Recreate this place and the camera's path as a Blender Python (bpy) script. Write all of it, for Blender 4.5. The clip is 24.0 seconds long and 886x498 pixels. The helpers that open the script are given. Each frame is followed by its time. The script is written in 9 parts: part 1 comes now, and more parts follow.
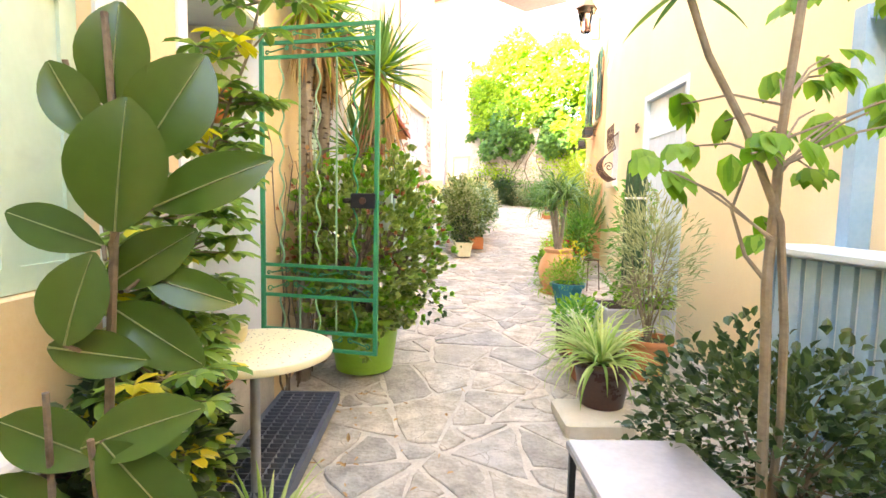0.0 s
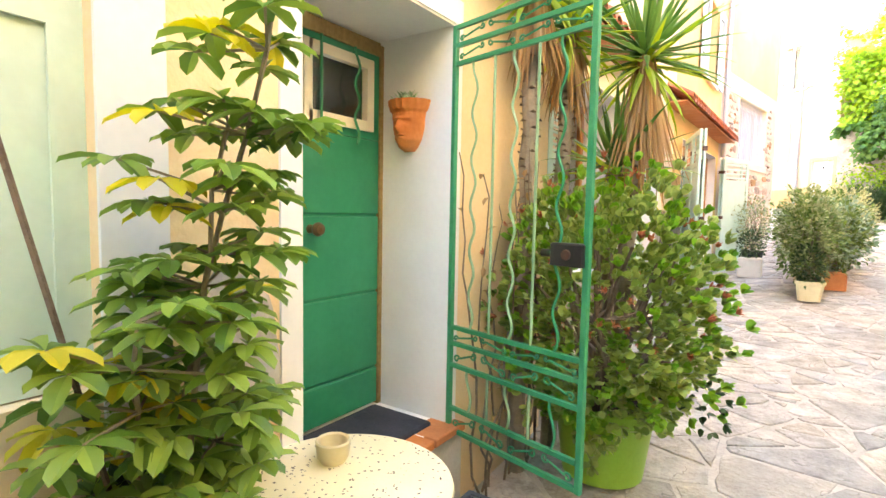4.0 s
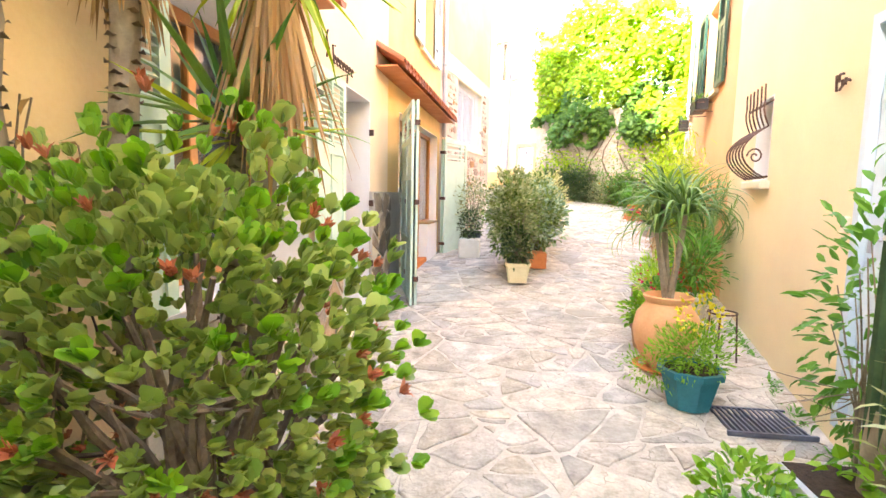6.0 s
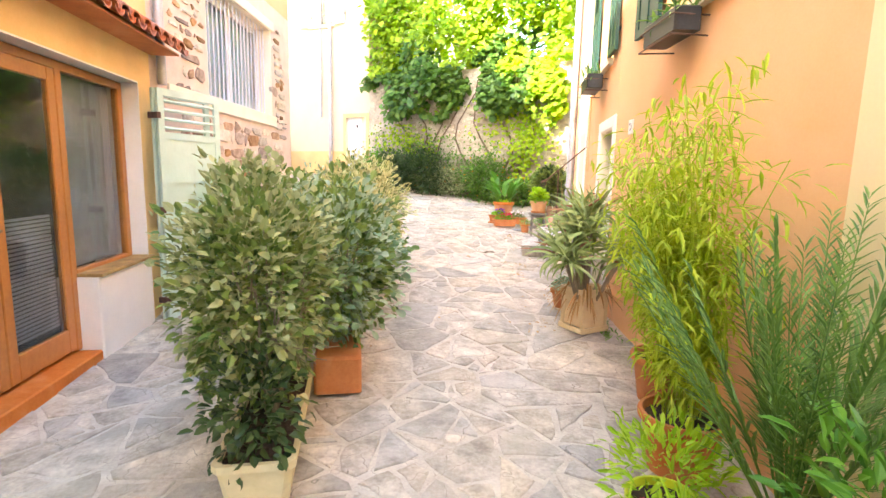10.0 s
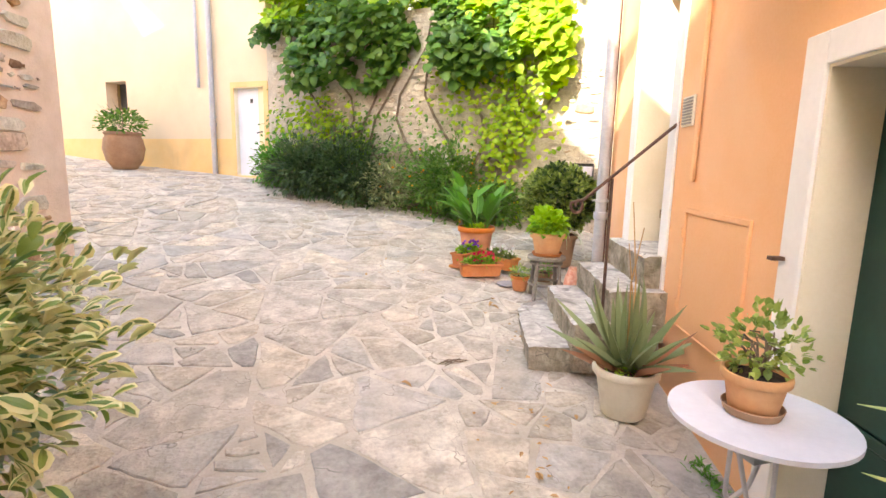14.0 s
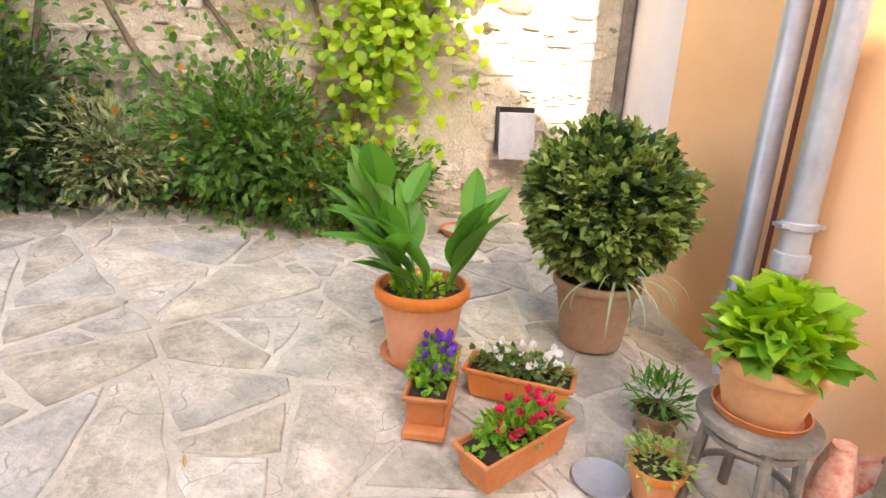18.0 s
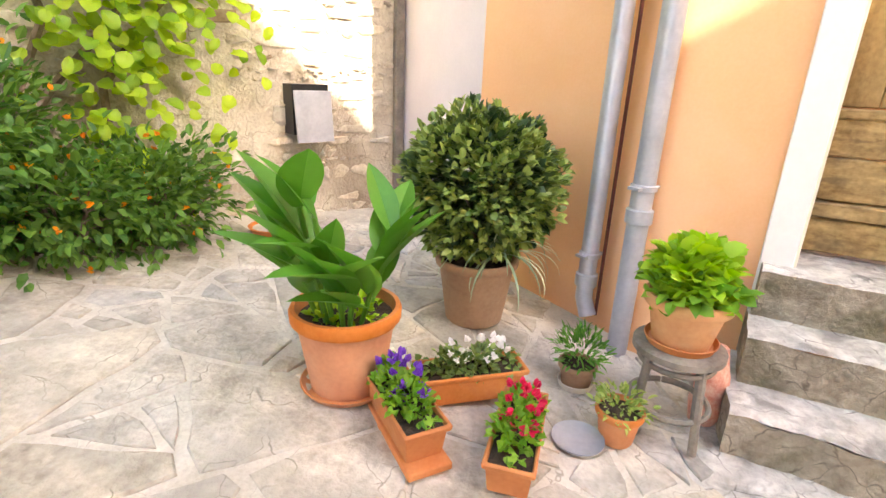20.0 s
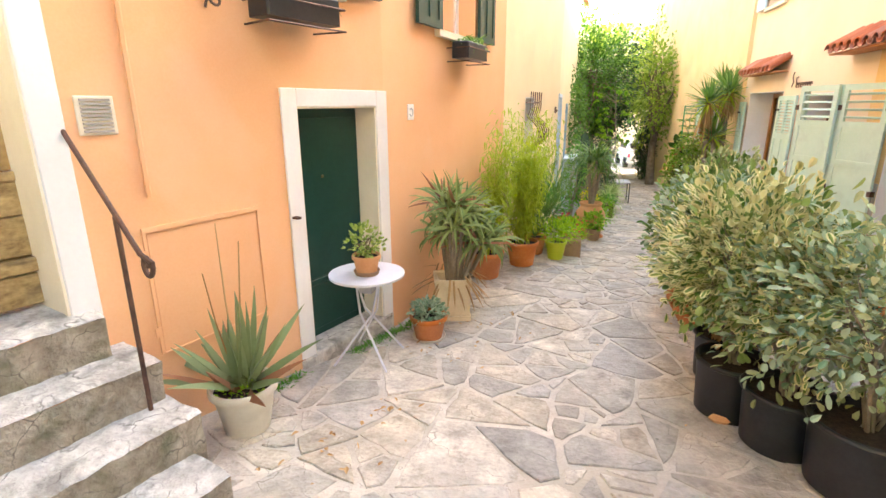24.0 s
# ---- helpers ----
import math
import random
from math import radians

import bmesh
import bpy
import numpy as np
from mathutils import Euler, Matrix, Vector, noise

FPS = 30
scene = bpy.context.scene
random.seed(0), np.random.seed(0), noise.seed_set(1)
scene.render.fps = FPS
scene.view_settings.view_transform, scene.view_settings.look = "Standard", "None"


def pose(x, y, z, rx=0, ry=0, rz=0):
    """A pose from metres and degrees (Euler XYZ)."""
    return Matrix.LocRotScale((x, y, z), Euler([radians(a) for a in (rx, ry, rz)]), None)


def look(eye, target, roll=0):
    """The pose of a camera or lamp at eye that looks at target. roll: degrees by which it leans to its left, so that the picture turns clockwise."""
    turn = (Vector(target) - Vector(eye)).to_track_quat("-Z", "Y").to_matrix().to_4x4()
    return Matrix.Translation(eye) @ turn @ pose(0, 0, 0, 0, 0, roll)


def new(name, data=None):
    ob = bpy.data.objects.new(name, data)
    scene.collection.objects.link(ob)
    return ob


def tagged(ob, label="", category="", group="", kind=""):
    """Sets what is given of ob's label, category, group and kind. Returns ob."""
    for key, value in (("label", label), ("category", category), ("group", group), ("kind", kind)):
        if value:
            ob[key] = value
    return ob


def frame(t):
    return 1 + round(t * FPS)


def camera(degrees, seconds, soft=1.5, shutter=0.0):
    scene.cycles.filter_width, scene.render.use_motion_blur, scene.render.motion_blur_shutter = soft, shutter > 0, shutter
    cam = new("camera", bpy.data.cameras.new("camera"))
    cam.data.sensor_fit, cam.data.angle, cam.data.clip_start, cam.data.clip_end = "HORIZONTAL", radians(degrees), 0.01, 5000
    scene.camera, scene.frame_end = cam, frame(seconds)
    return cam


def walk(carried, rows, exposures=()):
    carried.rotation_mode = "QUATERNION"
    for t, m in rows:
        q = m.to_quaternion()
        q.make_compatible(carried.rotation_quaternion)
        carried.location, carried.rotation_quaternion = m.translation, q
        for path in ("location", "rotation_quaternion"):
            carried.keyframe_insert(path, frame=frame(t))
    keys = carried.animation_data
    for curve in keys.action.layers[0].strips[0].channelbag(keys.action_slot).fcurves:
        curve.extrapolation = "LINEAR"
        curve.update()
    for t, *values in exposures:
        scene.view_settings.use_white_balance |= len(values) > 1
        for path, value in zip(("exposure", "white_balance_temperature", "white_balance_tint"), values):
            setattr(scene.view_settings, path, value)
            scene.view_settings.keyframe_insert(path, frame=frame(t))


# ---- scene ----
cam = camera(82.8, 24.0)
PATH = [
    (0, (0.009, 0.434, 1.457), (0.047, 2.427, 1.288), 1.2),
    (0.5, (0.119, 0.762, 1.53), (-0.079, 2.745, 1.355), 1.2),
    (1, (0.06, 1.054, 1.551), (-0.434, 2.983, 1.363), 1.4),
    (1.5, (0.07, 1.261, 1.551), (-0.711, 3.087, 1.321), 1.3),
    (3.5, (0.297, 1.523, 1.645), (-0.887, 3.118, 1.416), 1.2),
    (4, (0.294, 1.603, 1.647), (-0.831, 3.25, 1.496), 1.1),
    (4.5, (0.203, 1.822, 1.628), (-0.764, 3.567, 1.501), 0.9),
    (5, (0.205, 2.116, 1.659), (-0.513, 3.976, 1.511), 1.0),
    (5.5, (0.353, 2.586, 1.699), (-0.096, 4.526, 1.519), 1.1),
    (6, (0.373, 3.146, 1.707), (0.14, 5.12, 1.49), 1.2),
    (6.5, (0.451, 3.696, 1.762), (0.376, 5.68, 1.516), 1.3),
    (7, (0.606, 4.261, 1.847), (0.617, 6.244, 1.581), 1.2),
    (7.5, (0.593, 4.859, 1.879), (0.665, 6.838, 1.6), 1.2),
    (8, (0.647, 5.501, 1.877), (0.775, 7.476, 1.592), 1.3),
    (8.5, (0.696, 6.115, 1.929), (0.888, 8.084, 1.635), 1.4),
    (9, (0.741, 6.749, 1.959), (0.995, 8.711, 1.668), 1.4),
    (9.5, (0.873, 7.331, 1.988), (1.181, 9.286, 1.695), 1.4),
    (11.5, (1.538, 9.926, 2.206), (1.987, 11.851, 1.905), 1.1),
    (12, (1.717, 10.403, 2.192), (2.181, 12.325, 1.887), 1.2),
    (12.5, (1.879, 10.848, 2.198), (2.346, 12.767, 1.884), 1.2),
    (13, (1.937, 11.306, 2.216), (2.412, 13.221, 1.891), 1.2),
    (13.5, (2.125, 11.809, 2.185), (2.607, 13.723, 1.862), 1.3),
    (14, (2.184, 12.31, 2.182), (2.695, 14.216, 1.859), 1.3),
    (14.5, (2.255, 12.827, 2.19), (2.809, 14.723, 1.874), 1.5),
    (15, (2.385, 13.354, 2.224), (3.007, 15.229, 1.91), 1.6),
    (15.5, (2.418, 13.919, 2.197), (3.115, 15.768, 1.883), 1.7),
    (16, (2.497, 14.43, 2.191), (3.282, 16.238, 1.853), 1.8),
    (16.5, (2.56, 14.901, 2.205), (3.45, 16.651, 1.828), 1.7),
    (17, (2.496, 15.389, 2.232), (3.555, 17.033, 1.811), 2.2),
    (17.5, (2.606, 15.799, 2.291), (3.802, 17.319, 1.782), 1.9),
    (19.5, (2.518, 16.966, 2.305), (4.322, 17.588, 1.707), 3.5),
    (20, (2.369, 17.039, 2.351), (4.231, 17.381, 1.707), 2.4),
    (20.5, (2.318, 17.035, 2.361), (4.197, 17.112, 1.681), 1.8),
    (21, (2.294, 16.994, 2.404), (4.147, 16.842, 1.667), 1.2),
    (21.5, (2.256, 16.913, 2.42), (4.061, 16.503, 1.662), 0.6),
    (22, (2.266, 16.786, 2.46), (3.953, 16.039, 1.688), 0.3),
    (22.5, (2.264, 16.711, 2.497), (3.734, 15.593, 1.73), 0.2),
    (23, (2.249, 16.817, 2.547), (3.401, 15.351, 1.825), 0.3),
    (23.5, (2.251, 16.927, 2.555), (3.055, 15.21, 1.918), 0.0),
    (24, (2.216, 16.941, 2.587), (2.684, 15.077, 2.037), -0.2),
]
walk(cam, [(t, look(eye, target, roll)) for t, eye, target, roll in PATH], exposures=[(0.0, 4.2, 7050, 12), (5.0, 4.2, 6950, 11), (6.0, 4.15, 7100, 13), (7.0, 3.85, 6950, 10), (8.0, 3.65, 7000, 9), (9.0, 3.8, 7000, 10), (12.0, 3.55, 7300, 13), (13.0, 3.35, 7250, 12), (14.0, 3.25, 7150, 11), (15.0, 3.0, 7250, 12), (17.0, 3.1, 7100, 12), (20.0, 3.42, 7200, 11), (21.0, 3.35, 7150, 10), (22.0, 3.35, 7250, 11), (23.0, 3.5, 7150, 8), (24.0, 3.5, 6950, 8)])

import itertools

# ---- light ----
world = bpy.data.worlds.new("sky_world")
scene.world = world
world.use_nodes = True
wn = world.node_tree
sky = wn.nodes.new("ShaderNodeTexSky")
sky.sky_type = "NISHITA"
sky.sun_disc = False
SUN_EL, SUN_AZ = 31.0, 222.0      # elevation; compass bearing the light comes from, clockwise from +y
sky.sun_elevation, sky.sun_rotation = radians(SUN_EL), radians(SUN_AZ)
sky.dust_density = 2.0
wn.links.new(sky.outputs[0], wn.nodes["Background"].inputs[0])
wn.nodes["Background"].inputs[1].default_value = 0.15
sun_data = bpy.data.lights.new("sun", "SUN")
sun_data.energy, sun_data.angle, sun_data.color = 1.7, radians(0.55), (1.0, 0.93, 0.82)
sun = new("sun", sun_data)
sun.matrix_world = look((0, 0, 30), (math.sin(radians(SUN_AZ + 180)) * math.cos(radians(SUN_EL)), math.cos(radians(SUN_AZ + 180)) * math.cos(radians(SUN_EL)), 30 - math.sin(radians(SUN_EL))))
rnd = random.Random(7)


# ---- materials ----
def surf(name, c1, c2, rough=0.8, scale=3.0, grain=60.0, bump=0.25, depth=0.01, metal=0.0, stain=None, stain_scale=1.1, stain_amount=0.0, vary=0.0, spec=0.4, coat=0.0, streak=1.0, crack=None, crack_scale=3.0, crack_width=0.012):
    """Two colours mixed by coarse and fine noise, stains with a shape of their own, relief and wear."""
    m = bpy.data.materials.new(name)
    m.use_nodes = True
    t = m.node_tree
    N, L = t.nodes, t.links
    p = N["Principled BSDF"]
    co = N.new("ShaderNodeTexCoord")
    mp = N.new("ShaderNodeMapping")
    mp.inputs["Scale"].default_value = (1, 1, streak)
    geo = N.new("ShaderNodeNewGeometry")
    L.new(geo.outputs["Position"], mp.inputs["Vector"])
    a = N.new("ShaderNodeTexNoise")
    a.inputs["Scale"].default_value, a.inputs["Detail"].default_value, a.inputs["Roughness"].default_value = scale, 6, 0.62
    L.new(mp.outputs[0], a.inputs["Vector"])
    b = N.new("ShaderNodeTexNoise")
    b.inputs["Scale"].default_value, b.inputs["Detail"].default_value = grain, 4
    L.new(geo.outputs["Position"], b.inputs["Vector"])
    add = N.new("ShaderNodeMath")
    add.operation = "MULTIPLY_ADD"
    add.inputs[1].default_value = 0.35
    L.new(b.outputs[0], add.inputs[0])
    sub = N.new("ShaderNodeMath")
    sub.operation = "SUBTRACT"
    sub.inputs[1].default_value = 0.175
    L.new(a.outputs[0], sub.inputs[0])
    L.new(sub.outputs[0], add.inputs[2])
    ramp = N.new("ShaderNodeValToRGB")
    ramp.color_ramp.elements[0].position, ramp.color_ramp.elements[1].position = 0.3, 0.7
    ramp.color_ramp.elements[0].color, ramp.color_ramp.elements[1].color = (*c1, 1), (*c2, 1)
    L.new(add.outputs[0], ramp.inputs[0])
    colour = ramp.outputs[0]
    if stain:
        s = N.new("ShaderNodeTexNoise")
        s.inputs["Scale"].default_value, s.inputs["Detail"].default_value, s.inputs["Distortion"].default_value = stain_scale, 8, 0.6
        L.new(mp.outputs[0], s.inputs["Vector"])
        sr = N.new("ShaderNodeValToRGB")
        sr.color_ramp.elements[0].position, sr.color_ramp.elements[1].position = 0.52, 0.68
        L.new(s.outputs[0], sr.inputs[0])
        sm = N.new("ShaderNodeMath")
        sm.operation = "MULTIPLY"
        sm.inputs[1].default_value = stain_amount
        L.new(sr.outputs[0], sm.inputs[0])
        mix = N.new("ShaderNodeMix")
        mix.data_type = "RGBA"
        L.new(sm.outputs[0], mix.inputs[0])
        L.new(colour, mix.inputs[6])
        mix.inputs[7].default_value = (*stain, 1)
        colour = mix.outputs[2]
    if crack:
        dn = N.new("ShaderNodeTexNoise")
        dn.inputs["Scale"].default_value, dn.inputs["Detail"].default_value = 4.0, 3
        L.new(geo.outputs["Position"], dn.inputs["Vector"])
        dv = N.new("ShaderNodeVectorMath")
        dv.operation = "MULTIPLY_ADD"
        dv.inputs[1].default_value = (0.35, 0.35, 0.35)
        L.new(dn.outputs["Color"], dv.inputs[0])
        L.new(geo.outputs["Position"], dv.inputs[2])
        vo = N.new("ShaderNodeTexVoronoi")
        vo.feature = "DISTANCE_TO_EDGE"
        vo.inputs["Scale"].default_value = crack_scale
        L.new(dv.outputs[0], vo.inputs["Vector"])
        cr = N.new("ShaderNodeMapRange")
        cr.inputs[1].default_value, cr.inputs[2].default_value, cr.inputs[3].default_value, cr.inputs[4].default_value = 0.0, crack_width, 0.75, 0.0
        L.new(vo.outputs[0], cr.inputs[0])
        cg = N.new("ShaderNodeMath")
        cg.operation = "MULTIPLY"
        cs = N.new("ShaderNodeMapRange")
        cs.inputs[1].default_value, cs.inputs[2].default_value = 0.45, 0.6
        L.new(a.outputs[0], cs.inputs[0])
        L.new(cr.outputs[0], cg.inputs[0])
        L.new(cs.outputs[0], cg.inputs[1])
        cm = N.new("ShaderNodeMix")
        cm.data_type = "RGBA"
        L.new(cg.outputs[0], cm.inputs[0])
        L.new(colour, cm.inputs[6])
        cm.inputs[7].default_value = (*crack, 1)
        colour = cm.outputs[2]
    if vary:
        oi = N.new("ShaderNodeObjectInfo")
        hs = N.new("ShaderNodeHueSaturation")
        both = N.new("ShaderNodeMath")
        both.operation = "ADD"
        L.new(oi.outputs["Random"], both.inputs[0])
        L.new(geo.outputs["Random Per Island"], both.inputs[1])
        fr = N.new("ShaderNodeMath")
        fr.operation = "FRACT"
        L.new(both.outputs[0], fr.inputs[0])
        mr = N.new("ShaderNodeMapRange")
        mr.inputs[3].default_value, mr.inputs[4].default_value = 1 - vary, 1 + vary
        L.new(fr.outputs[0], mr.inputs[0])
        L.new(mr.outputs[0], hs.inputs["Value"])
        ms = N.new("ShaderNodeMath")
        ms.operation = "MULTIPLY"
        ms.inputs[1].default_value = 7.31
        L.new(fr.outputs[0], ms.inputs[0])
        f2 = N.new("ShaderNodeMath")
        f2.operation = "FRACT"
        L.new(ms.outputs[0], f2.inputs[0])
        m2 = N.new("ShaderNodeMapRange")
        m2.inputs[3].default_value, m2.inputs[4].default_value = 1 - vary * 1.2, 1 + vary * 1.2
        L.new(f2.outputs[0], m2.inputs[0])
        L.new(m2.outputs[0], hs.inputs["Saturation"])
        L.new(colour, hs.inputs["Color"])
        colour = hs.outputs[0]
    L.new(colour, p.inputs["Base Color"])
    rr = N.new("ShaderNodeMapRange")
    rr.inputs[3].default_value, rr.inputs[4].default_value = max(0.03, rough - 0.12), min(1, rough + 0.1)
    L.new(a.outputs[0], rr.inputs[0])
    L.new(rr.outputs[0], p.inputs["Roughness"])
    p.inputs["Metallic"].default_value = metal
    p.inputs["Specular IOR Level"].default_value = spec
    p.inputs["Coat Weight"].default_value = coat
    if bump:
        bp = N.new("ShaderNodeBump")
        bp.inputs["Strength"].default_value, bp.inputs["Distance"].default_value = bump, depth
        L.new(add.outputs[0], bp.inputs["Height"])
        L.new(bp.outputs[0], p.inputs["Normal"])
    return m


def leafy(name, c1, c2, rough=0.45, glow=0.35, edge=None, scale=3.0):
    """Leaves: colour varies from leaf to leaf, light shines through."""
    m = bpy.data.materials.new(name)
    m.use_nodes = True
    t = m.node_tree
    N, L = t.nodes, t.links
    p = N["Principled BSDF"]
    out = N["Material Output"]
    geo = N.new("ShaderNodeNewGeometry")
    ramp = N.new("ShaderNodeValToRGB")
    ramp.color_ramp.elements[0].color, ramp.color_ramp.elements[1].color = (*c1, 1), (*c2, 1)
    if edge:
        e = ramp.color_ramp.elements.new(0.8)
        e.color = (*c2, 1)
        ramp.color_ramp.elements[2].color = (*edge, 1)
    nz = N.new("ShaderNodeTexNoise")
    nz.inputs["Scale"].default_value = 25
    L.new(geo.outputs["Position"], nz.inputs["Vector"])
    ma = N.new("ShaderNodeMath")
    ma.operation = "MULTIPLY_ADD"
    ma.inputs[1].default_value = 0.3
    L.new(nz.outputs[0], ma.inputs[0])
    mb = N.new("ShaderNodeMath")
    mb.operation = "MULTIPLY_ADD"
    mb.inputs[1].default_value, mb.inputs[2].default_value = 1.0, -0.15
    L.new(geo.outputs["Random Per Island"], mb.inputs[0])
    L.new(mb.outputs[0], ma.inputs[2])
    L.new(ma.outputs[0], ramp.inputs[0])
    L.new(ramp.outputs[0], p.inputs["Base Color"])
    p.inputs["Roughness"].default_value = rough
    p.inputs["Specular IOR Level"].default_value = 0.4
    tr = N.new("ShaderNodeBsdfTranslucent")
    br = N.new("ShaderNodeHueSaturation")
    br.inputs["Value"].default_value, br.inputs["Saturation"].default_value = 1.5, 1.1
    L.new(ramp.outputs[0], br.inputs["Color"])
    L.new(br.outputs[0], tr.inputs[0])
    mx = N.new("ShaderNodeMixShader")
    mx.inputs[0].default_value = glow
    L.new(p.outputs[0], mx.inputs[1])
    L.new(tr.outputs[0], mx.inputs[2])
    L.new(mx.outputs[0], out.inputs[0])
    return m


def glassy(name, tint, rough=0.03):
    m = bpy.data.materials.new(name)
    m.use_nodes = True
    p = m.node_tree.nodes["Principled BSDF"]
    p.inputs["Base Color"].default_value = (*tint, 1)
    p.inputs["Roughness"].default_value = rough
    p.inputs["Transmission Weight"].default_value = 1.0
    p.inputs["IOR"].default_value = 1.45
    return m


M = {}
M["yellow"] = surf("plaster_yellow", (0.80, 0.59, 0.32), (0.87, 0.68, 0.41), 0.9, 1.2, 45, 0.8, 0.012, stain=(0.66, 0.49, 0.28), stain_amount=0.35)
M["yellow2"] = surf("plaster_pale_yellow", (0.84, 0.68, 0.42), (0.89, 0.75, 0.50), 0.9, 0.9, 60, 0.3, 0.004, stain=(0.72, 0.59, 0.40), stain_amount=0.3)
M["palehouse"] = surf("plaster_pale_cream", (0.70, 0.56, 0.39), (0.77, 0.64, 0.47), 0.9, 0.9, 60, 0.3, 0.004, stain=(0.62, 0.49, 0.34), stain_amount=0.3)
M["ochre"] = surf("plaster_ochre", (0.78, 0.52, 0.22), (0.85, 0.61, 0.30), 0.9, 1.4, 50, 0.4, 0.005, stain=(0.55, 0.40, 0.22), stain_amount=0.3)
M["orange"] = surf("plaster_orange", (0.81, 0.44, 0.22), (0.86, 0.51, 0.28), 0.9, 0.8, 70, 0.25, 0.004, stain=(0.86, 0.58, 0.38), stain_amount=0.3)
M["apricot"] = surf("plaster_apricot", (0.83, 0.63, 0.44), (0.89, 0.71, 0.52), 0.9, 0.8, 70, 0.25, 0.004, stain=(0.92, 0.78, 0.64), stain_amount=0.3)
M["white"] = surf("plaster_white", (0.78, 0.76, 0.74), (0.86, 0.84, 0.82), 0.9, 1.5, 40, 0.4, 0.005, stain=(0.6, 0.58, 0.55), stain_amount=0.25)
M["cream"] = surf("plaster_cream", (0.80, 0.72, 0.56), (0.88, 0.80, 0.66), 0.9, 2, 60, 0.3, 0.004, stain=(0.6, 0.52, 0.38), stain_amount=0.25)
M["lavender"] = surf("plaster_lavender", (0.66, 0.58, 0.60), (0.74, 0.66, 0.68), 0.9, 2, 60, 0.3, 0.004)
M["cement"] = surf("cement", (0.36, 0.33, 0.29), (0.55, 0.51, 0.45), 0.95, 3, 60, 0.5, 0.008, stain=(0.22, 0.20, 0.17), stain_amount=0.5)
M["mortar"] = surf("mortar_pale", (0.42, 0.375, 0.31), (0.66, 0.61, 0.525), 0.95, 5, 70, 0.9, 0.015, stain=(0.40, 0.35, 0.28), stain_amount=0.7, stain_scale=0.7, crack=(0.24, 0.21, 0.16), crack_scale=4.0)
M["flag"] = surf("flagstone", (0.31, 0.27, 0.215), (0.69, 0.625, 0.52), 0.85, 6, 40, 1.0, 0.03, stain=(0.35, 0.32, 0.27), stain_amount=0.75, stain_scale=1.6, vary=0.15, crack=(0.14, 0.12, 0.09), crack_scale=3.0)
M["flag_grey"] = surf("flagstone_slate", (0.27, 0.25, 0.215), (0.52, 0.485, 0.43), 0.8, 6, 40, 1.0, 0.03, stain=(0.56, 0.505, 0.42), stain_amount=0.5, stain_scale=2.5, vary=0.17, crack=(0.11, 0.10, 0.08), crack_scale=3.0)
M["rubble"] = surf("rubble_stone", (0.46, 0.39, 0.30), (0.76, 0.69, 0.58), 0.95, 8, 40, 1.0, 0.03, vary=0.2)
M["rubble_bed"] = surf("rubble_mortar", (0.46, 0.39, 0.30), (0.74, 0.67, 0.56), 0.97, 4, 50, 1.0, 0.05, stain=(0.32, 0.24, 0.17), stain_amount=0.7, crack=(0.24, 0.18, 0.12), crack_scale=4.5, crack_width=0.03)
M["brownstone"] = surf("brown_stone", (0.24, 0.14, 0.085), (0.54, 0.38, 0.27), 0.9, 9, 40, 1.0, 0.02, vary=0.4)
M["pinkmortar"] = surf("pink_mortar", (0.66, 0.50, 0.40), (0.78, 0.62, 0.52), 0.95, 4, 60, 0.8, 0.02)
M["plinth"] = surf("plinth_stone", (0.28, 0.21, 0.15), (0.44, 0.35, 0.27), 0.9, 5, 40, 0.8, 0.012, vary=0.25)
M["plinthdark"] = surf("plinth_dark_stone", (0.11, 0.09, 0.07), (0.25, 0.21, 0.165), 0.8, 5, 40, 0.8, 0.012, vary=0.25)
M["stepstone"] = surf("step_stone", (0.36, 0.34, 0.31), (0.72, 0.69, 0.64), 0.9, 9, 30, 1.0, 0.04, stain=(0.21, 0.20, 0.18), stain_amount=0.85, stain_scale=6, crack=(0.07, 0.06, 0.05), crack_scale=5.0, crack_width=0.035)
# darker than the treads: moss, and the upright faces' shade in the colour
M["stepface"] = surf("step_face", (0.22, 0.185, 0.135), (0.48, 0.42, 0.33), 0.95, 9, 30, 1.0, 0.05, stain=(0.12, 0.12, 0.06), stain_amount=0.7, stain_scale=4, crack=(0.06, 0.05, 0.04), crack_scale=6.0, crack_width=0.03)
M["green"] = surf("green_paint", (0.015, 0.21, 0.10), (0.03, 0.27, 0.14), 0.45, 2, 30, 0.15, 0.003)
M["gate"] = surf("gate_green", (0.02, 0.22, 0.09), (0.05, 0.30, 0.14), 0.4, 6, 50, 0.2, 0.002)
M["gatelight"] = surf("gate_bar_green", (0.20, 0.38, 0.20), (0.34, 0.50, 0.30), 0.4, 6, 50, 0.2, 0.002)
M["mint"] = surf("mint_paint", (0.53, 0.68, 0.56), (0.62, 0.76, 0.65), 0.55, 3, 40, 0.25, 0.003, stain=(0.42, 0.50, 0.42), stain_amount=0.35, stain_scale=3)
M["dkgreen"] = surf("dark_green_paint", (0.006, 0.04, 0.03), (0.012, 0.06, 0.045), 0.4, 2, 30, 0.1, 0.002)
M["maroon"] = surf("maroon_paint", (0.09, 0.02, 0.015), (0.14, 0.035, 0.025), 0.4, 2, 30, 0.15, 0.003)
M["blue"] = surf("blue_paint", (0.26, 0.42, 0.58), (0.36, 0.52, 0.66), 0.55, 3, 40, 0.25, 0.003, stain=(0.5, 0.6, 0.66), stain_amount=0.4, stain_scale=3)
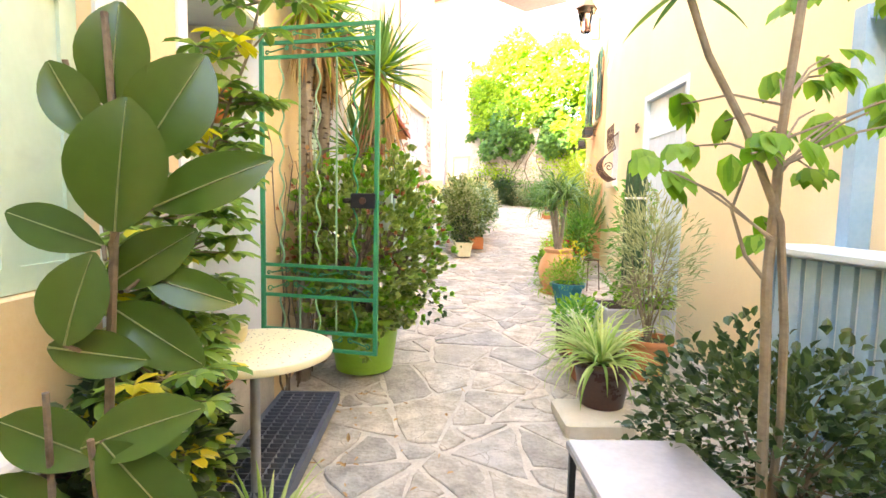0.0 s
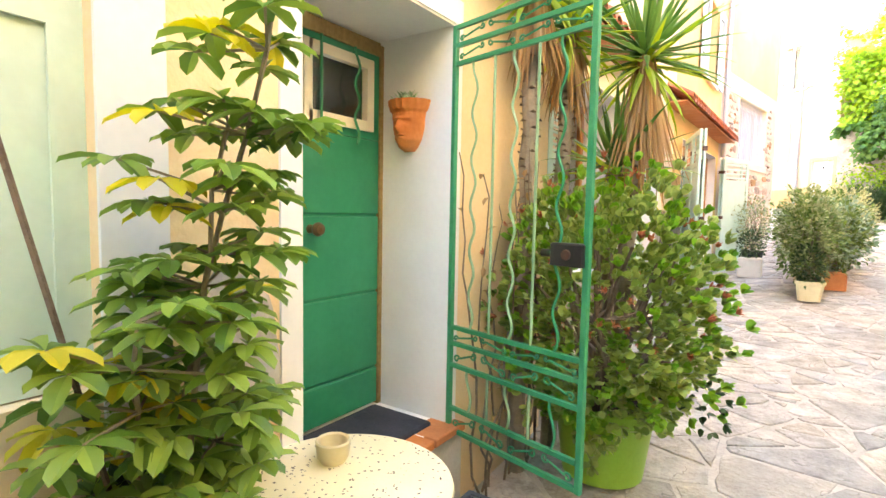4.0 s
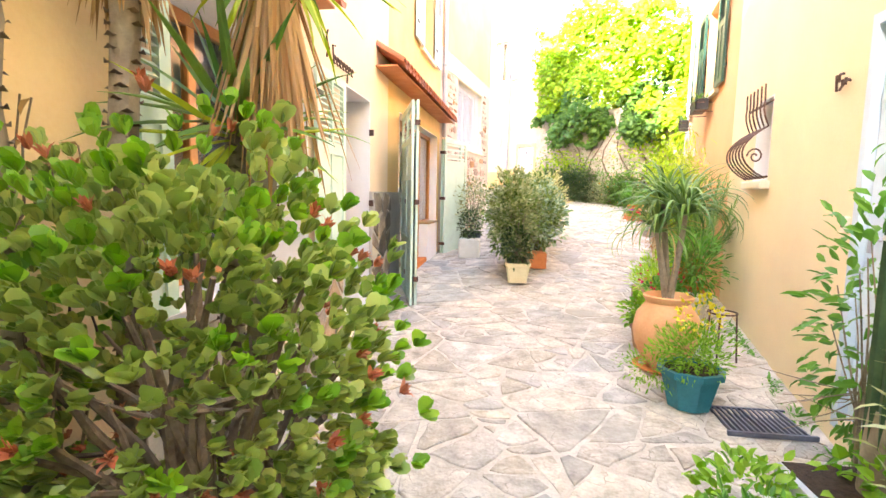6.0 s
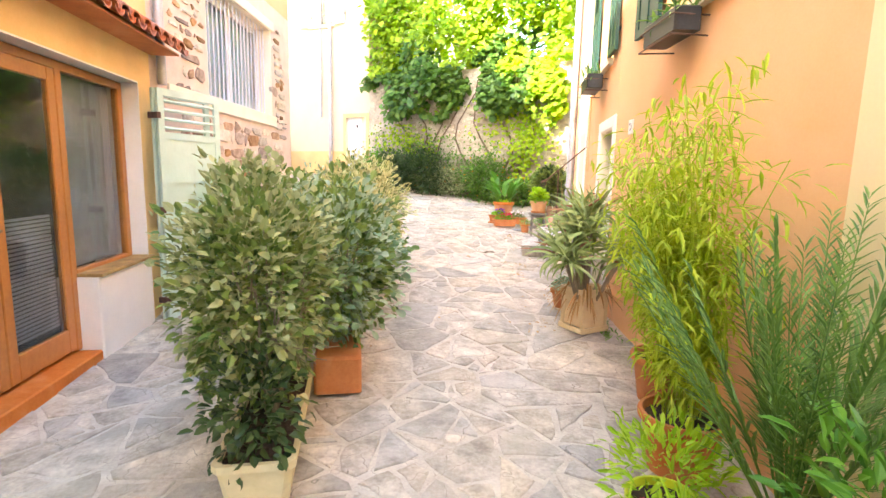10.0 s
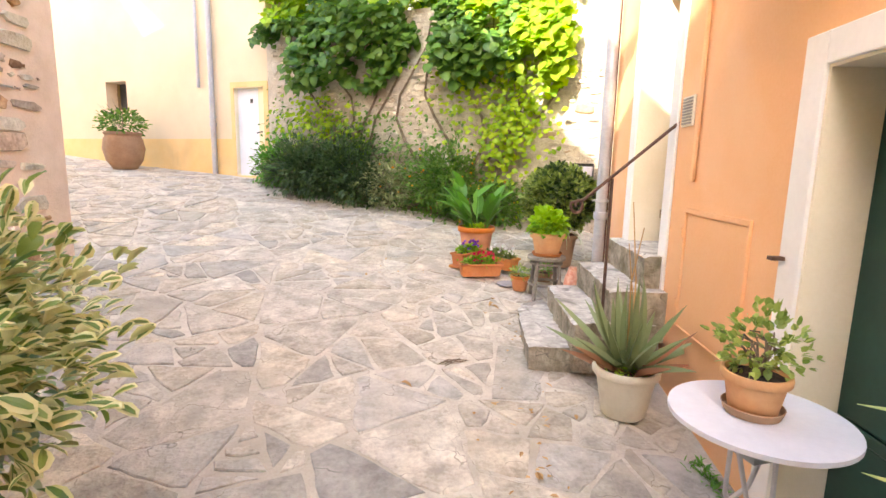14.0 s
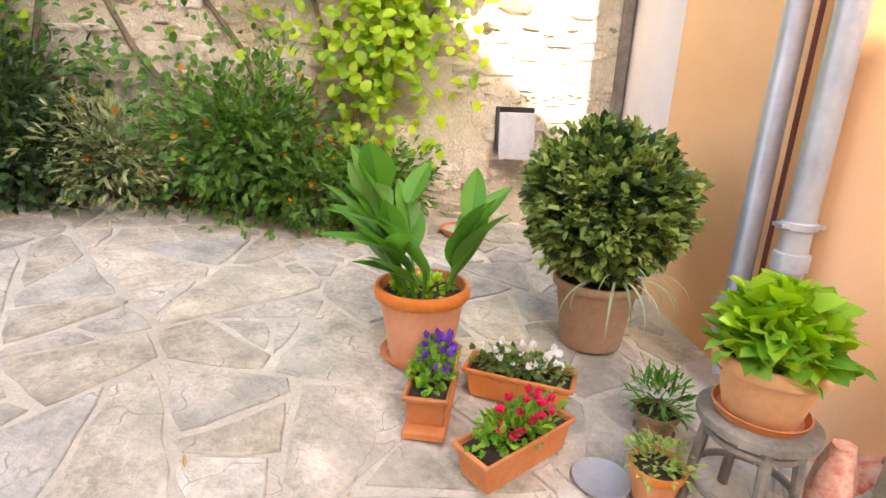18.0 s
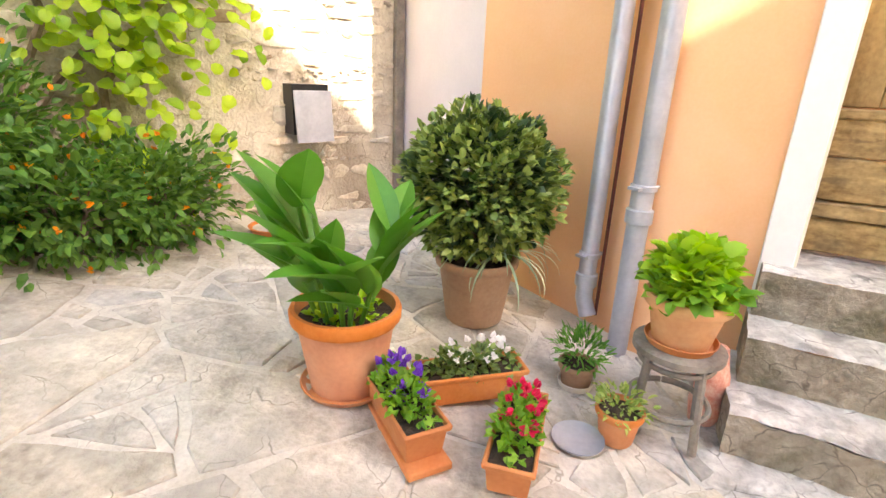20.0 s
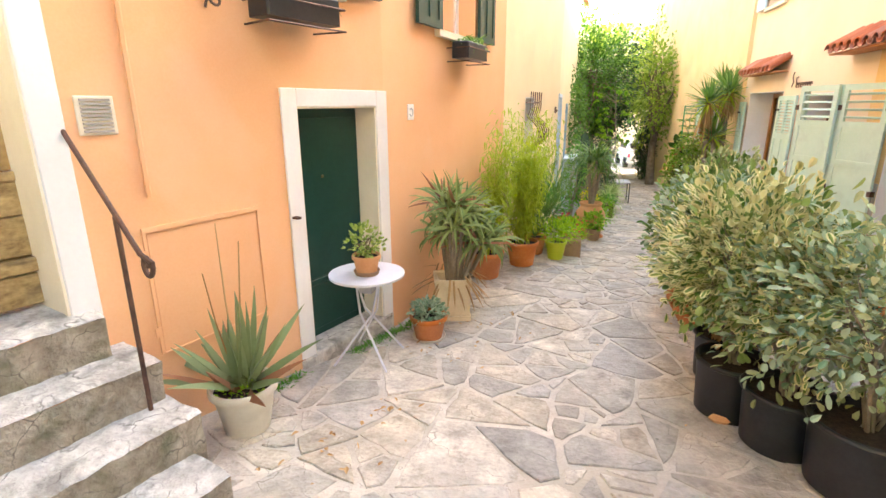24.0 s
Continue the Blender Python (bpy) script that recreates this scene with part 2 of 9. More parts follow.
M["paleblue"] = surf("pale_blue_paint", (0.55, 0.66, 0.74), (0.62, 0.72, 0.8), 0.6, 3, 40, 0.2, 0.003)
M["doorwhite"] = surf("white_door_paint", (0.72, 0.74, 0.80), (0.78, 0.80, 0.86), 0.5, 2, 40, 0.15, 0.002)
M["oak"] = surf("varnished_wood", (0.36, 0.13, 0.03), (0.52, 0.22, 0.06), 0.35, 2, 30, 0.3, 0.003, streak=0.12, coat=0.3)
M["oldwood"] = surf("weathered_wood", (0.20, 0.12, 0.04), (0.50, 0.34, 0.14), 0.55, 6, 45, 0.5, 0.006, stain=(0.10, 0.06, 0.03), stain_amount=0.5, stain_scale=4, streak=0.15)
M["oldwood_h"] = surf("weathered_board", (0.20, 0.12, 0.04), (0.56, 0.40, 0.18), 0.55, 6, 45, 0.5, 0.006, stain=(0.09, 0.055, 0.03), stain_amount=0.6, stain_scale=5, streak=3.0)
M["greywood"] = surf("grey_wood", (0.14, 0.12, 0.10), (0.29, 0.255, 0.215), 0.85, 8, 60, 0.5, 0.004)
M["crate"] = surf("pale_crate_wood", (0.70, 0.55, 0.34), (0.84, 0.70, 0.48), 0.8, 6, 60, 0.4, 0.004)
M["iron"] = surf("rusty_iron", (0.06, 0.03, 0.022), (0.15, 0.08, 0.055), 0.6, 15, 80, 0.4, 0.002, metal=0.2)
M["black"] = surf("black_metal", (0.012, 0.012, 0.013), (0.03, 0.03, 0.03), 0.4, 8, 60, 0.2, 0.002)
M["plastic_black"] = surf("black_plastic", (0.012, 0.012, 0.014), (0.03, 0.03, 0.033), 0.45, 4, 60, 0.1, 0.002)
M["zinc"] = surf("zinc_pipe", (0.36, 0.37, 0.42), (0.50, 0.51, 0.55), 0.45, 4, 40, 0.2, 0.003, metal=0.35)
M["brass"] = surf("aged_brass", (0.16, 0.10, 0.05), (0.26, 0.17, 0.09), 0.45, 10, 50, 0.2, 0.002, metal=0.7)
M["terra"] = surf("terracotta", (0.48, 0.165, 0.06), (0.61, 0.25, 0.10), 0.8, 5, 50, 0.3, 0.004, stain=(0.58, 0.34, 0.20), stain_amount=0.25, stain_scale=5, vary=0.1)
M["terralight"] = surf("terracotta_light", (0.58, 0.28, 0.12), (0.70, 0.39, 0.19), 0.8, 4, 50, 0.3, 0.004, stain=(0.66, 0.47, 0.30), stain_amount=0.35, stain_scale=4)
M["terrabrown"] = surf("terracotta_brown", (0.30, 0.18, 0.11), (0.42, 0.27, 0.17), 0.85, 5, 50, 0.3, 0.004)
M["rooftile"] = surf("roof_tile", (0.34, 0.09, 0.045), (0.50, 0.18, 0.09), 0.85, 7, 50, 0.4, 0.005, stain=(0.22, 0.10, 0.06), stain_amount=0.4, stain_scale=6, vary=0.15)
M["lime"] = surf("lime_plastic", (0.25, 0.46, 0.03), (0.32, 0.55, 0.06), 0.4, 3, 50, 0.1, 0.002)
M["limeyellow"] = surf("acid_yellow_plastic", (0.56, 0.64, 0.02), (0.64, 0.72, 0.05), 0.4, 3, 50, 0.1, 0.002)
M["teal"] = surf("teal_plastic", (0.01, 0.13, 0.17), (0.025, 0.19, 0.24), 0.35, 3, 50, 0.1, 0.002)
M["creampot"] = surf("cream_plastic", (0.64, 0.58, 0.47), (0.74, 0.69, 0.58), 0.5, 4, 50, 0.15, 0.002, stain=(0.5, 0.45, 0.35), stain_amount=0.3, stain_scale=5)
M["butter"] = surf("butter_plastic", (0.66, 0.56, 0.32), (0.76, 0.67, 0.42), 0.5, 4, 50, 0.15, 0.002, stain=(0.5, 0.42, 0.25), stain_amount=0.3, stain_scale=4)
M["greypot"] = surf("grey_planter", (0.45, 0.47, 0.52), (0.55, 0.57, 0.62), 0.5, 4, 50, 0.15, 0.002)
M["darkpot"] = surf("dark_glazed_pot", (0.05, 0.025, 0.02), (0.09, 0.045, 0.035), 0.3, 4, 50, 0.1, 0.002)
M["soil"] = surf("potting_soil", (0.022, 0.014, 0.009), (0.07, 0.045, 0.03), 1.0, 30, 90, 1.0, 0.015)
M["litter"] = surf("leaf_litter", (0.06, 0.04, 0.025), (0.20, 0.13, 0.08), 1.0, 14, 60, 1.0, 0.02)
M["tabletop"] = surf("terrazzo_cream", (0.80, 0.72, 0.45), (0.88, 0.80, 0.55), 0.4, 3, 70, 0.1, 0.002)
M["fleck"] = surf("terrazzo_fleck", (0.06, 0.05, 0.04), (0.22, 0.18, 0.14), 0.5, 30, 80, 0.0, vary=0.4)
M["whitemetal"] = surf("pale_grey_metal", (0.60, 0.60, 0.66), (0.70, 0.70, 0.76), 0.4, 4, 50, 0.1, 0.002)
M["rubber"] = surf("rubber_mat", (0.02, 0.022, 0.03), (0.05, 0.052, 0.065), 0.85, 8, 90, 0.8, 0.006)
M["steel"] = surf("blue_steel_grate", (0.10, 0.12, 0.17), (0.18, 0.20, 0.26), 0.5, 6, 60, 0.3, 0.003, metal=0.4)
M["bark"] = surf("bark", (0.12, 0.085, 0.055), (0.26, 0.20, 0.145), 0.95, 9, 50, 1.0, 0.02)
M["barkgrey"] = surf("grey_stem", (0.22, 0.18, 0.13), (0.36, 0.30, 0.22), 0.9, 12, 60, 0.8, 0.01)
M["plasticbag"] = surf("red_bag", (0.70, 0.12, 0.06), (0.86, 0.62, 0.52), 0.4, 14, 50, 0.3, 0.01)
# dark sheets behind openings: the rooms' darkness put into a colour
M["window_backing"] = surf("interior_dark", (0.05, 0.05, 0.05), (0.10, 0.10, 0.10), 0.9, 1.5, 20, 0.0)
M["blind"] = surf("window_blind", (0.30, 0.31, 0.33), (0.38, 0.39, 0.41), 0.7, 3, 40, 0.0)
M["carpaint"] = surf("white_car_paint", (0.62, 0.64, 0.66), (0.68, 0.70, 0.72), 0.25, 2, 40, 0.0, coat=0.6)
M["tyre"] = surf("tyre_rubber", (0.015, 0.015, 0.015), (0.03, 0.03, 0.03), 0.8, 8, 60, 0.2, 0.003)
M["ground"] = surf("far_ground", (0.20, 0.18, 0.15), (0.32, 0.29, 0.25), 0.95, 2, 30, 0.6, 0.02)
M["glass"] = glassy("window_glass", (0.85, 0.9, 0.9))
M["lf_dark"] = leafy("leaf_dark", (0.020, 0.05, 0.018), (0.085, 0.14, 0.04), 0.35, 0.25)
M["lf_rubber"] = leafy("leaf_rubber_plant", (0.028, 0.065, 0.010), (0.085, 0.15, 0.026), 0.24, 0.1)
M["lf_jade"] = leafy("leaf_jade", (0.15, 0.25, 0.045), (0.44, 0.52, 0.15), 0.28, 0.3)
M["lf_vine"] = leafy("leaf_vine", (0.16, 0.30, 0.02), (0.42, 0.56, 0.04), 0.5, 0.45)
# on the vine this darker green stands in for shade on its lower leaves
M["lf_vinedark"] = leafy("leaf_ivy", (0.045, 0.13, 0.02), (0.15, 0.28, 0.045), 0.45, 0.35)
M["lf_olive"] = leafy("leaf_grey_green", (0.19, 0.23, 0.08), (0.48, 0.51, 0.28), 0.42, 0.3)
M["lf_silver"] = leafy("leaf_blue_green", (0.16, 0.27, 0.15), (0.50, 0.59, 0.42), 0.35, 0.3)
M["lf_varieg"] = leafy("leaf_variegated", (0.10, 0.16, 0.03), (0.50, 0.52, 0.22), 0.45, 0.25)
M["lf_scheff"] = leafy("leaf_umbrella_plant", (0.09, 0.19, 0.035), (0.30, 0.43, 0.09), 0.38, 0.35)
M["lf_cream"] = leafy("leaf_cream_margin", (0.52, 0.50, 0.22), (0.80, 0.75, 0.46), 0.45, 0.3)
M["lf_core"] = leafy("leaf_green_core", (0.07, 0.14, 0.03), (0.27, 0.35, 0.10), 0.36, 0.3)
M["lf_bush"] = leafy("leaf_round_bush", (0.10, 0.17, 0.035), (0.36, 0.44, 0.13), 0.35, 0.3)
M["lf_pony"] = leafy("leaf_ponytail", (0.05, 0.13, 0.025), (0.18, 0.30, 0.07), 0.35, 0.3)
M["lf_aloepot"] = leafy("leaf_aloe_green", (0.13, 0.19, 0.075), (0.34, 0.39, 0.20), 0.4, 0.1)
M["lf_treelight"] = leafy("leaf_tree_light", (0.14, 0.24, 0.03), (0.36, 0.46, 0.08), 0.5, 0.4)
M["lf_yellow"] = leafy("leaf_yellow_patch", (0.55, 0.50, 0.03), (0.70, 0.62, 0.08), 0.4, 0.35)
M["lf_dry"] = leafy("leaf_dry", (0.30, 0.17, 0.07), (0.55, 0.36, 0.18), 0.8, 0.25)
M["lf_lime"] = leafy("leaf_lime", (0.22, 0.42, 0.02), (0.42, 0.60, 0.06), 0.45, 0.35)
M["lf_canna"] = leafy("leaf_canna", (0.06, 0.20, 0.025), (0.17, 0.38, 0.06), 0.35, 0.35)
M["lf_aloe"] = leafy("leaf_aloe", (0.15, 0.23, 0.06), (0.38, 0.46, 0.17), 0.4, 0.12)
M["lf_aloered"] = leafy("leaf_aloe_red", (0.28, 0.10, 0.05), (0.42, 0.22, 0.12), 0.4, 0.1)
M["lf_strap"] = leafy("leaf_strap", (0.07, 0.17, 0.035), (0.22, 0.36, 0.09), 0.4, 0.3)
M["lf_strapblue"] = leafy("leaf_strap_bright", (0.12, 0.24, 0.10), (0.28, 0.42, 0.18), 0.35, 0.25)
M["lf_spider"] = leafy("leaf_spider_plant", (0.22, 0.38, 0.08), (0.58, 0.66, 0.30), 0.4, 0.35)
M["lf_bamboo"] = leafy("leaf_bamboo", (0.24, 0.36, 0.03), (0.52, 0.60, 0.08), 0.5, 0.4)
M["lf_red"] = leafy("leaf_red_flowerhead", (0.36, 0.10, 0.05), (0.58, 0.24, 0.13), 0.6, 0.25)
M["lf_fresh"] = leafy("leaf_fresh", (0.10, 0.26, 0.02), (0.28, 0.48, 0.06), 0.45, 0.4)
M["petal_red"] = leafy("petal_red", (0.55, 0.01, 0.05), (0.80, 0.04, 0.14), 0.5, 0.25)
M["petal_white"] = leafy("petal_white", (0.75, 0.72, 0.70), (0.85, 0.82, 0.80), 0.5, 0.25)
M["petal_violet"] = leafy("petal_violet", (0.14, 0.04, 0.40), (0.24, 0.08, 0.55), 0.5, 0.25)
M["petal_orange"] = leafy("petal_orange", (0.75, 0.20, 0.01), (0.85, 0.42, 0.02), 0.5, 0.25)
M["cactus"] = surf("cactus_skin", (0.025, 0.07, 0.03), (0.06, 0.12, 0.05), 0.5, 8, 60, 0.3, 0.004)


# ---- mesh helpers ----
class Geo:
    """A growing list of vertices and faces."""

    def __init__(self):
        self.v, self.f = [], []

    def add(self, verts, faces):
        o = len(self.v)
        self.v.extend(tuple(p) for p in verts)
        self.f.extend(tuple(i + o for i in q) for q in faces)
        return self

    def box(self, x0, y0, z0, x1, y1, z1, m=None):
        vs = [Vector(p) for p in ((x0, y0, z0), (x1, y0, z0), (x1, y1, z0), (x0, y1, z0), (x0, y0, z1), (x1, y0, z1), (x1, y1, z1), (x0, y1, z1))]
        if m is not None:
            vs = [m @ p for p in vs]
        return self.add(vs, [(0, 3, 2, 1), (4, 5, 6, 7), (0, 1, 5, 4), (1, 2, 6, 5), (2, 3, 7, 6), (3, 0, 4, 7)])

    def soft_box(self, x0, y0, z0, x1, y1, z1, b=0.01, m=None):
        """A box with its upright and upper edges chamfered."""
        def ring(i, z):
            return [(x0 + i + b, y0 + i, z), (x1 - i - b, y0 + i, z), (x1 - i, y0 + i + b, z), (x1 - i, y1 - i - b, z), (x1 - i - b, y1 - i, z), (x0 + i + b, y1 - i, z), (x0 + i, y1 - i - b, z), (x0 + i, y0 + i + b, z)]
        vs = [Vector(p) for p in ring(0, z0) + ring(0, z1 - b) + ring(b, z1)]
        if m is not None:
            vs = [m @ p for p in vs]
        fs = [tuple(range(7, -1, -1)), tuple(range(16, 24))]
        for k in (0, 8):
            fs += [(k + i, k + (i + 1) % 8, k + 8 + (i + 1) % 8, k + 8 + i) for i in range(8)]
        return self.add(vs, fs)

    def lathe(self, profile, c=(0, 0, 0), seg=28, squash=1.0):
        """Turns (radius, height) pairs about the upright axis through c."""
        n = len(profile)
        vs = [(c[0] + r * math.cos(2 * math.pi * i / seg), c[1] + r * squash * math.sin(2 * math.pi * i / seg), c[2] + z) for r, z in profile for i in range(seg)]
        fs = [(k * seg + i, k * seg + (i + 1) % seg, (k + 1) * seg + (i + 1) % seg, (k + 1) * seg + i) for k in range(n - 1) for i in range(seg)]
        if profile[0][0] > 0:
            fs.append(tuple(range(seg - 1, -1, -1)))
        if profile[-1][0] > 0:
            fs.append(tuple((n - 1) * seg + i for i in range(seg)))
        return self.add(vs, fs)

    def tube(self, pts, r, seg=6, r_end=None):
        pts = [Vector(p) for p in pts]
        n = len(pts)
        vs = []
        side = None
        for k, p in enumerate(pts):
            d = (pts[min(k + 1, n - 1)] - pts[max(k - 1, 0)]).normalized()
            if side is None:
                side = d.orthogonal().normalized()
            side = (side - d * side.dot(d)).normalized()
            other = d.cross(side)
            rr = r if r_end is None else r + (r_end - r) * k / (n - 1)
            vs += [p + (side * math.cos(2 * math.pi * i / seg) + other * math.sin(2 * math.pi * i / seg)) * rr for i in range(seg)]
        fs = [(k * seg + i, k * seg + (i + 1) % seg, (k + 1) * seg + (i + 1) % seg, (k + 1) * seg + i) for k in range(n - 1) for i in range(seg)]
        fs += [tuple(range(seg - 1, -1, -1)), tuple((n - 1) * seg + i for i in range(seg))]
        return self.add(vs, fs)

    def leaf(self, p, d, up, length, width, bend=0.3, fold=0.25, tip=0.0):
        """A folded, bent leaf from its base p along d."""
        p, d = Vector(p), Vector(d).normalized()
        s = d.cross(Vector(up))
        s = s.normalized() if s.length > 1e-4 else d.orthogonal().normalized()
        n = s.cross(d)
        vs = [p]
        rows = ((0.25, 0.62), (0.58, 1.0), (0.88, 0.72)) if tip else ((0.35, 1.0), (0.72, 0.78))
        for k, w in rows:
            c = p + d * (length * k) - n * (bend * length * k * k)
            e = n * (fold * width * w)
            vs += [c - s * (width * w / 2) + e, c, c + s * (width * w / 2) + e]
        vs.append(p + d * length * (1 - 0.15 * bend) - n * bend * length)
        q = 3 * len(rows) - 2
        fs = [(0, 2, 1), (0, 3, 2), (q, q + 1, q + 3), (q + 1, q + 2, q + 3)]
        for k in range(1, q, 3):
            fs += [(k, k + 1, k + 4, k + 3), (k + 1, k + 2, k + 5, k + 4)]
        return self.add(vs, fs)

    def strap(self, p, az, el, length, width, droop=1.0, seg=7, keel=0.2, thick=0.0, twist=0.0):
        """A long arching blade that leaves p at the elevation el and curves down by droop (radians)."""
        p = Vector(p)
        vs, pos, a = [], p.copy(), el
        h = Vector((math.cos(az), math.sin(az), 0))
        s = Vector((-math.sin(az), math.cos(az), 0))
        for k in range(seg + 1):
            u = k / seg
            d = h * math.cos(a) + Vector((0, 0, math.sin(a)))
            n = s.cross(d)
            if n.z < 0 and el > 0 and u < 0.2:
                n = -n
            w = width * (0.75 + 0.5 * u if u < 0.4 else 0.95) * (1 - max(0, (u - 0.4) / 0.6) ** 1.6) + 0.0015
            e = n * keel * w
            vs += [pos - s * w / 2 + e, pos - n * thick * w, pos + s * w / 2 + e]
            pos = pos + d * (length / seg)
            a -= droop / seg * (0.4 + 1.2 * u)
        fs = []
        for k in range(seg):
            b = k * 3
            fs += [(b, b + 1, b + 4, b + 3), (b + 1, b + 2, b + 5, b + 4)]
        return self.add(vs, fs)


def thing(name, loc, label, category, group="", rz=0.0):
    e = tagged(new(name), label, category, group)
    e.empty_display_size = 0.1
    e.matrix_world = pose(*loc, 0, 0, rz)
    return e


MASSES = {"blossom", "stem", "leaf_scar", "dead_skirt", "young_foliage", "fleck", "twig", "limb", "dry_stalk", "cane", "grass_tuft"}


def part(name, geo, material, parent=None, label="", smooth=True, bevel=0.0, kind="", m=None, angle=40):
    kind = kind or ("stuff" if name in MASSES and parent is not None and len(geo.f) > 150 else "")
    me = bpy.data.meshes.new(name)
    me.from_pydata(geo.v, [], geo.f)
    if bevel:
        bm = bmesh.new()
        bm.from_mesh(me)
        bmesh.ops.bevel(bm, geom=bm.edges[:], offset=bevel, segments=1, affect="EDGES")
        bm.to_mesh(me)
        bm.free()
    me.materials.append(M[material] if isinstance(material, str) else material)
    if smooth:
        me.shade_smooth()
        me.set_sharp_from_angle(angle=radians(angle))
    ob = new(name, me)
    if parent is not None:
        ob.parent = parent
    if m is not None:
        ob.matrix_basis = m
    return tagged(ob, label, "", "", kind)


def whole(name, geo, material, label, category, group="", loc=(0, 0, 0), kind="", smooth=True, bevel=0.0):
    ob = part(name, geo, material, None, label, smooth, bevel, kind)
    ob.location = loc
    return tagged(ob, label, category, group, kind)


GROUND = [(-70, -2.6), (-45, -2.1), (-11.2, -0.73), (0, -0.17), (3.4, 0.0), (5.6, 0.12), (7.5, 0.24), (10.1, 0.45), (12.9, 0.59), (14.0, 0.68), (15.2, 0.79), (16.4, 0.99), (17.4, 1.12), (19.0, 1.32), (22.3, 1.87), (24.5, 2.06), (29.0, 2.70), (67, 5.6)]
DIP = [(-70, 0), (6.5, 0), (9.2, 0.05), (12.3, 0.13), (13.4, 0.17), (15.5, 0.17), (18, 0.06), (20, 0), (67, 0)]


def gz(x, y):
    """The ground's height: the lane climbs, and drains to one side halfway."""
    z = float(np.interp(y, [a for a, _ in GROUND], [b for _, b in GROUND]))
    k = min(1.0, max(0.0, (0.5 - x) / 1.4))
    return z - float(np.interp(y, [a for a, _ in DIP], [b for _, b in DIP])) * k * k * (3 - 2 * k)


# ---- setting: walls, ground, roofs ----
def wall_frame(a, b):
    ang = math.atan2(b[1] - a[1], b[0] - a[0])
    return Matrix.Translation((a[0], a[1], 0)) @ Matrix.Rotation(ang, 4, "Z")


def wall(name, a, b, z0, z1, thick, holes, material, label):
    """A wall whose face runs from a to b; thick > 0 lies to the left of that way. Openings (u0, u1, z0, z1) go through."""
    m = wall_frame(a, b)
    length = math.hypot(b[0] - a[0], b[1] - a[1])
    g = Geo()
    cuts = sorted({0.0, length, *(h[0] for h in holes), *(h[1] for h in holes)})
    for u0, u1 in zip(cuts, cuts[1:]):
        if u1 - u0 < 1e-5:
            continue
        inside = sorted((h[2], h[3]) for h in holes if h[0] <= u0 + 1e-5 and h[1] >= u1 - 1e-5)
        z = z0
        for lo, hi in inside + [(z1, z1)]:
            if lo > z + 1e-4:
                g.box(u0, min(0, thick), z, u1, max(0, thick), lo, m)
            z = max(z, hi)
    ob = part(name, g, material, None, label, smooth=False, kind="structure")
    return ob, m


def reveal(name, m, u0, u1, z0, z1, v0, v1, material, parent, floor=True):
    """A thin plaster lining round an opening."""
    t = 0.012
    g = Geo()
    g.box(u0, v0, z0, u0 + t, v1, z1, m)
    g.box(u1 - t, v0, z0, u1, v1, z1, m)
    g.box(u0 + t, v0, z1 - t, u1 - t, v1, z1, m)
    if floor:
        g.box(u0 + t, v0, z0, u1 - t, v1, z0 + t, m)
    return part(name, g, material, parent, "", smooth=False)


def roof(name, pts, z, material="rooftile"):
    g = Geo()
    n = len(pts)
    g.add([(x, y, zz) for (x, y), zz in zip(pts, z)] + [(x, y, zz + 0.16) for (x, y), zz in zip(pts, z)], [tuple(range(n - 1, -1, -1)), tuple(range(n, 2 * n))] + [(i, (i + 1) % n, n + (i + 1) % n, n + i) for i in range(n)])
    return part(name, g, material, None, "unseen terracotta tiled roof slope", smooth=False, kind="structure")


# ground: one sheet out to the horizon, fine along the lane
g = Geo()
xs = [-400, -120, -40, -18, -10, -6, -4, -3, -2.2, -1.7] + [round(-1.4 + 0.2 * i, 2) for i in range(40)] + [7.5, 9, 13, 20, 45, 130, 400]
ys = [-400, -150, -70, -45, -30, -20, -14, -9, -6, -4, -2] + [round(-1 + 0.4 * i, 2) for i in range(78)] + [31, 35, 42, 55, 80, 150, 400]
g.add([(x, y, gz(x, max(-70, min(67, y)))) for y in ys for x in xs], [(j * len(xs) + i, j * len(xs) + i + 1, (j + 1) * len(xs) + i + 1, (j + 1) * len(xs) + i) for j in range(len(ys) - 1) for i in range(len(xs) - 1)])
ground = part("ground", g, "mortar", None, "pale mortar bed of the paved lane", kind="structure")

# first house: yellow plaster, green door
WL1, ML1 = wall("wall_1", (-1.12, -9.0), (-1.12, 4.95), -1.2, 7.6, 0.55, [(9.95, 11.15, 1.18, 2.75), (11.775, 12.74, 0.54, 2.57)], "yellow", "rough yellow plaster house wall")
reveal("door_reveal", ML1, 11.775, 12.74, 0.53, 2.57, -0.005, 0.5, "white", WL1)
g = Geo()
g.box(11.69, -0.012, 0.62, 11.775, 0.0, 2.69, ML1)
g.box(12.74, -0.012, 0.3, 12.80, 0.0, 2.69, ML1)
g.box(11.775, -0.012, 2.57, 12.74, 0.0, 2.69, ML1)
g.box(11.15, -0.014, 0.8, 11.32, 0.0, 2.9, ML1)
part("trim", g, "white", None, "white painted plaster border", smooth=False, kind="structure")
g = Geo()
g.box(9.2, -0.10, 0.72, 11.78, 0.0, 0.80, ML1)
part("trim", g, "white", None, "whitewashed cement ledge under the window", smooth=False, kind="structure", bevel=0.012)
g = Geo()
g.box(9.2, -0.05, -0.6, 11.8, 0.0, 0.72, ML1)
part("baseboard", g, "plinth", None, "brown stone base of the wall", smooth=False, kind="structure")

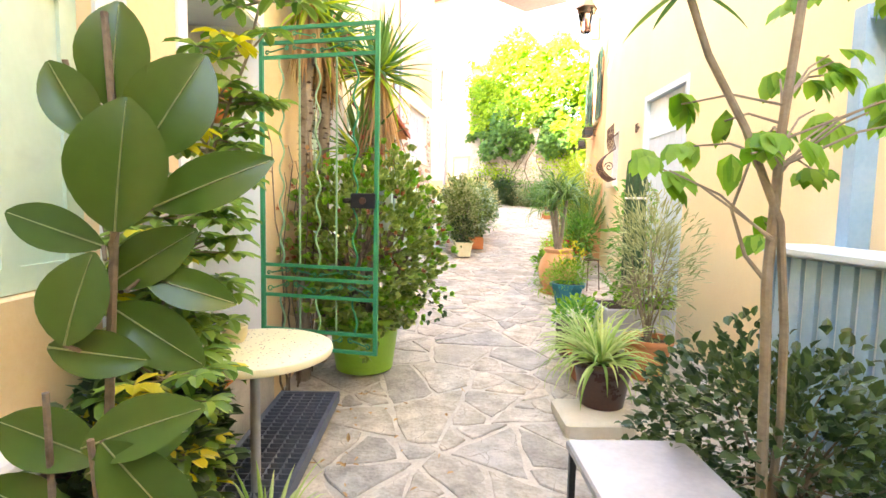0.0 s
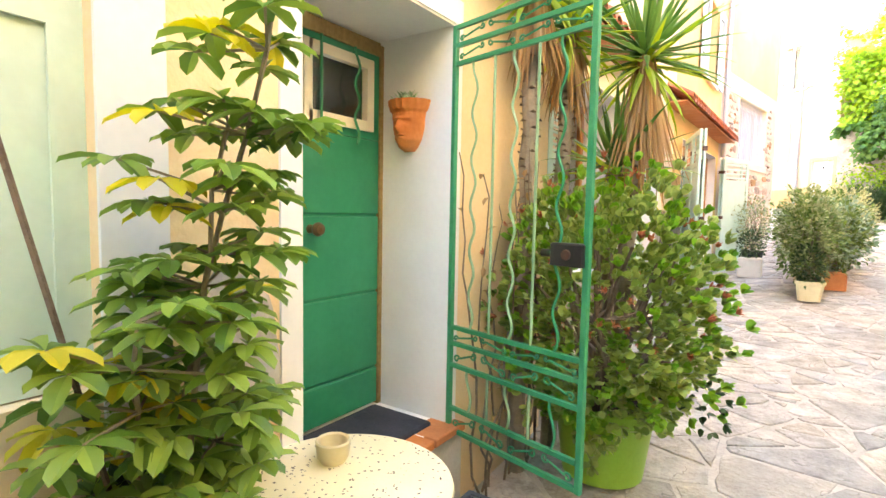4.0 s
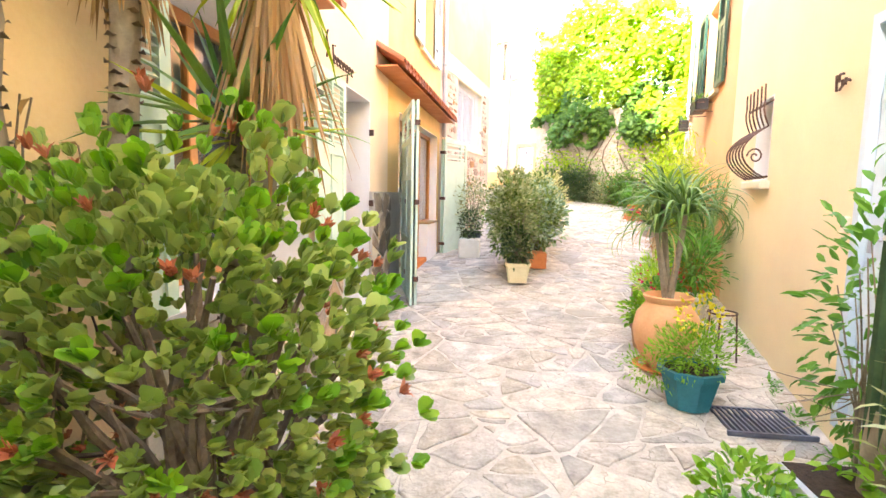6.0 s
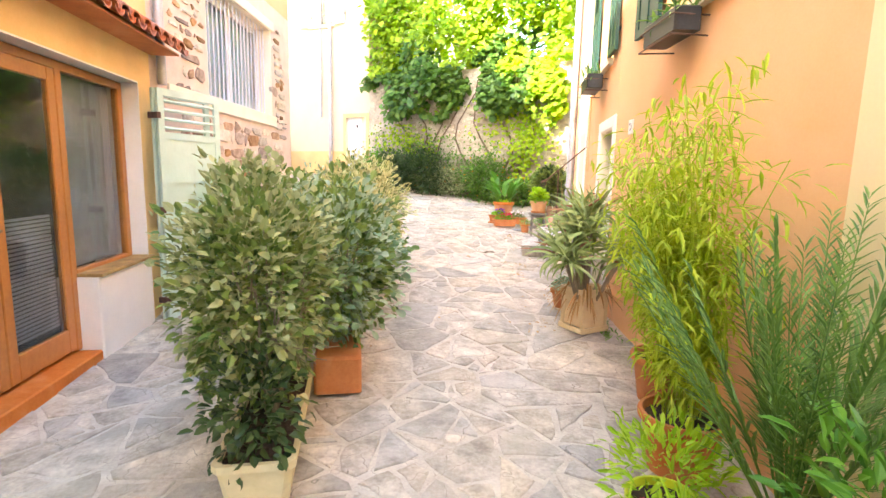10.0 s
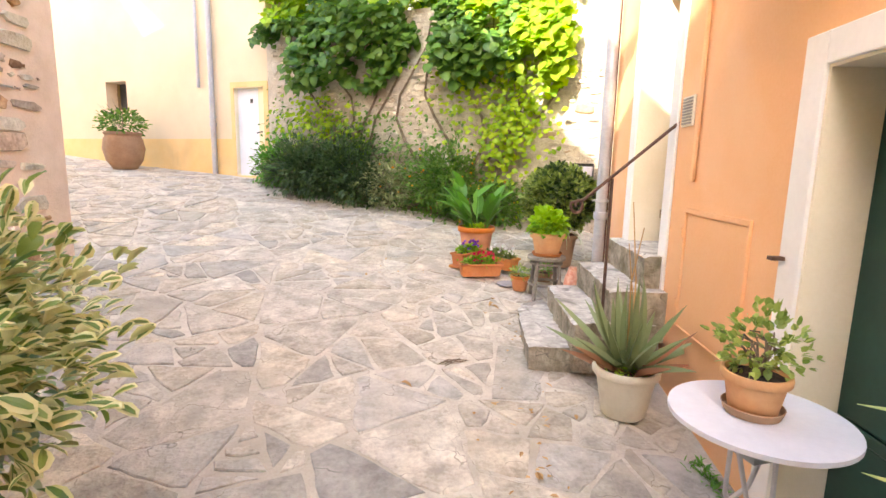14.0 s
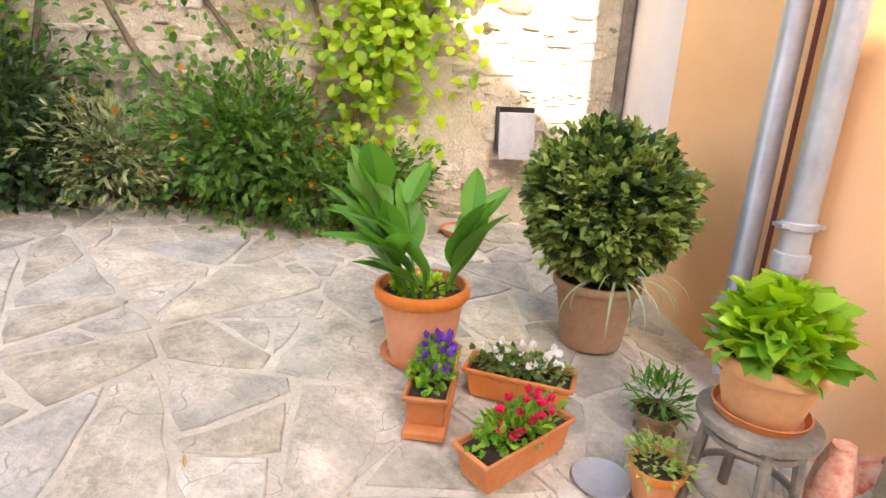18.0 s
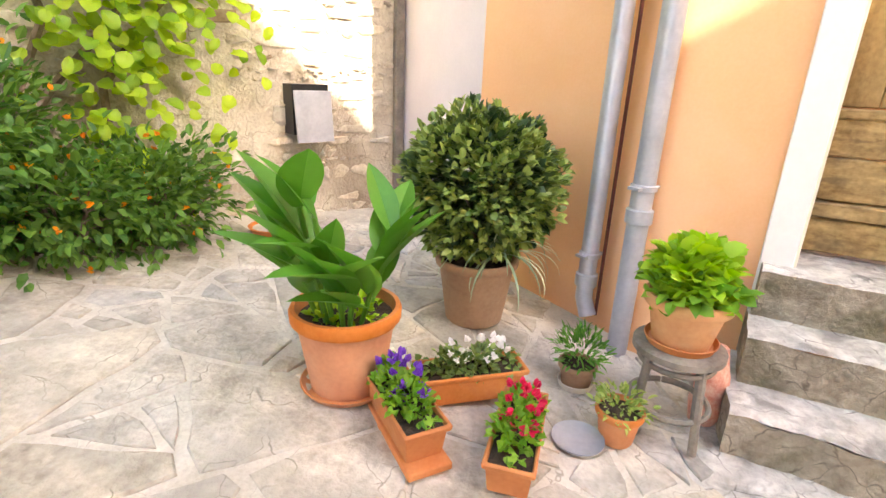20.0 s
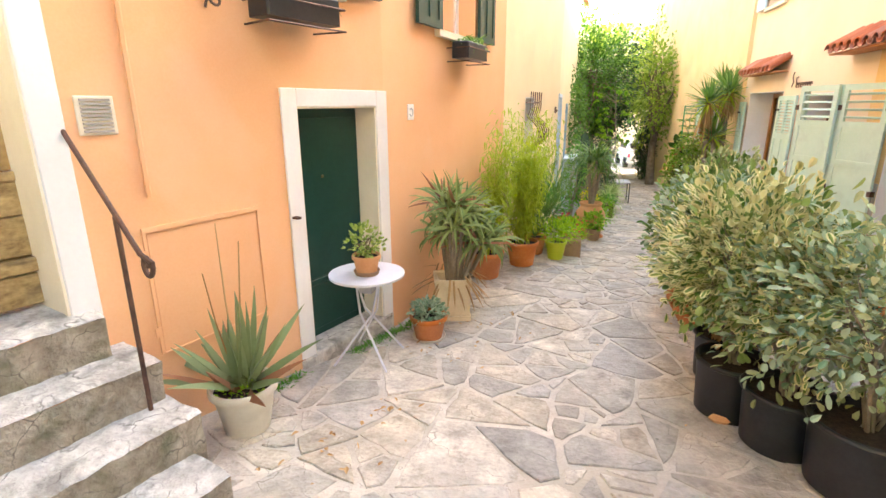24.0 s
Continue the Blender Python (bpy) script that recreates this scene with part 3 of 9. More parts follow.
# second house: apricot plaster
WL2, ML2 = wall("wall_2", (-1.19, 4.95), (-1.17, 9.75), -1.2, 7.8, 0.60, [(0.35, 2.08, 1.1, 2.80), (2.90, 3.92, 0.45, 2.74), (0.6, 1.5, 4.3, 5.8)], "apricot", "apricot plaster house wall")
reveal("window_reveal", ML2, 0.35, 2.08, 1.09, 2.80, -0.004, 0.55, "white", WL2)
reveal("door_reveal", ML2, 2.90, 3.92, 0.44, 2.74, -0.004, 0.56, "white", WL2)
WL3, ML3 = wall("wall_3", (-1.17, 9.75), (-1.0, 13.75), -1.2, 8.4, 0.55, [(0.6, 3.72, 0.50, 2.86), (2.0, 3.1, 4.15, 5.6)], "ochre", "ochre plaster house wall over the glazed doors")
reveal("window_reveal", ML3, 0.6, 3.72, 0.49, 2.86, -0.004, 0.5, "white", WL3)
# low white walls under the side lights, brick threshold
g = Geo()
g.box(0.6, -0.03, 0.2, 1.05, 0.3, 1.12, ML3)
g.box(2.72, -0.03, 0.2, 3.72, 0.3, 1.14, ML3)
part("wall_5", g, "white", None, "low whitewashed walls beside the glazed doors", smooth=False, kind="structure", bevel=0.012)
g = Geo()
g.box(1.05, -0.02, 0.2, 2.72, 0.3, 0.52, ML3)
part("trim", g, "terra", None, "red painted threshold of the glazed doors", smooth=False, kind="structure", bevel=0.01)
g = Geo()
g.box(2.86, -0.06, 0.0, 3.95, 0.1, 0.46, ML2)
part("trim", g, "white", None, "whitewashed threshold of the maroon door", smooth=False, kind="structure", bevel=0.015)
# cement window ledge and stone bases
g = Geo()
g.box(0.2, -0.10, 1.03, 2.15, 0.0, 1.1, ML2)
part("trim", g, "cement", None, "cement window ledge", smooth=False, kind="structure", bevel=0.012)
g = Geo()
g.box(0.0, -0.035, -0.5, 2.85, 0.0, 1.0, ML2)
PLINTH1 = part("baseboard", g, "cement", None, "stone-clad base of the apricot house", smooth=False, kind="structure")
g = Geo()
g.box(3.9, -0.035, -0.5, 4.8, 0.0, 1.72, ML2)
g.box(0.0, -0.035, -0.5, 0.58, 0.0, 1.72, ML3)
PLINTH2 = part("baseboard", g, "cement", None, "dark stone-clad base between the doors", smooth=False, kind="structure")

# stone house
WL4, ML4 = wall("wall_4", (-1.0, 13.75), (-0.12, 18.10), -1.2, 4.75, 0.6, [(1.25, 3.5, 2.95, 4.35)], "pinkmortar", "brown rubble stone house wall with pink mortar")
WL4B, ML4B = wall("wall_6", (-1.0, 13.75), (-0.12, 18.10), 4.75, 8.6, 0.6, [], "orange", "orange plaster upper storey")
WL4C, ML4C = wall("wall_7", (-0.12, 18.10), (-6.5, 19.6), -1.2, 8.6, 0.5, [], "pinkmortar", "stone end wall of the house")
g = Geo()
g.box(0.3, -0.035, 2.78, 3.62, 0.0, 2.95, ML4)
g.box(0.3, -0.02, 4.35, 3.62, 0.0, 4.5, ML4)
part("trim", g, "cream", None, "pale pink plaster band under the barred window", smooth=False, kind="structure", bevel=0.008)
reveal("window_reveal", ML4, 1.25, 3.5, 2.95, 4.35, 0.0, 0.4, "cream", WL4)

# right side: yellow house
WR1, MR1 = wall("wall_8", (2.05, -9.0), (2.50, 6.45), -1.5, 7.0, -0.55, [(11.3, 12.35, 0.35, 2.6), (14.45, 15.45, 0.35, 2.75)], "yellow2", "smooth yellow plaster house wall")
WR2, MR2 = wall("wall_9", (2.50, 6.45), (3.14, 9.815), -1.2, 7.0, -0.55, [(1.87, 2.37, 1.90, 2.70)], "yellow2", "smooth yellow plaster house wall with small barred window")
reveal("window_reveal", MR2, 1.87, 2.37, 1.89, 2.70, -0.5, 0.003, "white", WR2)
WR3, MR3 = wall("wall_10", (3.14, 9.815), (3.724, 12.913), -1.2, 7.6, -0.55, [(1.12, 2.12, 3.28, 4.63)], "orange", "smooth orange plaster house wall")
WR4, MR4 = wall("wall_11", (3.724, 12.913), (4.960, 16.570), -1.2, 7.6, -0.6, [(0.11, 0.93, 0.76, 2.58), (2.42, 3.14, 1.61, 3.75), (0.50, 1.40, 3.35, 4.6)], "orange", "smooth orange plaster house wall with two doors")
reveal("door_reveal", MR4, 0.11, 0.93, 0.75, 2.58, -0.45, 0.004, "cream", WR4)
reveal("door_reveal", MR4, 2.42, 3.14, 1.60, 3.75, -0.4, 0.004, "cream", WR4)
g = Geo()
g.box(-0.02, 0.0, 0.62, 0.11, 0.018, 2.70, MR4)
g.box(0.93, 0.0, 0.62, 1.06, 0.018, 2.70, MR4)
g.box(0.11, 0.0, 2.58, 0.93, 0.018, 2.70, MR4)
part("trim", g, "white", None, "white painted door surround", smooth=False, kind="structure", bevel=0.004)
g = Geo()
g.box(2.29, 0.0, 0.9, 2.42, 0.018, 3.95, MR4)
g.box(3.14, 0.0, 0.9, 3.27, 0.018, 3.95, MR4)
g.box(2.42, 0.0, 3.75, 3.14, 0.018, 3.95, MR4)
part("trim", g, "white", None, "white painted surround of the old door", smooth=False, kind="structure", bevel=0.004)
WR5, MR5 = wall("wall_12", (5.05, 16.52), (5.74, 17.45), -1.0, 7.6, -0.5, [], "orange", "orange plaster wall turning the corner")
WR6, MR6 = wall("wall_13", (5.74, 17.45), (6.71, 18.24), -1.0, 5.5, -0.5, [], "lavender", "pale lavender plaster wall")

# back: rubble wall and the pale house that goes on from it
WB1, MB1 = wall("wall_14", (6.71, 18.24), (1.496, 22.358), -1.0, 4.6, -0.6, [], "rubble_bed", "old rubble garden wall with patches of render")
WB2, MB2 = wall("wall_15", (1.496, 22.358), (-15.7, 35.26), -1.0, 10.5, -0.6, [(0.10, 0.80, 1.93, 3.56), (3.71, 4.34, 3.22, 3.8), (1.2, 2.0, 6.1, 7.6), (4.2, 5.0, 6.1, 7.6), (8, 8.9, 3.4, 4.9)], "palehouse", "tall pale yellow plaster house")
g = Geo()
g.box(0.88, 0.0, 1.0, 18, 0.012, 2.62, MB2)
part("baseboard", g, "ochre", None, "ochre painted lower band of the pale house", smooth=False, kind="structure")
g = Geo()
g.box(0.0, 0.0, 1.2, 0.10, 0.015, 3.66, MB2)
g.box(0.80, 0.0, 1.2, 0.88, 0.017, 3.66, MB2)
g.box(0.10, 0.0, 3.56, 0.80, 0.017, 3.66, MB2)
g.box(0.10, -0.2, 1.2, 0.80, 0.06, 1.93, MB2)
part("trim", g, "ochre", None, "ochre surround of the white door", smooth=False, kind="structure")
reveal("door_reveal", MB2, 0.10, 0.80, 1.93, 3.56, -0.4, 0.003, "cream", WB2)

g = Geo()
g.box(0.02, 0.0, 0.8, 0.11, 0.05, 4.3, MB1)
part("trim", g, "greywood", None, "weathered timber strip at the end of the rubble wall", smooth=False, kind="structure", bevel=0.008)

# closing walls and roofs out of sight; roof heights are set for their shadows
wall("wall_16", (-6.7, -9.0), (-6.5, 19.6), -1.2, 7.4, 0.4, [], "apricot", "plain plaster back wall of the houses")
wall("wall_17", (-1.12, -9.0), (-6.7, -9.0), -1.2, 7.4, -0.4, [], "apricot", "plain plaster end wall")
wall("wall_18", (2.05, -9.0), (9.5, -9.5), -1.5, 7.0, 0.4, [], "yellow2", "plain plaster end wall")
wall("wall_19", (9.5, -9.5), (9.8, 18.9), -1.5, 7.0, -0.4, [], "orange", "plain plaster back wall")
wall("wall_20", (5.74, 17.45), (9.8, 18.9), -1.0, 7.6, -0.4, [], "orange", "plain plaster end wall")
wall("wall_21", (1.496, 22.358), (6.6, 26.6), -1.0, 10.5, 0.4, [], "yellow2", "plain plaster end wall of the pale house")
roof("roof_1", [(-0.9, -9.2), (-0.9, 4.95), (-4.0, 4.95), (-4.0, -9.2)], [7.5, 7.5, 8.6, 8.6])
roof("roof_2", [(-0.9, 4.95), (-0.9, 9.75), (-4.0, 9.75), (-4.0, 4.95)], [7.75, 7.75, 8.8, 8.8])
roof("roof_9", [(-0.9, 9.75), (-0.75, 13.75), (-4.0, 13.75), (-4.0, 9.75)], [8.3, 8.6, 9.6, 9.4])
roof("roof_3", [(-0.75, 13.75), (0.1, 18.25), (-6.6, 19.8), (-6.6, 13.75)], [8.8, 9.0, 10.3, 10.2])
roof("roof_4", [(-4.0, -9.2), (-4.0, 13.75), (-6.9, 13.75), (-6.9, -9.2)], [8.6, 8.5, 7.3, 7.3])
roof("roof_5", [(1.8, -9.2), (2.85, 9.8), (9.8, 9.8), (9.8, -9.6)], [6.9, 6.9, 8.4, 8.4])
roof("roof_6", [(2.9, 9.8), (3.5, 12.9), (4.8, 16.9), (9.9, 19.0), (9.9, 9.8)], [7.5, 7.5, 7.5, 8.8, 8.8])
roof("roof_7", [(1.3, 22.1), (-15.9, 35.0), (-11, 41), (6.8, 26.9)], [10.4, 10.4, 12, 12])
# unseen block with its roof, added to cast shadow on the pale house
wall("wall_23", (-6.5, 19.6), (-17.0, 24.5), -1.0, 10.1, -0.4, [], "yellow", "unseen plain plaster wall added to shade the pale house")
roof("roof_8", [(-6.4, 20.0), (-17.2, 25.0), (-19.5, 20.0), (-8.7, 15.0)], [10.1, 10.1, 11.2, 11.2])


# ---- doors, windows, shutters ----
def louvre_leaf(name, w, h, m, material, parent, panels=True, slats=7, thick=0.035):
    """A shutter leaf in its own frame: x across, z up, y the thickness. Louvres above, panels below."""
    g = Geo()
    s = 0.075
    split = h * 0.60
    for x0, x1 in ((0, s), (w - s, w)):
        g.box(x0, 0, 0, x1, thick, h, m)
    for z0, z1 in ((0, s), (split - 0.05, split + 0.05), (h - s, h)):
        g.box(s, 0, z0, w - s, thick, z1, m)
    g.box(w / 2 - 0.03, 0, s, w / 2 + 0.03, thick, split - 0.05, m)
    leaf = part(name, g, material, parent, smooth=False)
    p = Geo().box(s, 0.012, s, w / 2 - 0.03, 0.024, split - 0.05, m).box(w / 2 + 0.03, 0.012, s, w - s, 0.024, split - 0.05, m)
    part("panel", p, material, leaf, smooth=False)
    n = slats
    for col in ((s, w / 2 - 0.02), (w / 2 + 0.02, w - s)) if panels else ((s, w - s),):
        for k in range(n):
            z = split + 0.05 + (k + 0.5) * (h - s - split - 0.05) / n
            q = Geo().box(0, -0.016, -0.004, col[1] - col[0], 0.016, 0.004, m @ Matrix.Translation((col[0], thick / 2, z)) @ Matrix.Rotation(radians(42), 4, "X"))
            part("slat", q, material, leaf, smooth=False)
    if panels:
        part("mullion", Geo().box(w / 2 - 0.02, 0, split + 0.05, w / 2 + 0.02, thick, h - s, m), material, leaf, smooth=False)
    for z in (0.15 * h, 0.85 * h):
        part("hinge", Geo().box(-0.03, -0.012, z, 0.10, 0.0, z + 0.035, m), "black", leaf, "small black strap hinge", smooth=False)
    return leaf


def plank_shutter(name, w, h, m, material, parent, top_slats=4, thick=0.03):
    """A shutter leaf of three fields with a short louvred field at the top."""
    g = Geo()
    s = 0.07
    for x0, x1 in ((0, s), (w - s, w)):
        g.box(x0, 0, 0, x1, thick, h, m)
    zs = [0, h * 0.30, h * 0.62, h * 0.80, h - s]
    for z in zs:
        g.box(s, 0, z, w - s, thick, z + s, m)
    leaf = part(name, g, material, parent, smooth=False)
    for z0, z1 in zip(zs[:3], zs[1:4]):
        part("panel", Geo().box(s, 0.01, z0 + s, w - s, 0.021, z1, m), material, leaf, smooth=False)
    for k in range(top_slats):
        z = zs[3] + s + (k + 0.5) * (zs[4] - zs[3] - s) / top_slats
        part("slat", Geo().box(s, -0.012, -0.004, w - s, 0.02, 0.004, m @ Matrix.Translation((0, 0.015, z)) @ Matrix.Rotation(radians(40), 4, "X")), material, leaf, smooth=False)
    for z in (0.12 * h, 0.5 * h, 0.88 * h):
        part("hinge", Geo().box(-0.025, -0.012, z, 0.02, 0.045, z + 0.06, m), "iron", leaf, "rusty hinge", smooth=False)
    return leaf


T = Matrix.Translation


def Rz(a):
    return Matrix.Rotation(radians(a), 4, "Z")


# closed mint shutters of the first window
sh = tagged(new("window_1"), "closed pale mint window shutters in a white border", "window", kind="structure")
louvre_leaf("shutter", 0.60, 1.56, ML1 @ T((9.95, 0.05, 1.185)), "mint", sh)
louvre_leaf("shutter", 0.60, 1.56, ML1 @ T((10.55, 0.05, 1.185)), "mint", sh)

# green plank door
d = tagged(new("door_1"), "bright green wooden plank door with a small barred window", "door", kind="structure")
g = Geo()
V0 = 0.46
wx0, wx1, wz0, wz1 = 12.20, 12.61, 2.09, 2.40
for k, (z0, z1) in enumerate(((0.56, 0.76), (0.772, 1.19), (1.202, 1.61), (1.622, 2.02))):
    part("board", Geo().box(11.82, V0, z0, 12.72, V0 + 0.05, z1, ML1), "green", d, smooth=False, bevel=0.006)
part("board", Geo().box(11.82, V0, 2.022, wx0, V0 + 0.05, 2.47, ML1).box(wx1, V0, 2.022, 12.72, V0 + 0.05, 2.47, ML1).box(wx0, V0, 2.40, wx1, V0 + 0.05, 2.47, ML1).box(wx0, V0, 2.022, wx1, V0 + 0.05, 2.09, ML1), "green", d, smooth=False)
part("backing", Geo().box(11.82, V0 + 0.012, 0.56, 12.72, V0 + 0.045, 2.05, ML1), "green", d, smooth=False)
wf = part("window_frame", Geo().box(wx0 - 0.03, V0 - 0.02, wz0 - 0.03, wx0 + 0.02, V0 + 0.02, wz1 + 0.03, ML1).box(wx1 - 0.02, V0 - 0.02, wz0 - 0.03, wx1 + 0.03, V0 + 0.02, wz1 + 0.03, ML1).box(wx0, V0 - 0.02, wz0 - 0.03, wx1, V0 + 0.02, wz0 + 0.02, ML1).box(wx0, V0 - 0.02, wz1 - 0.02, wx1, V0 + 0.02, wz1 + 0.03, ML1), "cream", d, "cream window frame", smooth=False)
part("pane", Geo().box(wx0, V0 + 0.02, wz0, wx1, V0 + 0.026, wz1, ML1), "glass", wf, smooth=False).visible_shadow = False
# added dark sheet in place of the unlit room
part("window_backing", Geo().box(wx0, V0 + 0.05, wz0, wx1, V0 + 0.055, wz1, ML1), "window_backing", wf, "dark sheet standing in for the dim room", smooth=False)
for u, wave in ((12.26, 0.0), (12.50, 0.018)):
    pts = [ML1 @ Vector((u + wave * math.sin(k * 1.1), V0 - 0.035, 1.98 + k * 0.03)) for k in range(17)]
    part("window_bar", Geo().tube(pts, 0.007), "gate", d)
part("door_knob", Geo().lathe([(0.0, 0), (0.022, 0.0), (0.018, 0.02), (0.014, 0.03), (0.03, 0.045), (0.034, 0.06), (0.025, 0.078), (0.0, 0.083)], seg=16), "brass", d, "round aged brass knob", m=ML1 @ T((12.22, V0, 1.55)) @ Matrix.Rotation(radians(90), 4, "X"))
part("door_frame", Geo().box(12.70, V0 - 0.01, 0.55, 12.735, V0 + 0.06, 2.53, ML1).box(11.80, V0 - 0.01, 2.47, 12.70, V0 + 0.06, 2.54, ML1), "oldwood", d, "old brown wooden frame", smooth=False)

# terracotta tiles of the doorstep, and its mat
st = thing("doorstep", (0, 0, 0), "worn terracotta tiled doorstep of the green door", "step")
part("riser", Geo().box(11.70, -0.06, -0.15, 12.80, 0.0, 0.50, ML1), "cement", st, "grey cement riser", smooth=False, bevel=0.01)
for k in range(4):
    part("tile", Geo().box(11.70 + k * 0.275 + 0.003, -0.08, 0.502, 11.70 + k * 0.275 + 0.272, 0.10, 0.545, ML1), "terra", st, smooth=False, bevel=0.006)
whole("doormat", Geo().soft_box(11.86, 0.04, 0.546, 12.66, 0.44, 0.566, 0.01, ML1), "rubber", "black ribbed rubber doormat on the doorstep", "doormat", smooth=False)
gr = thing("step_grate", (0, 0, 0), "dark steel grating step on the ground before the door", "step")
part("frame", Geo().box(11.45, -0.50, 0.10, 12.82, -0.475, 0.17, ML1).box(11.45, -0.125, 0.10, 12.82, -0.10, 0.17, ML1).box(11.45, -0.475, 0.10, 11.475, -0.125, 0.17, ML1).box(12.795, -0.475, 0.10, 12.82, -0.125, 0.17, ML1), "steel", gr, smooth=False)
for k in range(26):
    u = 11.49 + k * 0.0515
    part("bar", Geo().box(u, -0.475, 0.13, u + 0.007, -0.125, 0.165, ML1), "steel", gr, smooth=False)
for k in range(4):
    part("cross_bar", Geo().box(11.475, -0.41 + 0.07 * k, 0.135, 12.795, -0.404 + 0.07 * k, 0.163, ML1), "steel", gr, smooth=False)
for u in (11.5, 12.6):
    part("block", Geo().box(u, -0.45, -0.2, u + 0.15, -0.15, 0.10, ML1), "cement", gr, "cement block under the grating", smooth=False)

# grey cement repair on the first wall
vs = []
for k in range(26):
    a = 2 * math.pi * k / 26
    rr = 1 + 0.25 * noise.noise((math.cos(a) * 1.3, math.sin(a) * 1.3, 8))
    vs.append(ML1 @ Vector((11.52 + 0.17 * rr * math.cos(a), -0.005, 1.16 + 0.30 * rr * math.sin(a))))
part("trim", Geo().add(vs + [p + Vector((-0.006, 0, 0)) for p in vs], [tuple(range(26))] + [(i, (i + 1) % 26, 26 + (i + 1) % 26, 26 + i) for i in range(26)]), "cement", None, "grey cement repair patch on the yellow wall", smooth=False, kind="structure")

# garden gate standing open
gate = thing("garden_gate", (-1.12, 3.74, 0.0), "open green wrought-iron gate with wavy bars and scrolls", "gate", rz=math.degrees(math.atan2(-0.195, 0.79)))
gate.scale = (1.03, 1.0, 1.035)
GW = 0.786
for x in (0.0, GW - 0.026):
    part("stile", Geo().soft_box(x, -0.013, 0.49, x + 0.026, 0.013, 2.47, 0.003), "gate", gate, smooth=False)
for z in (0.49, 0.60, 0.82, 0.93, 1.01, 2.28, 2.365, 2.45):
    part("rail", Geo().box(0.026, -0.010, z, GW - 0.026, 0.010, z + 0.02), "gate", gate, smooth=False)
for k in range(5):
    x = 0.026 + (k + 1) * (GW - 0.052) / 6
    for z0, z1 in ((1.03, 2.28), (0.62, 0.82)):
        n = int((z1 - z0) / 0.025)
        amp = 0.016 if k % 2 == 0 else 0.0
        pts = [(x + amp * math.sin(i * 0.025 * 2 * math.pi / 0.21), 0, z0 + (z1 - z0) * i / n) for i in range(n + 1)] if amp else [(x, 0, z0), (x, 0, z1)]
        part("bar", Geo().tube(pts, 0.0065, 6), "gatelight" if k < 4 else "gate", gate)


def scroll(x, z, w, h, flip):
    """An S-shaped scroll of flat iron in the gate's plane."""
    pts = []
    for i in range(25):
        t = -1.0 + i / 12.0
        a = t * 2.2 * math.pi * abs(t)
        rr = 0.30 * h * (1.05 - abs(t) * 0.8)
        sgn = 1 if t > 0 else -1
        cx = sgn * (w / 2 - 0.3 * h)
        e = min(1.0, abs(t) * 3)
        px = cx * e + (rr * math.cos(a + math.pi) * sgn if abs(t) > 0.33 else 0)
        pz = flip * (-(sgn) * 0.22 * h * e + (rr * math.sin(a) if abs(t) > 0.33 else 0))
        pts.append((x + px, 0, z + pz))
    return pts


for z0, z1 in ((0.51, 0.60), (0.84, 0.93), (0.95, 1.01), (2.30, 2.365), (2.385, 2.45)):
    for k in range(4):
        part("scroll", Geo().tube(scroll(0.12 + k * 0.182, (z0 + z1) / 2, 0.17, z1 - z0, 1 if k % 2 else -1), 0.005, 5), "gate", gate)
lock = part("lock_box", Geo().soft_box(GW - 0.17, -0.03, 1.385, GW - 0.015, 0.03, 1.475, 0.006), "black", gate, "black iron lock box", smooth=False)
part("lock_knob", Geo().tube([(GW - 0.17, 0, 1.43), (GW - 0.20, 0, 1.43), (GW - 0.20, 0, 1.43), (GW - 0.225, 0, 1.43)], 0.016, 10), "black", lock)
part("keyhole_plate", Geo().lathe([(0.0, 0), (0.022, 0), (0.02, 0.008), (0.0, 0.01)], seg=16), "iron", lock, m=T((GW - 0.09, -0.03, 1.43)) @ Matrix.Rotation(radians(90), 4, "X"))
for z in (0.62, 2.3):
    part("hinge", Geo().tube([(-0.02, 0, z), (-0.02, 0, z + 0.07)], 0.012, 8), "iron", gate)

# terracotta face planter on the white reveal
def bump(x, c, w):
    return math.exp(-((x - c) / w) ** 2)


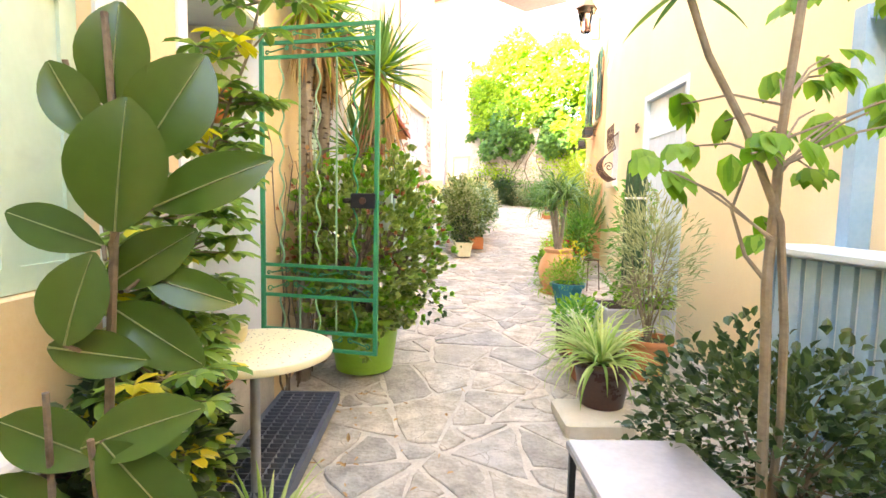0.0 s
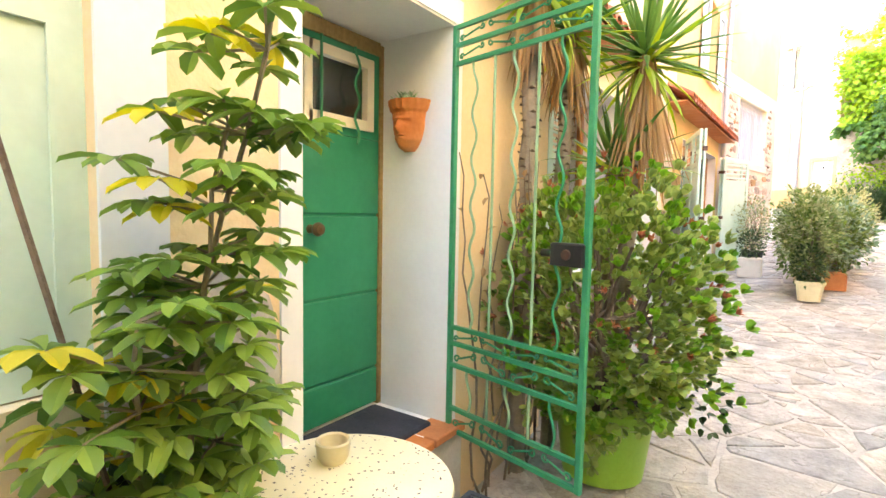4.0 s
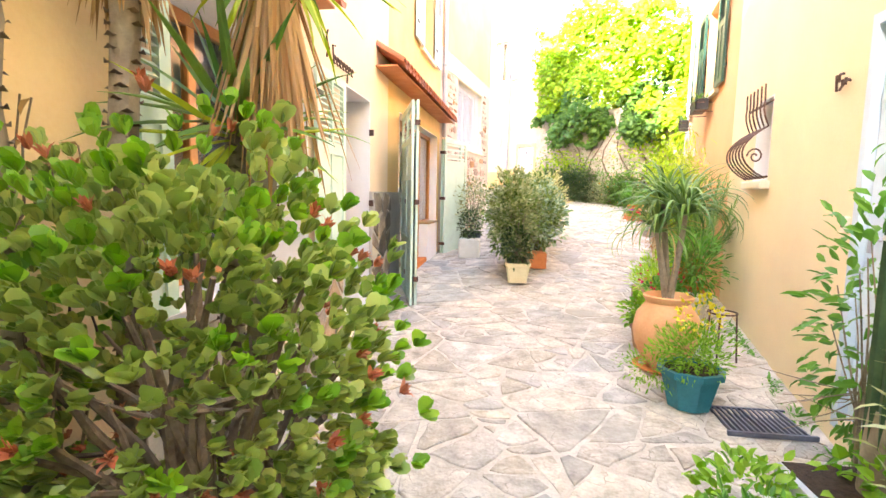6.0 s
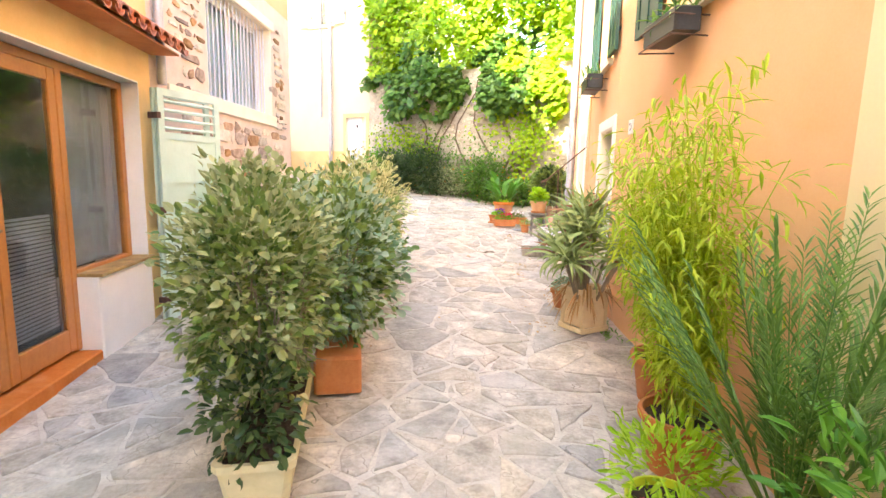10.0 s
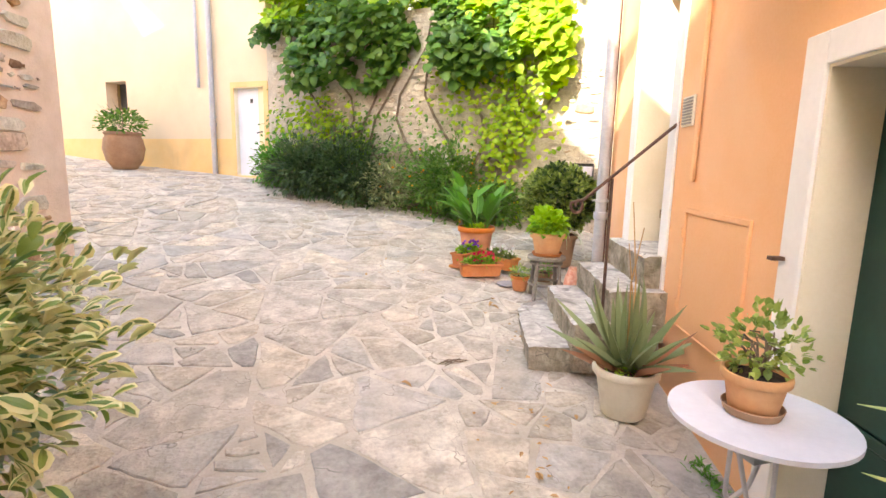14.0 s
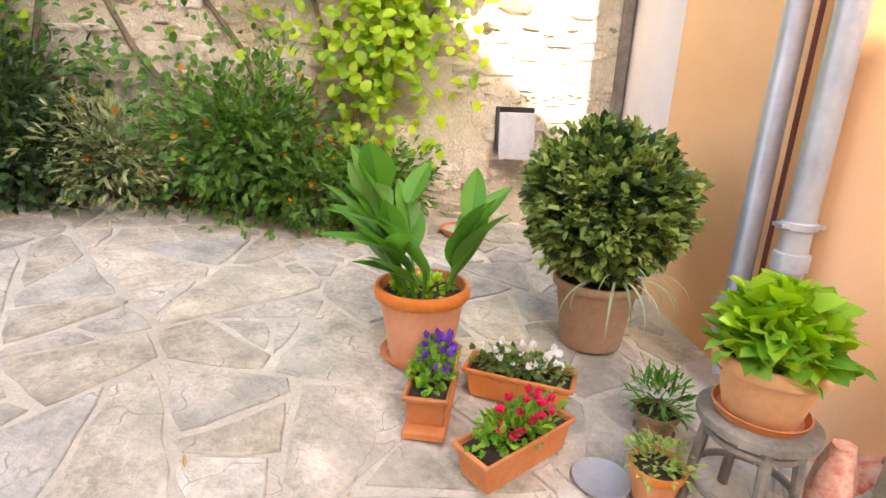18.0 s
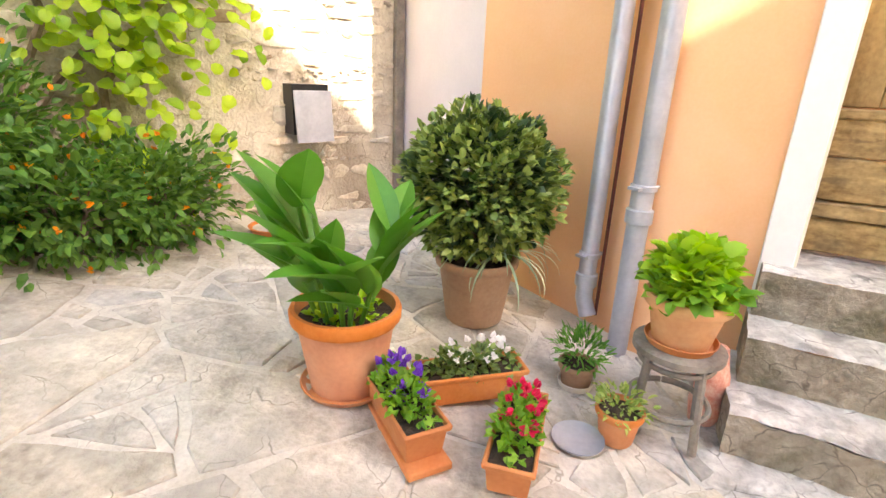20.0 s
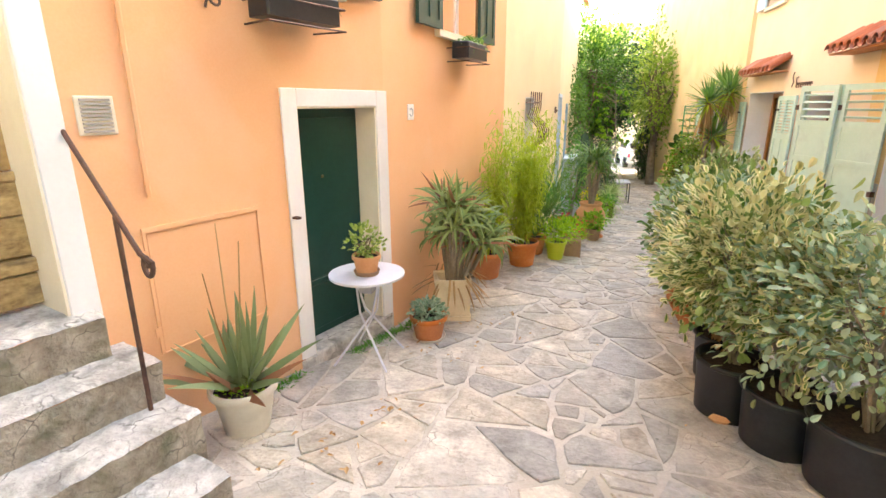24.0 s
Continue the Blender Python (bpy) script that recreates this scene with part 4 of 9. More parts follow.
g = Geo()
vs = []
NU, NV = 40, 40
for j in range(NV + 1):
    v = j / NV
    wid = float(np.interp(v, [0, 0.08, 0.22, 0.45, 0.62, 0.76, 0.80, 0.92, 1.0], [0.03, 0.052, 0.075, 0.092, 0.095, 0.098, 0.112, 0.122, 0.126]))
    dep = float(np.interp(v, [0, 0.08, 0.20, 0.30, 0.45, 0.62, 0.76, 0.80, 1.0], [0.05, 0.085, 0.10, 0.098, 0.10, 0.105, 0.10, 0.115, 0.125]))
    for i in range(NU + 1):
        a = math.pi * i / NU
        f = a - math.pi / 2
        k = 1.0
        k += 0.40 * bump(f, 0, 0.16) * max(0, 1 - abs(v - 0.44) / 0.13) + 0.16 * bump(f, 0, 0.12) * bump(v, 0.56, 0.06)
        k -= 0.20 * (bump(f, 0.42, 0.20) + bump(f, -0.42, 0.20)) * bump(v, 0.56, 0.045)
        k += 0.10 * (bump(f, 0.42, 0.12) + bump(f, -0.42, 0.12)) * bump(v, 0.555, 0.02)
        k += 0.10 * bump(v, 0.635, 0.028) * bump(f, 0, 0.7)
        k += 0.13 * bump(f, 0, 0.26) * (bump(v, 0.295, 0.018) + bump(v, 0.245, 0.020)) - 0.10 * bump(f, 0, 0.3) * bump(v, 0.27, 0.012)
        k += 0.10 * bump(f, 0, 0.3) * bump(v, 0.13, 0.05)
        if abs(f) > 0.85 and v > 0.2:
            k += 0.10 * abs(noise.noise((f * 9, v * 16, 3)))
        if 0.66 < v < 0.80:
            k += 0.07 * abs(math.sin(i * 0.9)) * math.sin((v - 0.66) / 0.14 * math.pi)
        if v > 0.82:
            k += 0.03 * math.sin(i * 1.57)
        vs.append((wid * math.cos(a) * (1 + (k - 1) * 0.4), -dep * math.sin(a) * k, v * 0.26))
g.add(vs, [(j * (NU + 1) + i, j * (NU + 1) + i + 1, (j + 1) * (NU + 1) + i + 1, (j + 1) * (NU + 1) + i) for j in range(NV) for i in range(NU)])
g.add([(x * 0.9, y * 0.9, z - 0.02) for x, y, z in vs[NV * (NU + 1):]], [tuple(range(NU + 1))])
g.add(vs[:NU + 1], [tuple(range(NU, -1, -1))])
mask = whole("face_planter", g, "terra", "terracotta wall planter shaped as a head, on the white reveal", "planter", loc=(-1.38, 3.738, 1.955))
g = Geo()
for k in range(26):
    a = rnd.uniform(0, 2 * math.pi)
    g.leaf((rnd.uniform(-0.06, 0.06), -0.05 + rnd.uniform(-0.03, 0.03), 0.0), (math.cos(a) * 0.5, math.sin(a) * 0.5, 1), (0, 0, 1), rnd.uniform(0.05, 0.10), 0.022, 0.1)
whole("succulent", g, "lf_silver", "small grey-green succulent in the face planter", "plant", loc=(-1.38, 3.738, 2.195))

# deep brown-framed window of the apricot house
w = tagged(new("window_2"), "brown wooden window set deep in a white reveal", "window", kind="structure")
f = Geo()
for u0, u1, z0, z1 in ((0.37, 0.45, 1.11, 2.78), (1.98, 2.06, 1.11, 2.78), (1.18, 1.26, 1.19, 2.70), (0.45, 1.98, 1.11, 1.19), (0.45, 1.98, 2.70, 2.78)):
    f.box(u0, 0.40, z0, u1, 0.46, z1, ML2)
part("window_frame", f, "oak", w, smooth=False, bevel=0.006)
part("pane", Geo().box(0.45, 0.425, 1.19, 1.98, 0.432, 2.70, ML2), "glass", w, smooth=False).visible_shadow = False
# added dark sheet closes the opening and paints the room's shade
part("window_backing", Geo().box(0.38, 0.54, 1.1, 2.05, 0.55, 2.77, ML2), "window_backing", w, smooth=False)
# open mint shutter beside it
s1 = thing("window_shutter", (0, 0, 0), "open mint green louvred shutter folded back on the wall", "shutter", "mint shutters of the apricot house")
louvre_leaf("leaf", 0.71, 1.59, ML2 @ T((2.11, -0.075, 1.125)), "mint", s1, slats=11)
s0 = thing("window_shutter", (0, 0, 0), "open mint green louvred shutter behind the yucca", "shutter", "mint shutters of the apricot house")
louvre_leaf("leaf", 0.34, 1.50, ML2 @ T((0.0, -0.075, 1.13)), "mint", s0, slats=11, panels=False)
part("catch", Geo().tube([ML2 @ Vector((2.4, -0.03, 1.09)), ML2 @ Vector((2.4, -0.10, 1.09)), ML2 @ Vector((2.4, -0.10, 1.14))], 0.01), "terra", s1, "rusty shutter catch")

# maroon door
d = tagged(new("door_2"), "dark maroon panelled door set back in a white reveal", "door", kind="structure")
part("leaf", Geo().box(2.92, 0.42, 0.47, 3.90, 0.47, 2.72, ML2), "maroon", d, smooth=False)
for z0, z1 in ((0.62, 1.25), (1.40, 1.95)):
    part("panel", Geo().box(3.0, 0.405, z0, 3.70, 0.42, z1, ML2), "maroon", d, smooth=False, bevel=0.006)
part("pane", Geo().box(3.05, 0.408, 2.08, 3.65, 0.42, 2.58, ML2), "glass", d, "dark glazed light", smooth=False)
part("door_handle", Geo().tube([ML2 @ Vector((3.80, 0.42, 1.45)), ML2 @ Vector((3.80, 0.37, 1.45)), ML2 @ Vector((3.72, 0.37, 1.45))], 0.010), "zinc", d)
part("drain_ring", Geo().lathe([(0.03, 0), (0.05, 0.0), (0.05, 0.01), (0.03, 0.01)], seg=18), "cream", d, m=ML2 @ T((3.0, -0.062, 0.30)) @ Matrix.Rotation(radians(90), 4, "X"))
for z in (0.85, 1.55, 2.35):
    whole("shutter_pin", Geo().box(3.885, -0.05, z, 3.91, 0.0, z + 0.07, ML2), "iron", "black iron shutter pin on the white jamb", "pin", "shutter pins", smooth=False)

# long shutters of the glazed doors
s2 = thing("door_shutter", (0, 0, 0), "mint green folding shutter standing open before the glazed door", "shutter", "long mint shutters")
A = Vector((-1.10, 10.33, 0.34))
B = Vector((-0.72, 9.08, 0.34))
dirn = (B - A).normalized()
ang = math.degrees(math.atan2(dirn.y, dirn.x))
plank_shutter("leaf", 0.64, 2.47, T(A) @ Rz(ang), "mint", s2)
plank_shutter("leaf", 0.62, 2.47, T(A + dirn * 0.645) @ Rz(ang), "mint", s2)
plank_shutter("leaf", 0.62, 2.47, T(A + dirn * 1.27 + Vector((-dirn.y, dirn.x, 0)) * 0.085) @ Rz(ang + 180), "mint", s2)
s3 = thing("door_shutter", (0, 0, 0), "mint green folding shutter open beside the stone house", "shutter", "long mint shutters")
A = Vector((-0.84, 13.46, 0.36))
ang = math.degrees(math.atan2(0.77, 0.44))
plank_shutter("leaf", 0.80, 2.46, T(A) @ Rz(ang), "mint", s3)
plank_shutter("leaf", 0.78, 2.46, T(A + Vector((-0.055, 0.03, 0))) @ Rz(ang + 4), "mint", s3)

# glazed wooden doors with side lights
d = tagged(new("door_3"), "varnished wooden glazed double door with side windows", "door", kind="structure")
VF = 0.14
f = Geo()
for u0, u1, z0, z1 in ((0.62, 0.70, 1.12, 2.84), (1.05, 1.13, 0.53, 2.84), (2.66, 2.74, 0.53, 2.84), (3.62, 3.70, 1.14, 2.84), (0.70, 1.05, 1.12, 1.18), (2.74, 3.62, 1.14, 1.20), (0.70, 3.62, 2.77, 2.84)):
    f.box(u0, VF, z0, u1, VF + 0.07, z1, ML3)
part("door_frame", f, "oak", d, smooth=False, bevel=0.006)
for u0 in (1.13, 1.90):
    lf = Geo()
    u1 = u0 + 0.76
    lf.box(u0, VF + 0.005, 0.55, u0 + 0.09, VF + 0.055, 2.77, ML3).box(u1 - 0.09, VF + 0.005, 0.55, u1, VF + 0.055, 2.77, ML3)
    lf.box(u0 + 0.09, VF + 0.005, 0.55, u1 - 0.09, VF + 0.055, 0.74, ML3).box(u0 + 0.09, VF + 0.005, 2.67, u1 - 0.09, VF + 0.055, 2.77, ML3)
    leaf = part("door_leaf", lf, "oak", d, smooth=False, bevel=0.006)
    part("pane", Geo().box(u0 + 0.09, VF + 0.025, 0.74, u1 - 0.09, VF + 0.031, 2.67, ML3), "glass", leaf, smooth=False).visible_shadow = False
    for k in range(30):
        part("slat", Geo().box(u0 + 0.10, VF + 0.07, 0.78 + k * 0.03, u1 - 0.10, VF + 0.073, 0.80 + k * 0.03, ML3), "blind", leaf, smooth=False)
part("door_handle", Geo().tube([ML3 @ Vector((1.865, VF, 1.62)), ML3 @ Vector((1.865, VF - 0.05, 1.62)), ML3 @ Vector((1.79, VF - 0.05, 1.60))], 0.010), "brass", d)
for u0, u1, z0 in ((0.70, 1.05, 1.18), (2.74, 3.62, 1.20)):
    part("pane", Geo().box(u0, VF + 0.03, z0, u1, VF + 0.036, 2.77, ML3), "glass", d, smooth=False).visible_shadow = False
part("blind", Geo().box(2.74, VF + 0.10, 1.20, 3.62, VF + 0.11, 2.77, ML3), "blind", d, "grey roller blind", smooth=False)
# dark sheet for the shade inside, behind the glazed doors
part("interior", Geo().box(0.5, 0.50, 0.4, 3.8, 0.53, 2.9, ML3), "window_backing", d, smooth=False)
part("window_sill", Geo().box(0.60, -0.06, 1.12, 1.05, 0.14, 1.15, ML3).box(2.72, -0.06, 1.14, 3.72, 0.14, 1.17, ML3), "oldwood", d, smooth=False, bevel=0.005)


# tiled canopies
def canopy(name, m, u0, u1, z, out, label):
    """A row of half-round tiles on a sloping board along a wall."""
    e = thing(name, (0, 0, 0), label, "canopy")
    n = int((u1 - u0) / 0.19)
    part("board", Geo().box(u0, -out, z - 0.02, u1, 0.02, z + 0.0, m), "terra", e, smooth=False)
    tile = Geo()
    for up, base, rr in ((1, 0.035, 0.085), (-1, 0.05, 0.075)):
        vs = []
        for v, zz in ((-out - 0.07, 0.0), (0.04, 0.22)):
            for k in range(9):
                a = math.pi * k / 8
                for dr in (0.0, 0.014):
                    vs.append(((0 if up > 0 else 0.095) + (rr - dr) * math.cos(a), v, base + zz + up * (rr - dr) * math.sin(a) * 0.85))
        fs = []
        for k in range(8):
            b = 2 * k
            fs += [(b, b + 2, b + 20, b + 18), (b + 1, b + 19, b + 21, b + 3), (b, b + 1, b + 3, b + 2)]
        tile.add(vs, fs)
    me = None
    for k in range(n):
        if me is None:
            ob = part("tile", tile, "rooftile", e, smooth=True)
            me = ob.data
        else:
            ob = new("tile", me)
            ob.parent = e
        ob.matrix_basis = m @ T((u0 + 0.10 + k * (u1 - u0) / n, 0, z)) @ Matrix.Rotation(radians(rnd.uniform(-1.5, 1.5)), 4, "Z")
    return e


canopy("tiled_canopy", wall_frame((-1.17, 9.1), (-0.98, 13.8)), 0.0, 4.7, 3.20, 0.26, "red tiled canopy over the glazed doors")
canopy("tiled_canopy", ML2, 0.35, 2.1, 3.12, 0.22, "red tiled canopy over the deep window")

# upper windows with pale shutters
for m, u0, u1, z0, z1, sgn, col, name in ((ML3, 2.0, 3.1, 4.15, 5.6, -1, "paleblue", "window_3"), (ML2, 0.6, 1.5, 4.3, 5.8, -1, "paleblue", "window_4"), (MR3, 1.12, 2.12, 3.28, 4.63, 1, "dkgreen", "window_5"), (MR4, 0.50, 1.40, 3.35, 4.6, 1, "dkgreen", "window_6"), (MB2, 1.2, 2.0, 6.1, 7.6, 1, "paleblue", "window_7"), (MB2, 4.2, 5.0, 6.1, 7.6, 1, "paleblue", "window_8"), (MB2, 8.0, 8.9, 3.4, 4.9, 1, "paleblue", "window_9")):
    e = tagged(new(name), {"paleblue": "upper window with open pale blue shutters", "dkgreen": "upper window with open dark green louvred shutters"}[col], "window", kind="structure")
    hw = (u1 - u0) / 2
    f = Geo()
    for a, b, c, dd in ((u0, u0 + 0.06, z0, z1), (u1 - 0.06, u1, z0, z1), (u0 + hw - 0.03, u0 + hw + 0.03, z0 + 0.06, z1 - 0.06), (u0 + 0.06, u1 - 0.06, z0, z0 + 0.06), (u0 + 0.06, u1 - 0.06, z1 - 0.06, z1)):
        f.box(a, -0.2 * sgn, c, b, -0.25 * sgn, dd, m) if sgn > 0 else f.box(a, 0.2, c, b, 0.25, dd, m)
    part("window_frame", f, "white", e, smooth=False)
    part("pane", Geo().box(u0, -0.22 * sgn, z0, u1, -0.226 * sgn, z1, m), "glass", e, smooth=False).visible_shadow = False
    # each upper window gets a dark sheet for its unlit room
    part("interior", Geo().box(u0, -0.45 * sgn, z0, u1, -0.46 * sgn, z1, m), "window_backing", e, smooth=False)
    part("window_sill", Geo().box(u0 - 0.06, 0.0 if sgn > 0 else -0.06, z0 - 0.06, u1 + 0.06, 0.06 * sgn if sgn > 0 else 0.0, z0, m), "cream", e, smooth=False)
    off = 0.03 * sgn if sgn > 0 else -0.07
    louvre_leaf("shutter", hw, z1 - z0, m @ T((u0 - hw, off, z0)), col, e, panels=False, slats=9)
    louvre_leaf("shutter", hw, z1 - z0, m @ T((u1, off, z0)), col, e, panels=False, slats=9)

# barred window of the stone house
e = tagged(new("window_10"), "wide window with white upright bars in the stone house", "window", kind="structure")
part("window_frame", Geo().box(1.27, 0.22, 2.96, 3.48, 0.27, 3.04, ML4).box(1.27, 0.22, 4.26, 3.48, 0.27, 4.34, ML4).box(1.27, 0.22, 3.04, 1.35, 0.27, 4.26, ML4).box(3.40, 0.22, 3.04, 3.48, 0.27, 4.26, ML4).box(2.34, 0.22, 3.04, 2.41, 0.27, 4.26, ML4), "white", e, smooth=False)
part("pane", Geo().box(1.3, 0.24, 3.0, 3.45, 0.246, 4.3, ML4), "glass", e, smooth=False).visible_shadow = False
part("window_backing", Geo().box(1.27, 0.34, 2.96, 3.48, 0.35, 4.34, ML4), "paleblue", e, "pale blue curtain", smooth=False)
for k in range(17):
    u = 1.36 + k * 0.125
    part("bar", Geo().tube([ML4 @ Vector((u, 0.08, 2.96)), ML4 @ Vector((u, 0.08, 4.35))], 0.011, 6), "whitemetal", e)

# white door of the pale house
e = tagged(new("door_4"), "plain white door with a dark handle in the pale house", "door", kind="structure")
part("leaf", Geo().box(0.115, -0.12, 1.935, 0.785, -0.07, 3.545, MB2), "doorwhite", e, smooth=False, bevel=0.004)
part("door_handle", Geo().tube([MB2 @ Vector((0.20, -0.07, 2.75)), MB2 @ Vector((0.20, -0.02, 2.75)), MB2 @ Vector((0.30, -0.02, 2.73))], 0.012), "black", e)
part("number_plate", Geo().box(0.42, -0.07, 3.28, 0.48, -0.065, 3.36, MB2), "black", e, "small dark number plate", smooth=False)
e = tagged(new("window_11"), "small square window in the pale house", "window", kind="structure")
# the pane itself is a dark sheet, coloured as a shaded room
part("pane", Geo().box(3.71, -0.3, 3.22, 4.34, -0.295, 3.8, MB2), "window_backing", e, smooth=False)
part("window_frame", Geo().box(3.71, -0.28, 3.22, 3.76, -0.25, 3.8, MB2).box(4.29, -0.28, 3.22, 4.34, -0.25, 3.8, MB2), "oldwood", e, smooth=False)

# dark green door of the orange house
e = tagged(new("door_5"), "dark green door deep in a white surround", "door", kind="structure")
part("leaf", Geo().box(0.125, -0.25, 0.77, 0.915, -0.20, 2.565, MR4), "dkgreen", e, smooth=False)
part("panel", Geo().box(0.18, -0.20, 1.26, 0.86, -0.190, 2.50, MR4).box(0.18, -0.20, 0.83, 0.86, -0.190, 1.20, MR4), "dkgreen", e, smooth=False, bevel=0.004)
part("door_rail", Geo().box(0.125, -0.20, 1.205, 0.915, -0.185, 1.25, MR4), "dkgreen", e, smooth=False, bevel=0.004)
part("spyhole", Geo().box(0.54, -0.190, 2.05, 0.56, -0.182, 2.07, MR4), "brass", e, smooth=False)
part("threshold", Geo().box(-0.02, -0.4, 0.45, 1.06, 0.03, 0.765, MR4), "stepstone", e, "blue-grey stone threshold", smooth=False, bevel=0.015)
whole("door_stop", Geo().box(1.015, 0.018, 1.838, 1.05, 0.07, 1.853, MR4), "iron", "small iron shutter stop on the door surround", "door stop", smooth=False)

# old weathered door up the steps
e = tagged(new("door_6"), "old weathered brown plank door with boards across its foot", "door", kind="structure")
VD = -0.28
for k in range(4):
    u0 = 2.425 + k * 0.178
    part("plank", Geo().box(u0, VD - 0.04, 2.30, u0 + 0.174, VD, 3.72, MR4), "oldwood", e, smooth=False, bevel=0.005)
for z0, z1, off in ((1.64, 1.80, 0.03), (1.81, 1.88, 0.055), (1.885, 2.08, 0.015), (2.085, 2.25, 0.015)):
    part("board", Geo().box(2.425, VD - 0.04, z0, 3.135, VD + off, z1, MR4), "oldwood_h", e, smooth=False, bevel=0.007)
part("moulding", Geo().box(2.425, VD, 2.25, 3.135, VD + 0.03, 2.295, MR4), "oldwood_h", e, smooth=False, bevel=0.008)
hd = part("door_handle", Geo().box(2.66, VD, 2.92, 2.88, VD + 0.05, 2.955, MR4), "iron", e, "dark iron latch bar", smooth=False, bevel=0.005)
part("keyhole_plate", Geo().box(2.94, VD, 2.86, 2.98, VD + 0.012, 2.98, MR4), "iron", e, smooth=False)

# stone steps
steps = thing("stone_steps", (0, 0, 0), "four worn grey stone steps up to the old door", "steps")
r5 = random.Random(21)
for k, (front, top, ua, ub) in enumerate(((0.88, 0.985, 2.25, 3.90), (0.61, 1.18, 2.20, 3.30), (0.36, 1.40, 2.22, 3.27), (0.13, 1.62, 2.33, 3.26))):
    bm = bmesh.new()
    nx, ny = 44, 12
    lo = top - 0.34
    for j in range(ny + 1):
        for i in range(nx + 1):
            u, v = ua + (ub - ua) * i / nx, front - (front + 0.3) * j / ny if k == 3 else front - 0.55 * j / ny
            dz = noise.noise((u * 4, v * 5, k * 3.3)) * 0.004 + noise.noise((u * 17, v * 17, k * 5.1)) * 0.004 - 0.005 * max(0, 0.12 - abs(noise.noise((u * 3.1, v * 4.3, k * 9.7)))) / 0.12 * (0.5 if j else 1.2) - (0.008 if j == 0 else 0) - 0.006 * math.exp(-((i - nx * 0.55) / 8) ** 2) * (1 if j < 4 else 0)
            dv = noise.noise((u * 3, k * 7.7, 1.0)) * 0.018 + noise.noise((u * 21, k * 3.7, 1.0)) * 0.012 if j == 0 else 0
            bm.verts.new(MR4 @ Vector((u + (noise.noise((v * 6, k, 2)) * 0.02 if i in (0, nx) else 0), v + dv, top + dz)))
    bm.verts.ensure_lookup_table()
    for j in range(ny):
        for i in range(nx):
            q = j * (nx + 1) + i
            bm.faces.new([bm.verts[q], bm.verts[q + nx + 1], bm.verts[q + nx + 2], bm.verts[q + 1]])
    me = bpy.data.meshes.new("tread")
    bm.to_mesh(me)
    bm.free()
    me.materials.append(M["stepstone"])
    me.flip_normals()
    tread = new("tread", me)
    tread.parent = steps
    rim = [me.vertices[i].co.copy() for i in range(nx + 1)]
    endr = [me.vertices[j * (nx + 1) + nx].co.copy() for j in range(ny + 1)]
    endl = [me.vertices[j * (nx + 1)].co.copy() for j in range(ny, -1, -1)]
    line = endl[:-1] + rim + endr[1:]
    g = Geo()
    vs = []
    back = MR4.to_3x3() @ Vector((0, -1, 0))
    for a, p in enumerate(line):
        for b in range(5):
            t = b / 4
            wv = noise.noise((p.x * 7, p.y * 7, b * 1.7 + k)) * 0.022
            vs.append(p + back * (wv + 0.015 * t) + Vector((0, 0, (lo - p.z) * t)))
    g.add(vs, [(a * 5 + b, a * 5 + b + 1, a * 5 + b + 6, a * 5 + b + 5) for a in range(len(line) - 1) for b in range(4)])
    part("riser", g, "stepface", steps, "rough mossy step face, some shade put into its colour")

# iron handrail
rail = thing("handrail", (0, 0, 0), "thin rusty iron handrail with a scrolled end", "handrail")
P0, P1 = Vector((4.47, 15.09, 2.50)), Vector((3.94, 15.29, 1.99))
pts = [P0 + (P1 - P0) * (k / 10) for k in range(11)]
for k in range(1, 22):
    a = k * 0.36
    rr = 0.065 * (1 - k / 26)
    pts.append(P1 + Vector((-0.055, 0.015, -0.055)) * 0.7 + Vector(((P1 - P0).normalized().x * rr * math.sin(a + 1.0), (P1 - P0).normalized().y * rr * math.sin(a + 1.0), rr * math.cos(a + 1.0))))
part("rail", Geo().tube(pts, 0.011, 8), "iron", rail)
part("post", Geo().tube([(4.10, 15.23, 1.13), (4.10, 15.23, 2.13)], 0.011, 8), "iron", rail)

# drain pipes
def pipe(name, pts, r, joints, label):
    e = thing(name, (0, 0, 0), label, "drain pipe", "grey drain pipes")
    part("tube", Geo().tube(pts, r, 14), "zinc", e)
    for (x, y, z) in joints:
        part("collar", Geo().lathe([(r, 0), (r + 0.012, 0.005), (r + 0.012, 0.07), (r, 0.075), (r, 0.16), (r + 0.01, 0.165), (r + 0.01, 0.19), (r, 0.195)], (x, y, z), 14), "zinc", e)
        part("bracket", Geo().box(-0.03, -r - 0.03, 0.17, 0.03, r + 0.03, 0.185, T((x, y, z)) @ Rz(45)), "zinc", e, smooth=False)
    return e


pipe("drain_pipe", [(4.862, 16.542, 0.98), (4.862, 16.542, 7.4)], 0.052, [(4.862, 16.542, 1.72)], "grey zinc drain pipe on the house corner")
pipe("drain_pipe", [(4.955, 16.70, 1.16), (4.99, 16.73, 1.25), (4.99, 16.73, 7.4)], 0.046, [(4.99, 16.73, 1.32)], "grey zinc drain pipe with an open foot")
e = thing("cable_strip", (0, 0, 0), "rust-red cable duct beside the drain pipe", "cable duct")
part("duct", Geo().tube([(5.00, 16.655, 1.15), (5.00, 16.655, 7.3)], 0.010, 6), "maroon", e)
pipe("drain_pipe", [tuple(MB2 @ Vector((1.29, 0.07, z))) for z in (1.95, 8.9)], 0.05, [tuple(MB2 @ Vector((1.29, 0.07, 2.85)))], "grey drain pipe on the pale house")
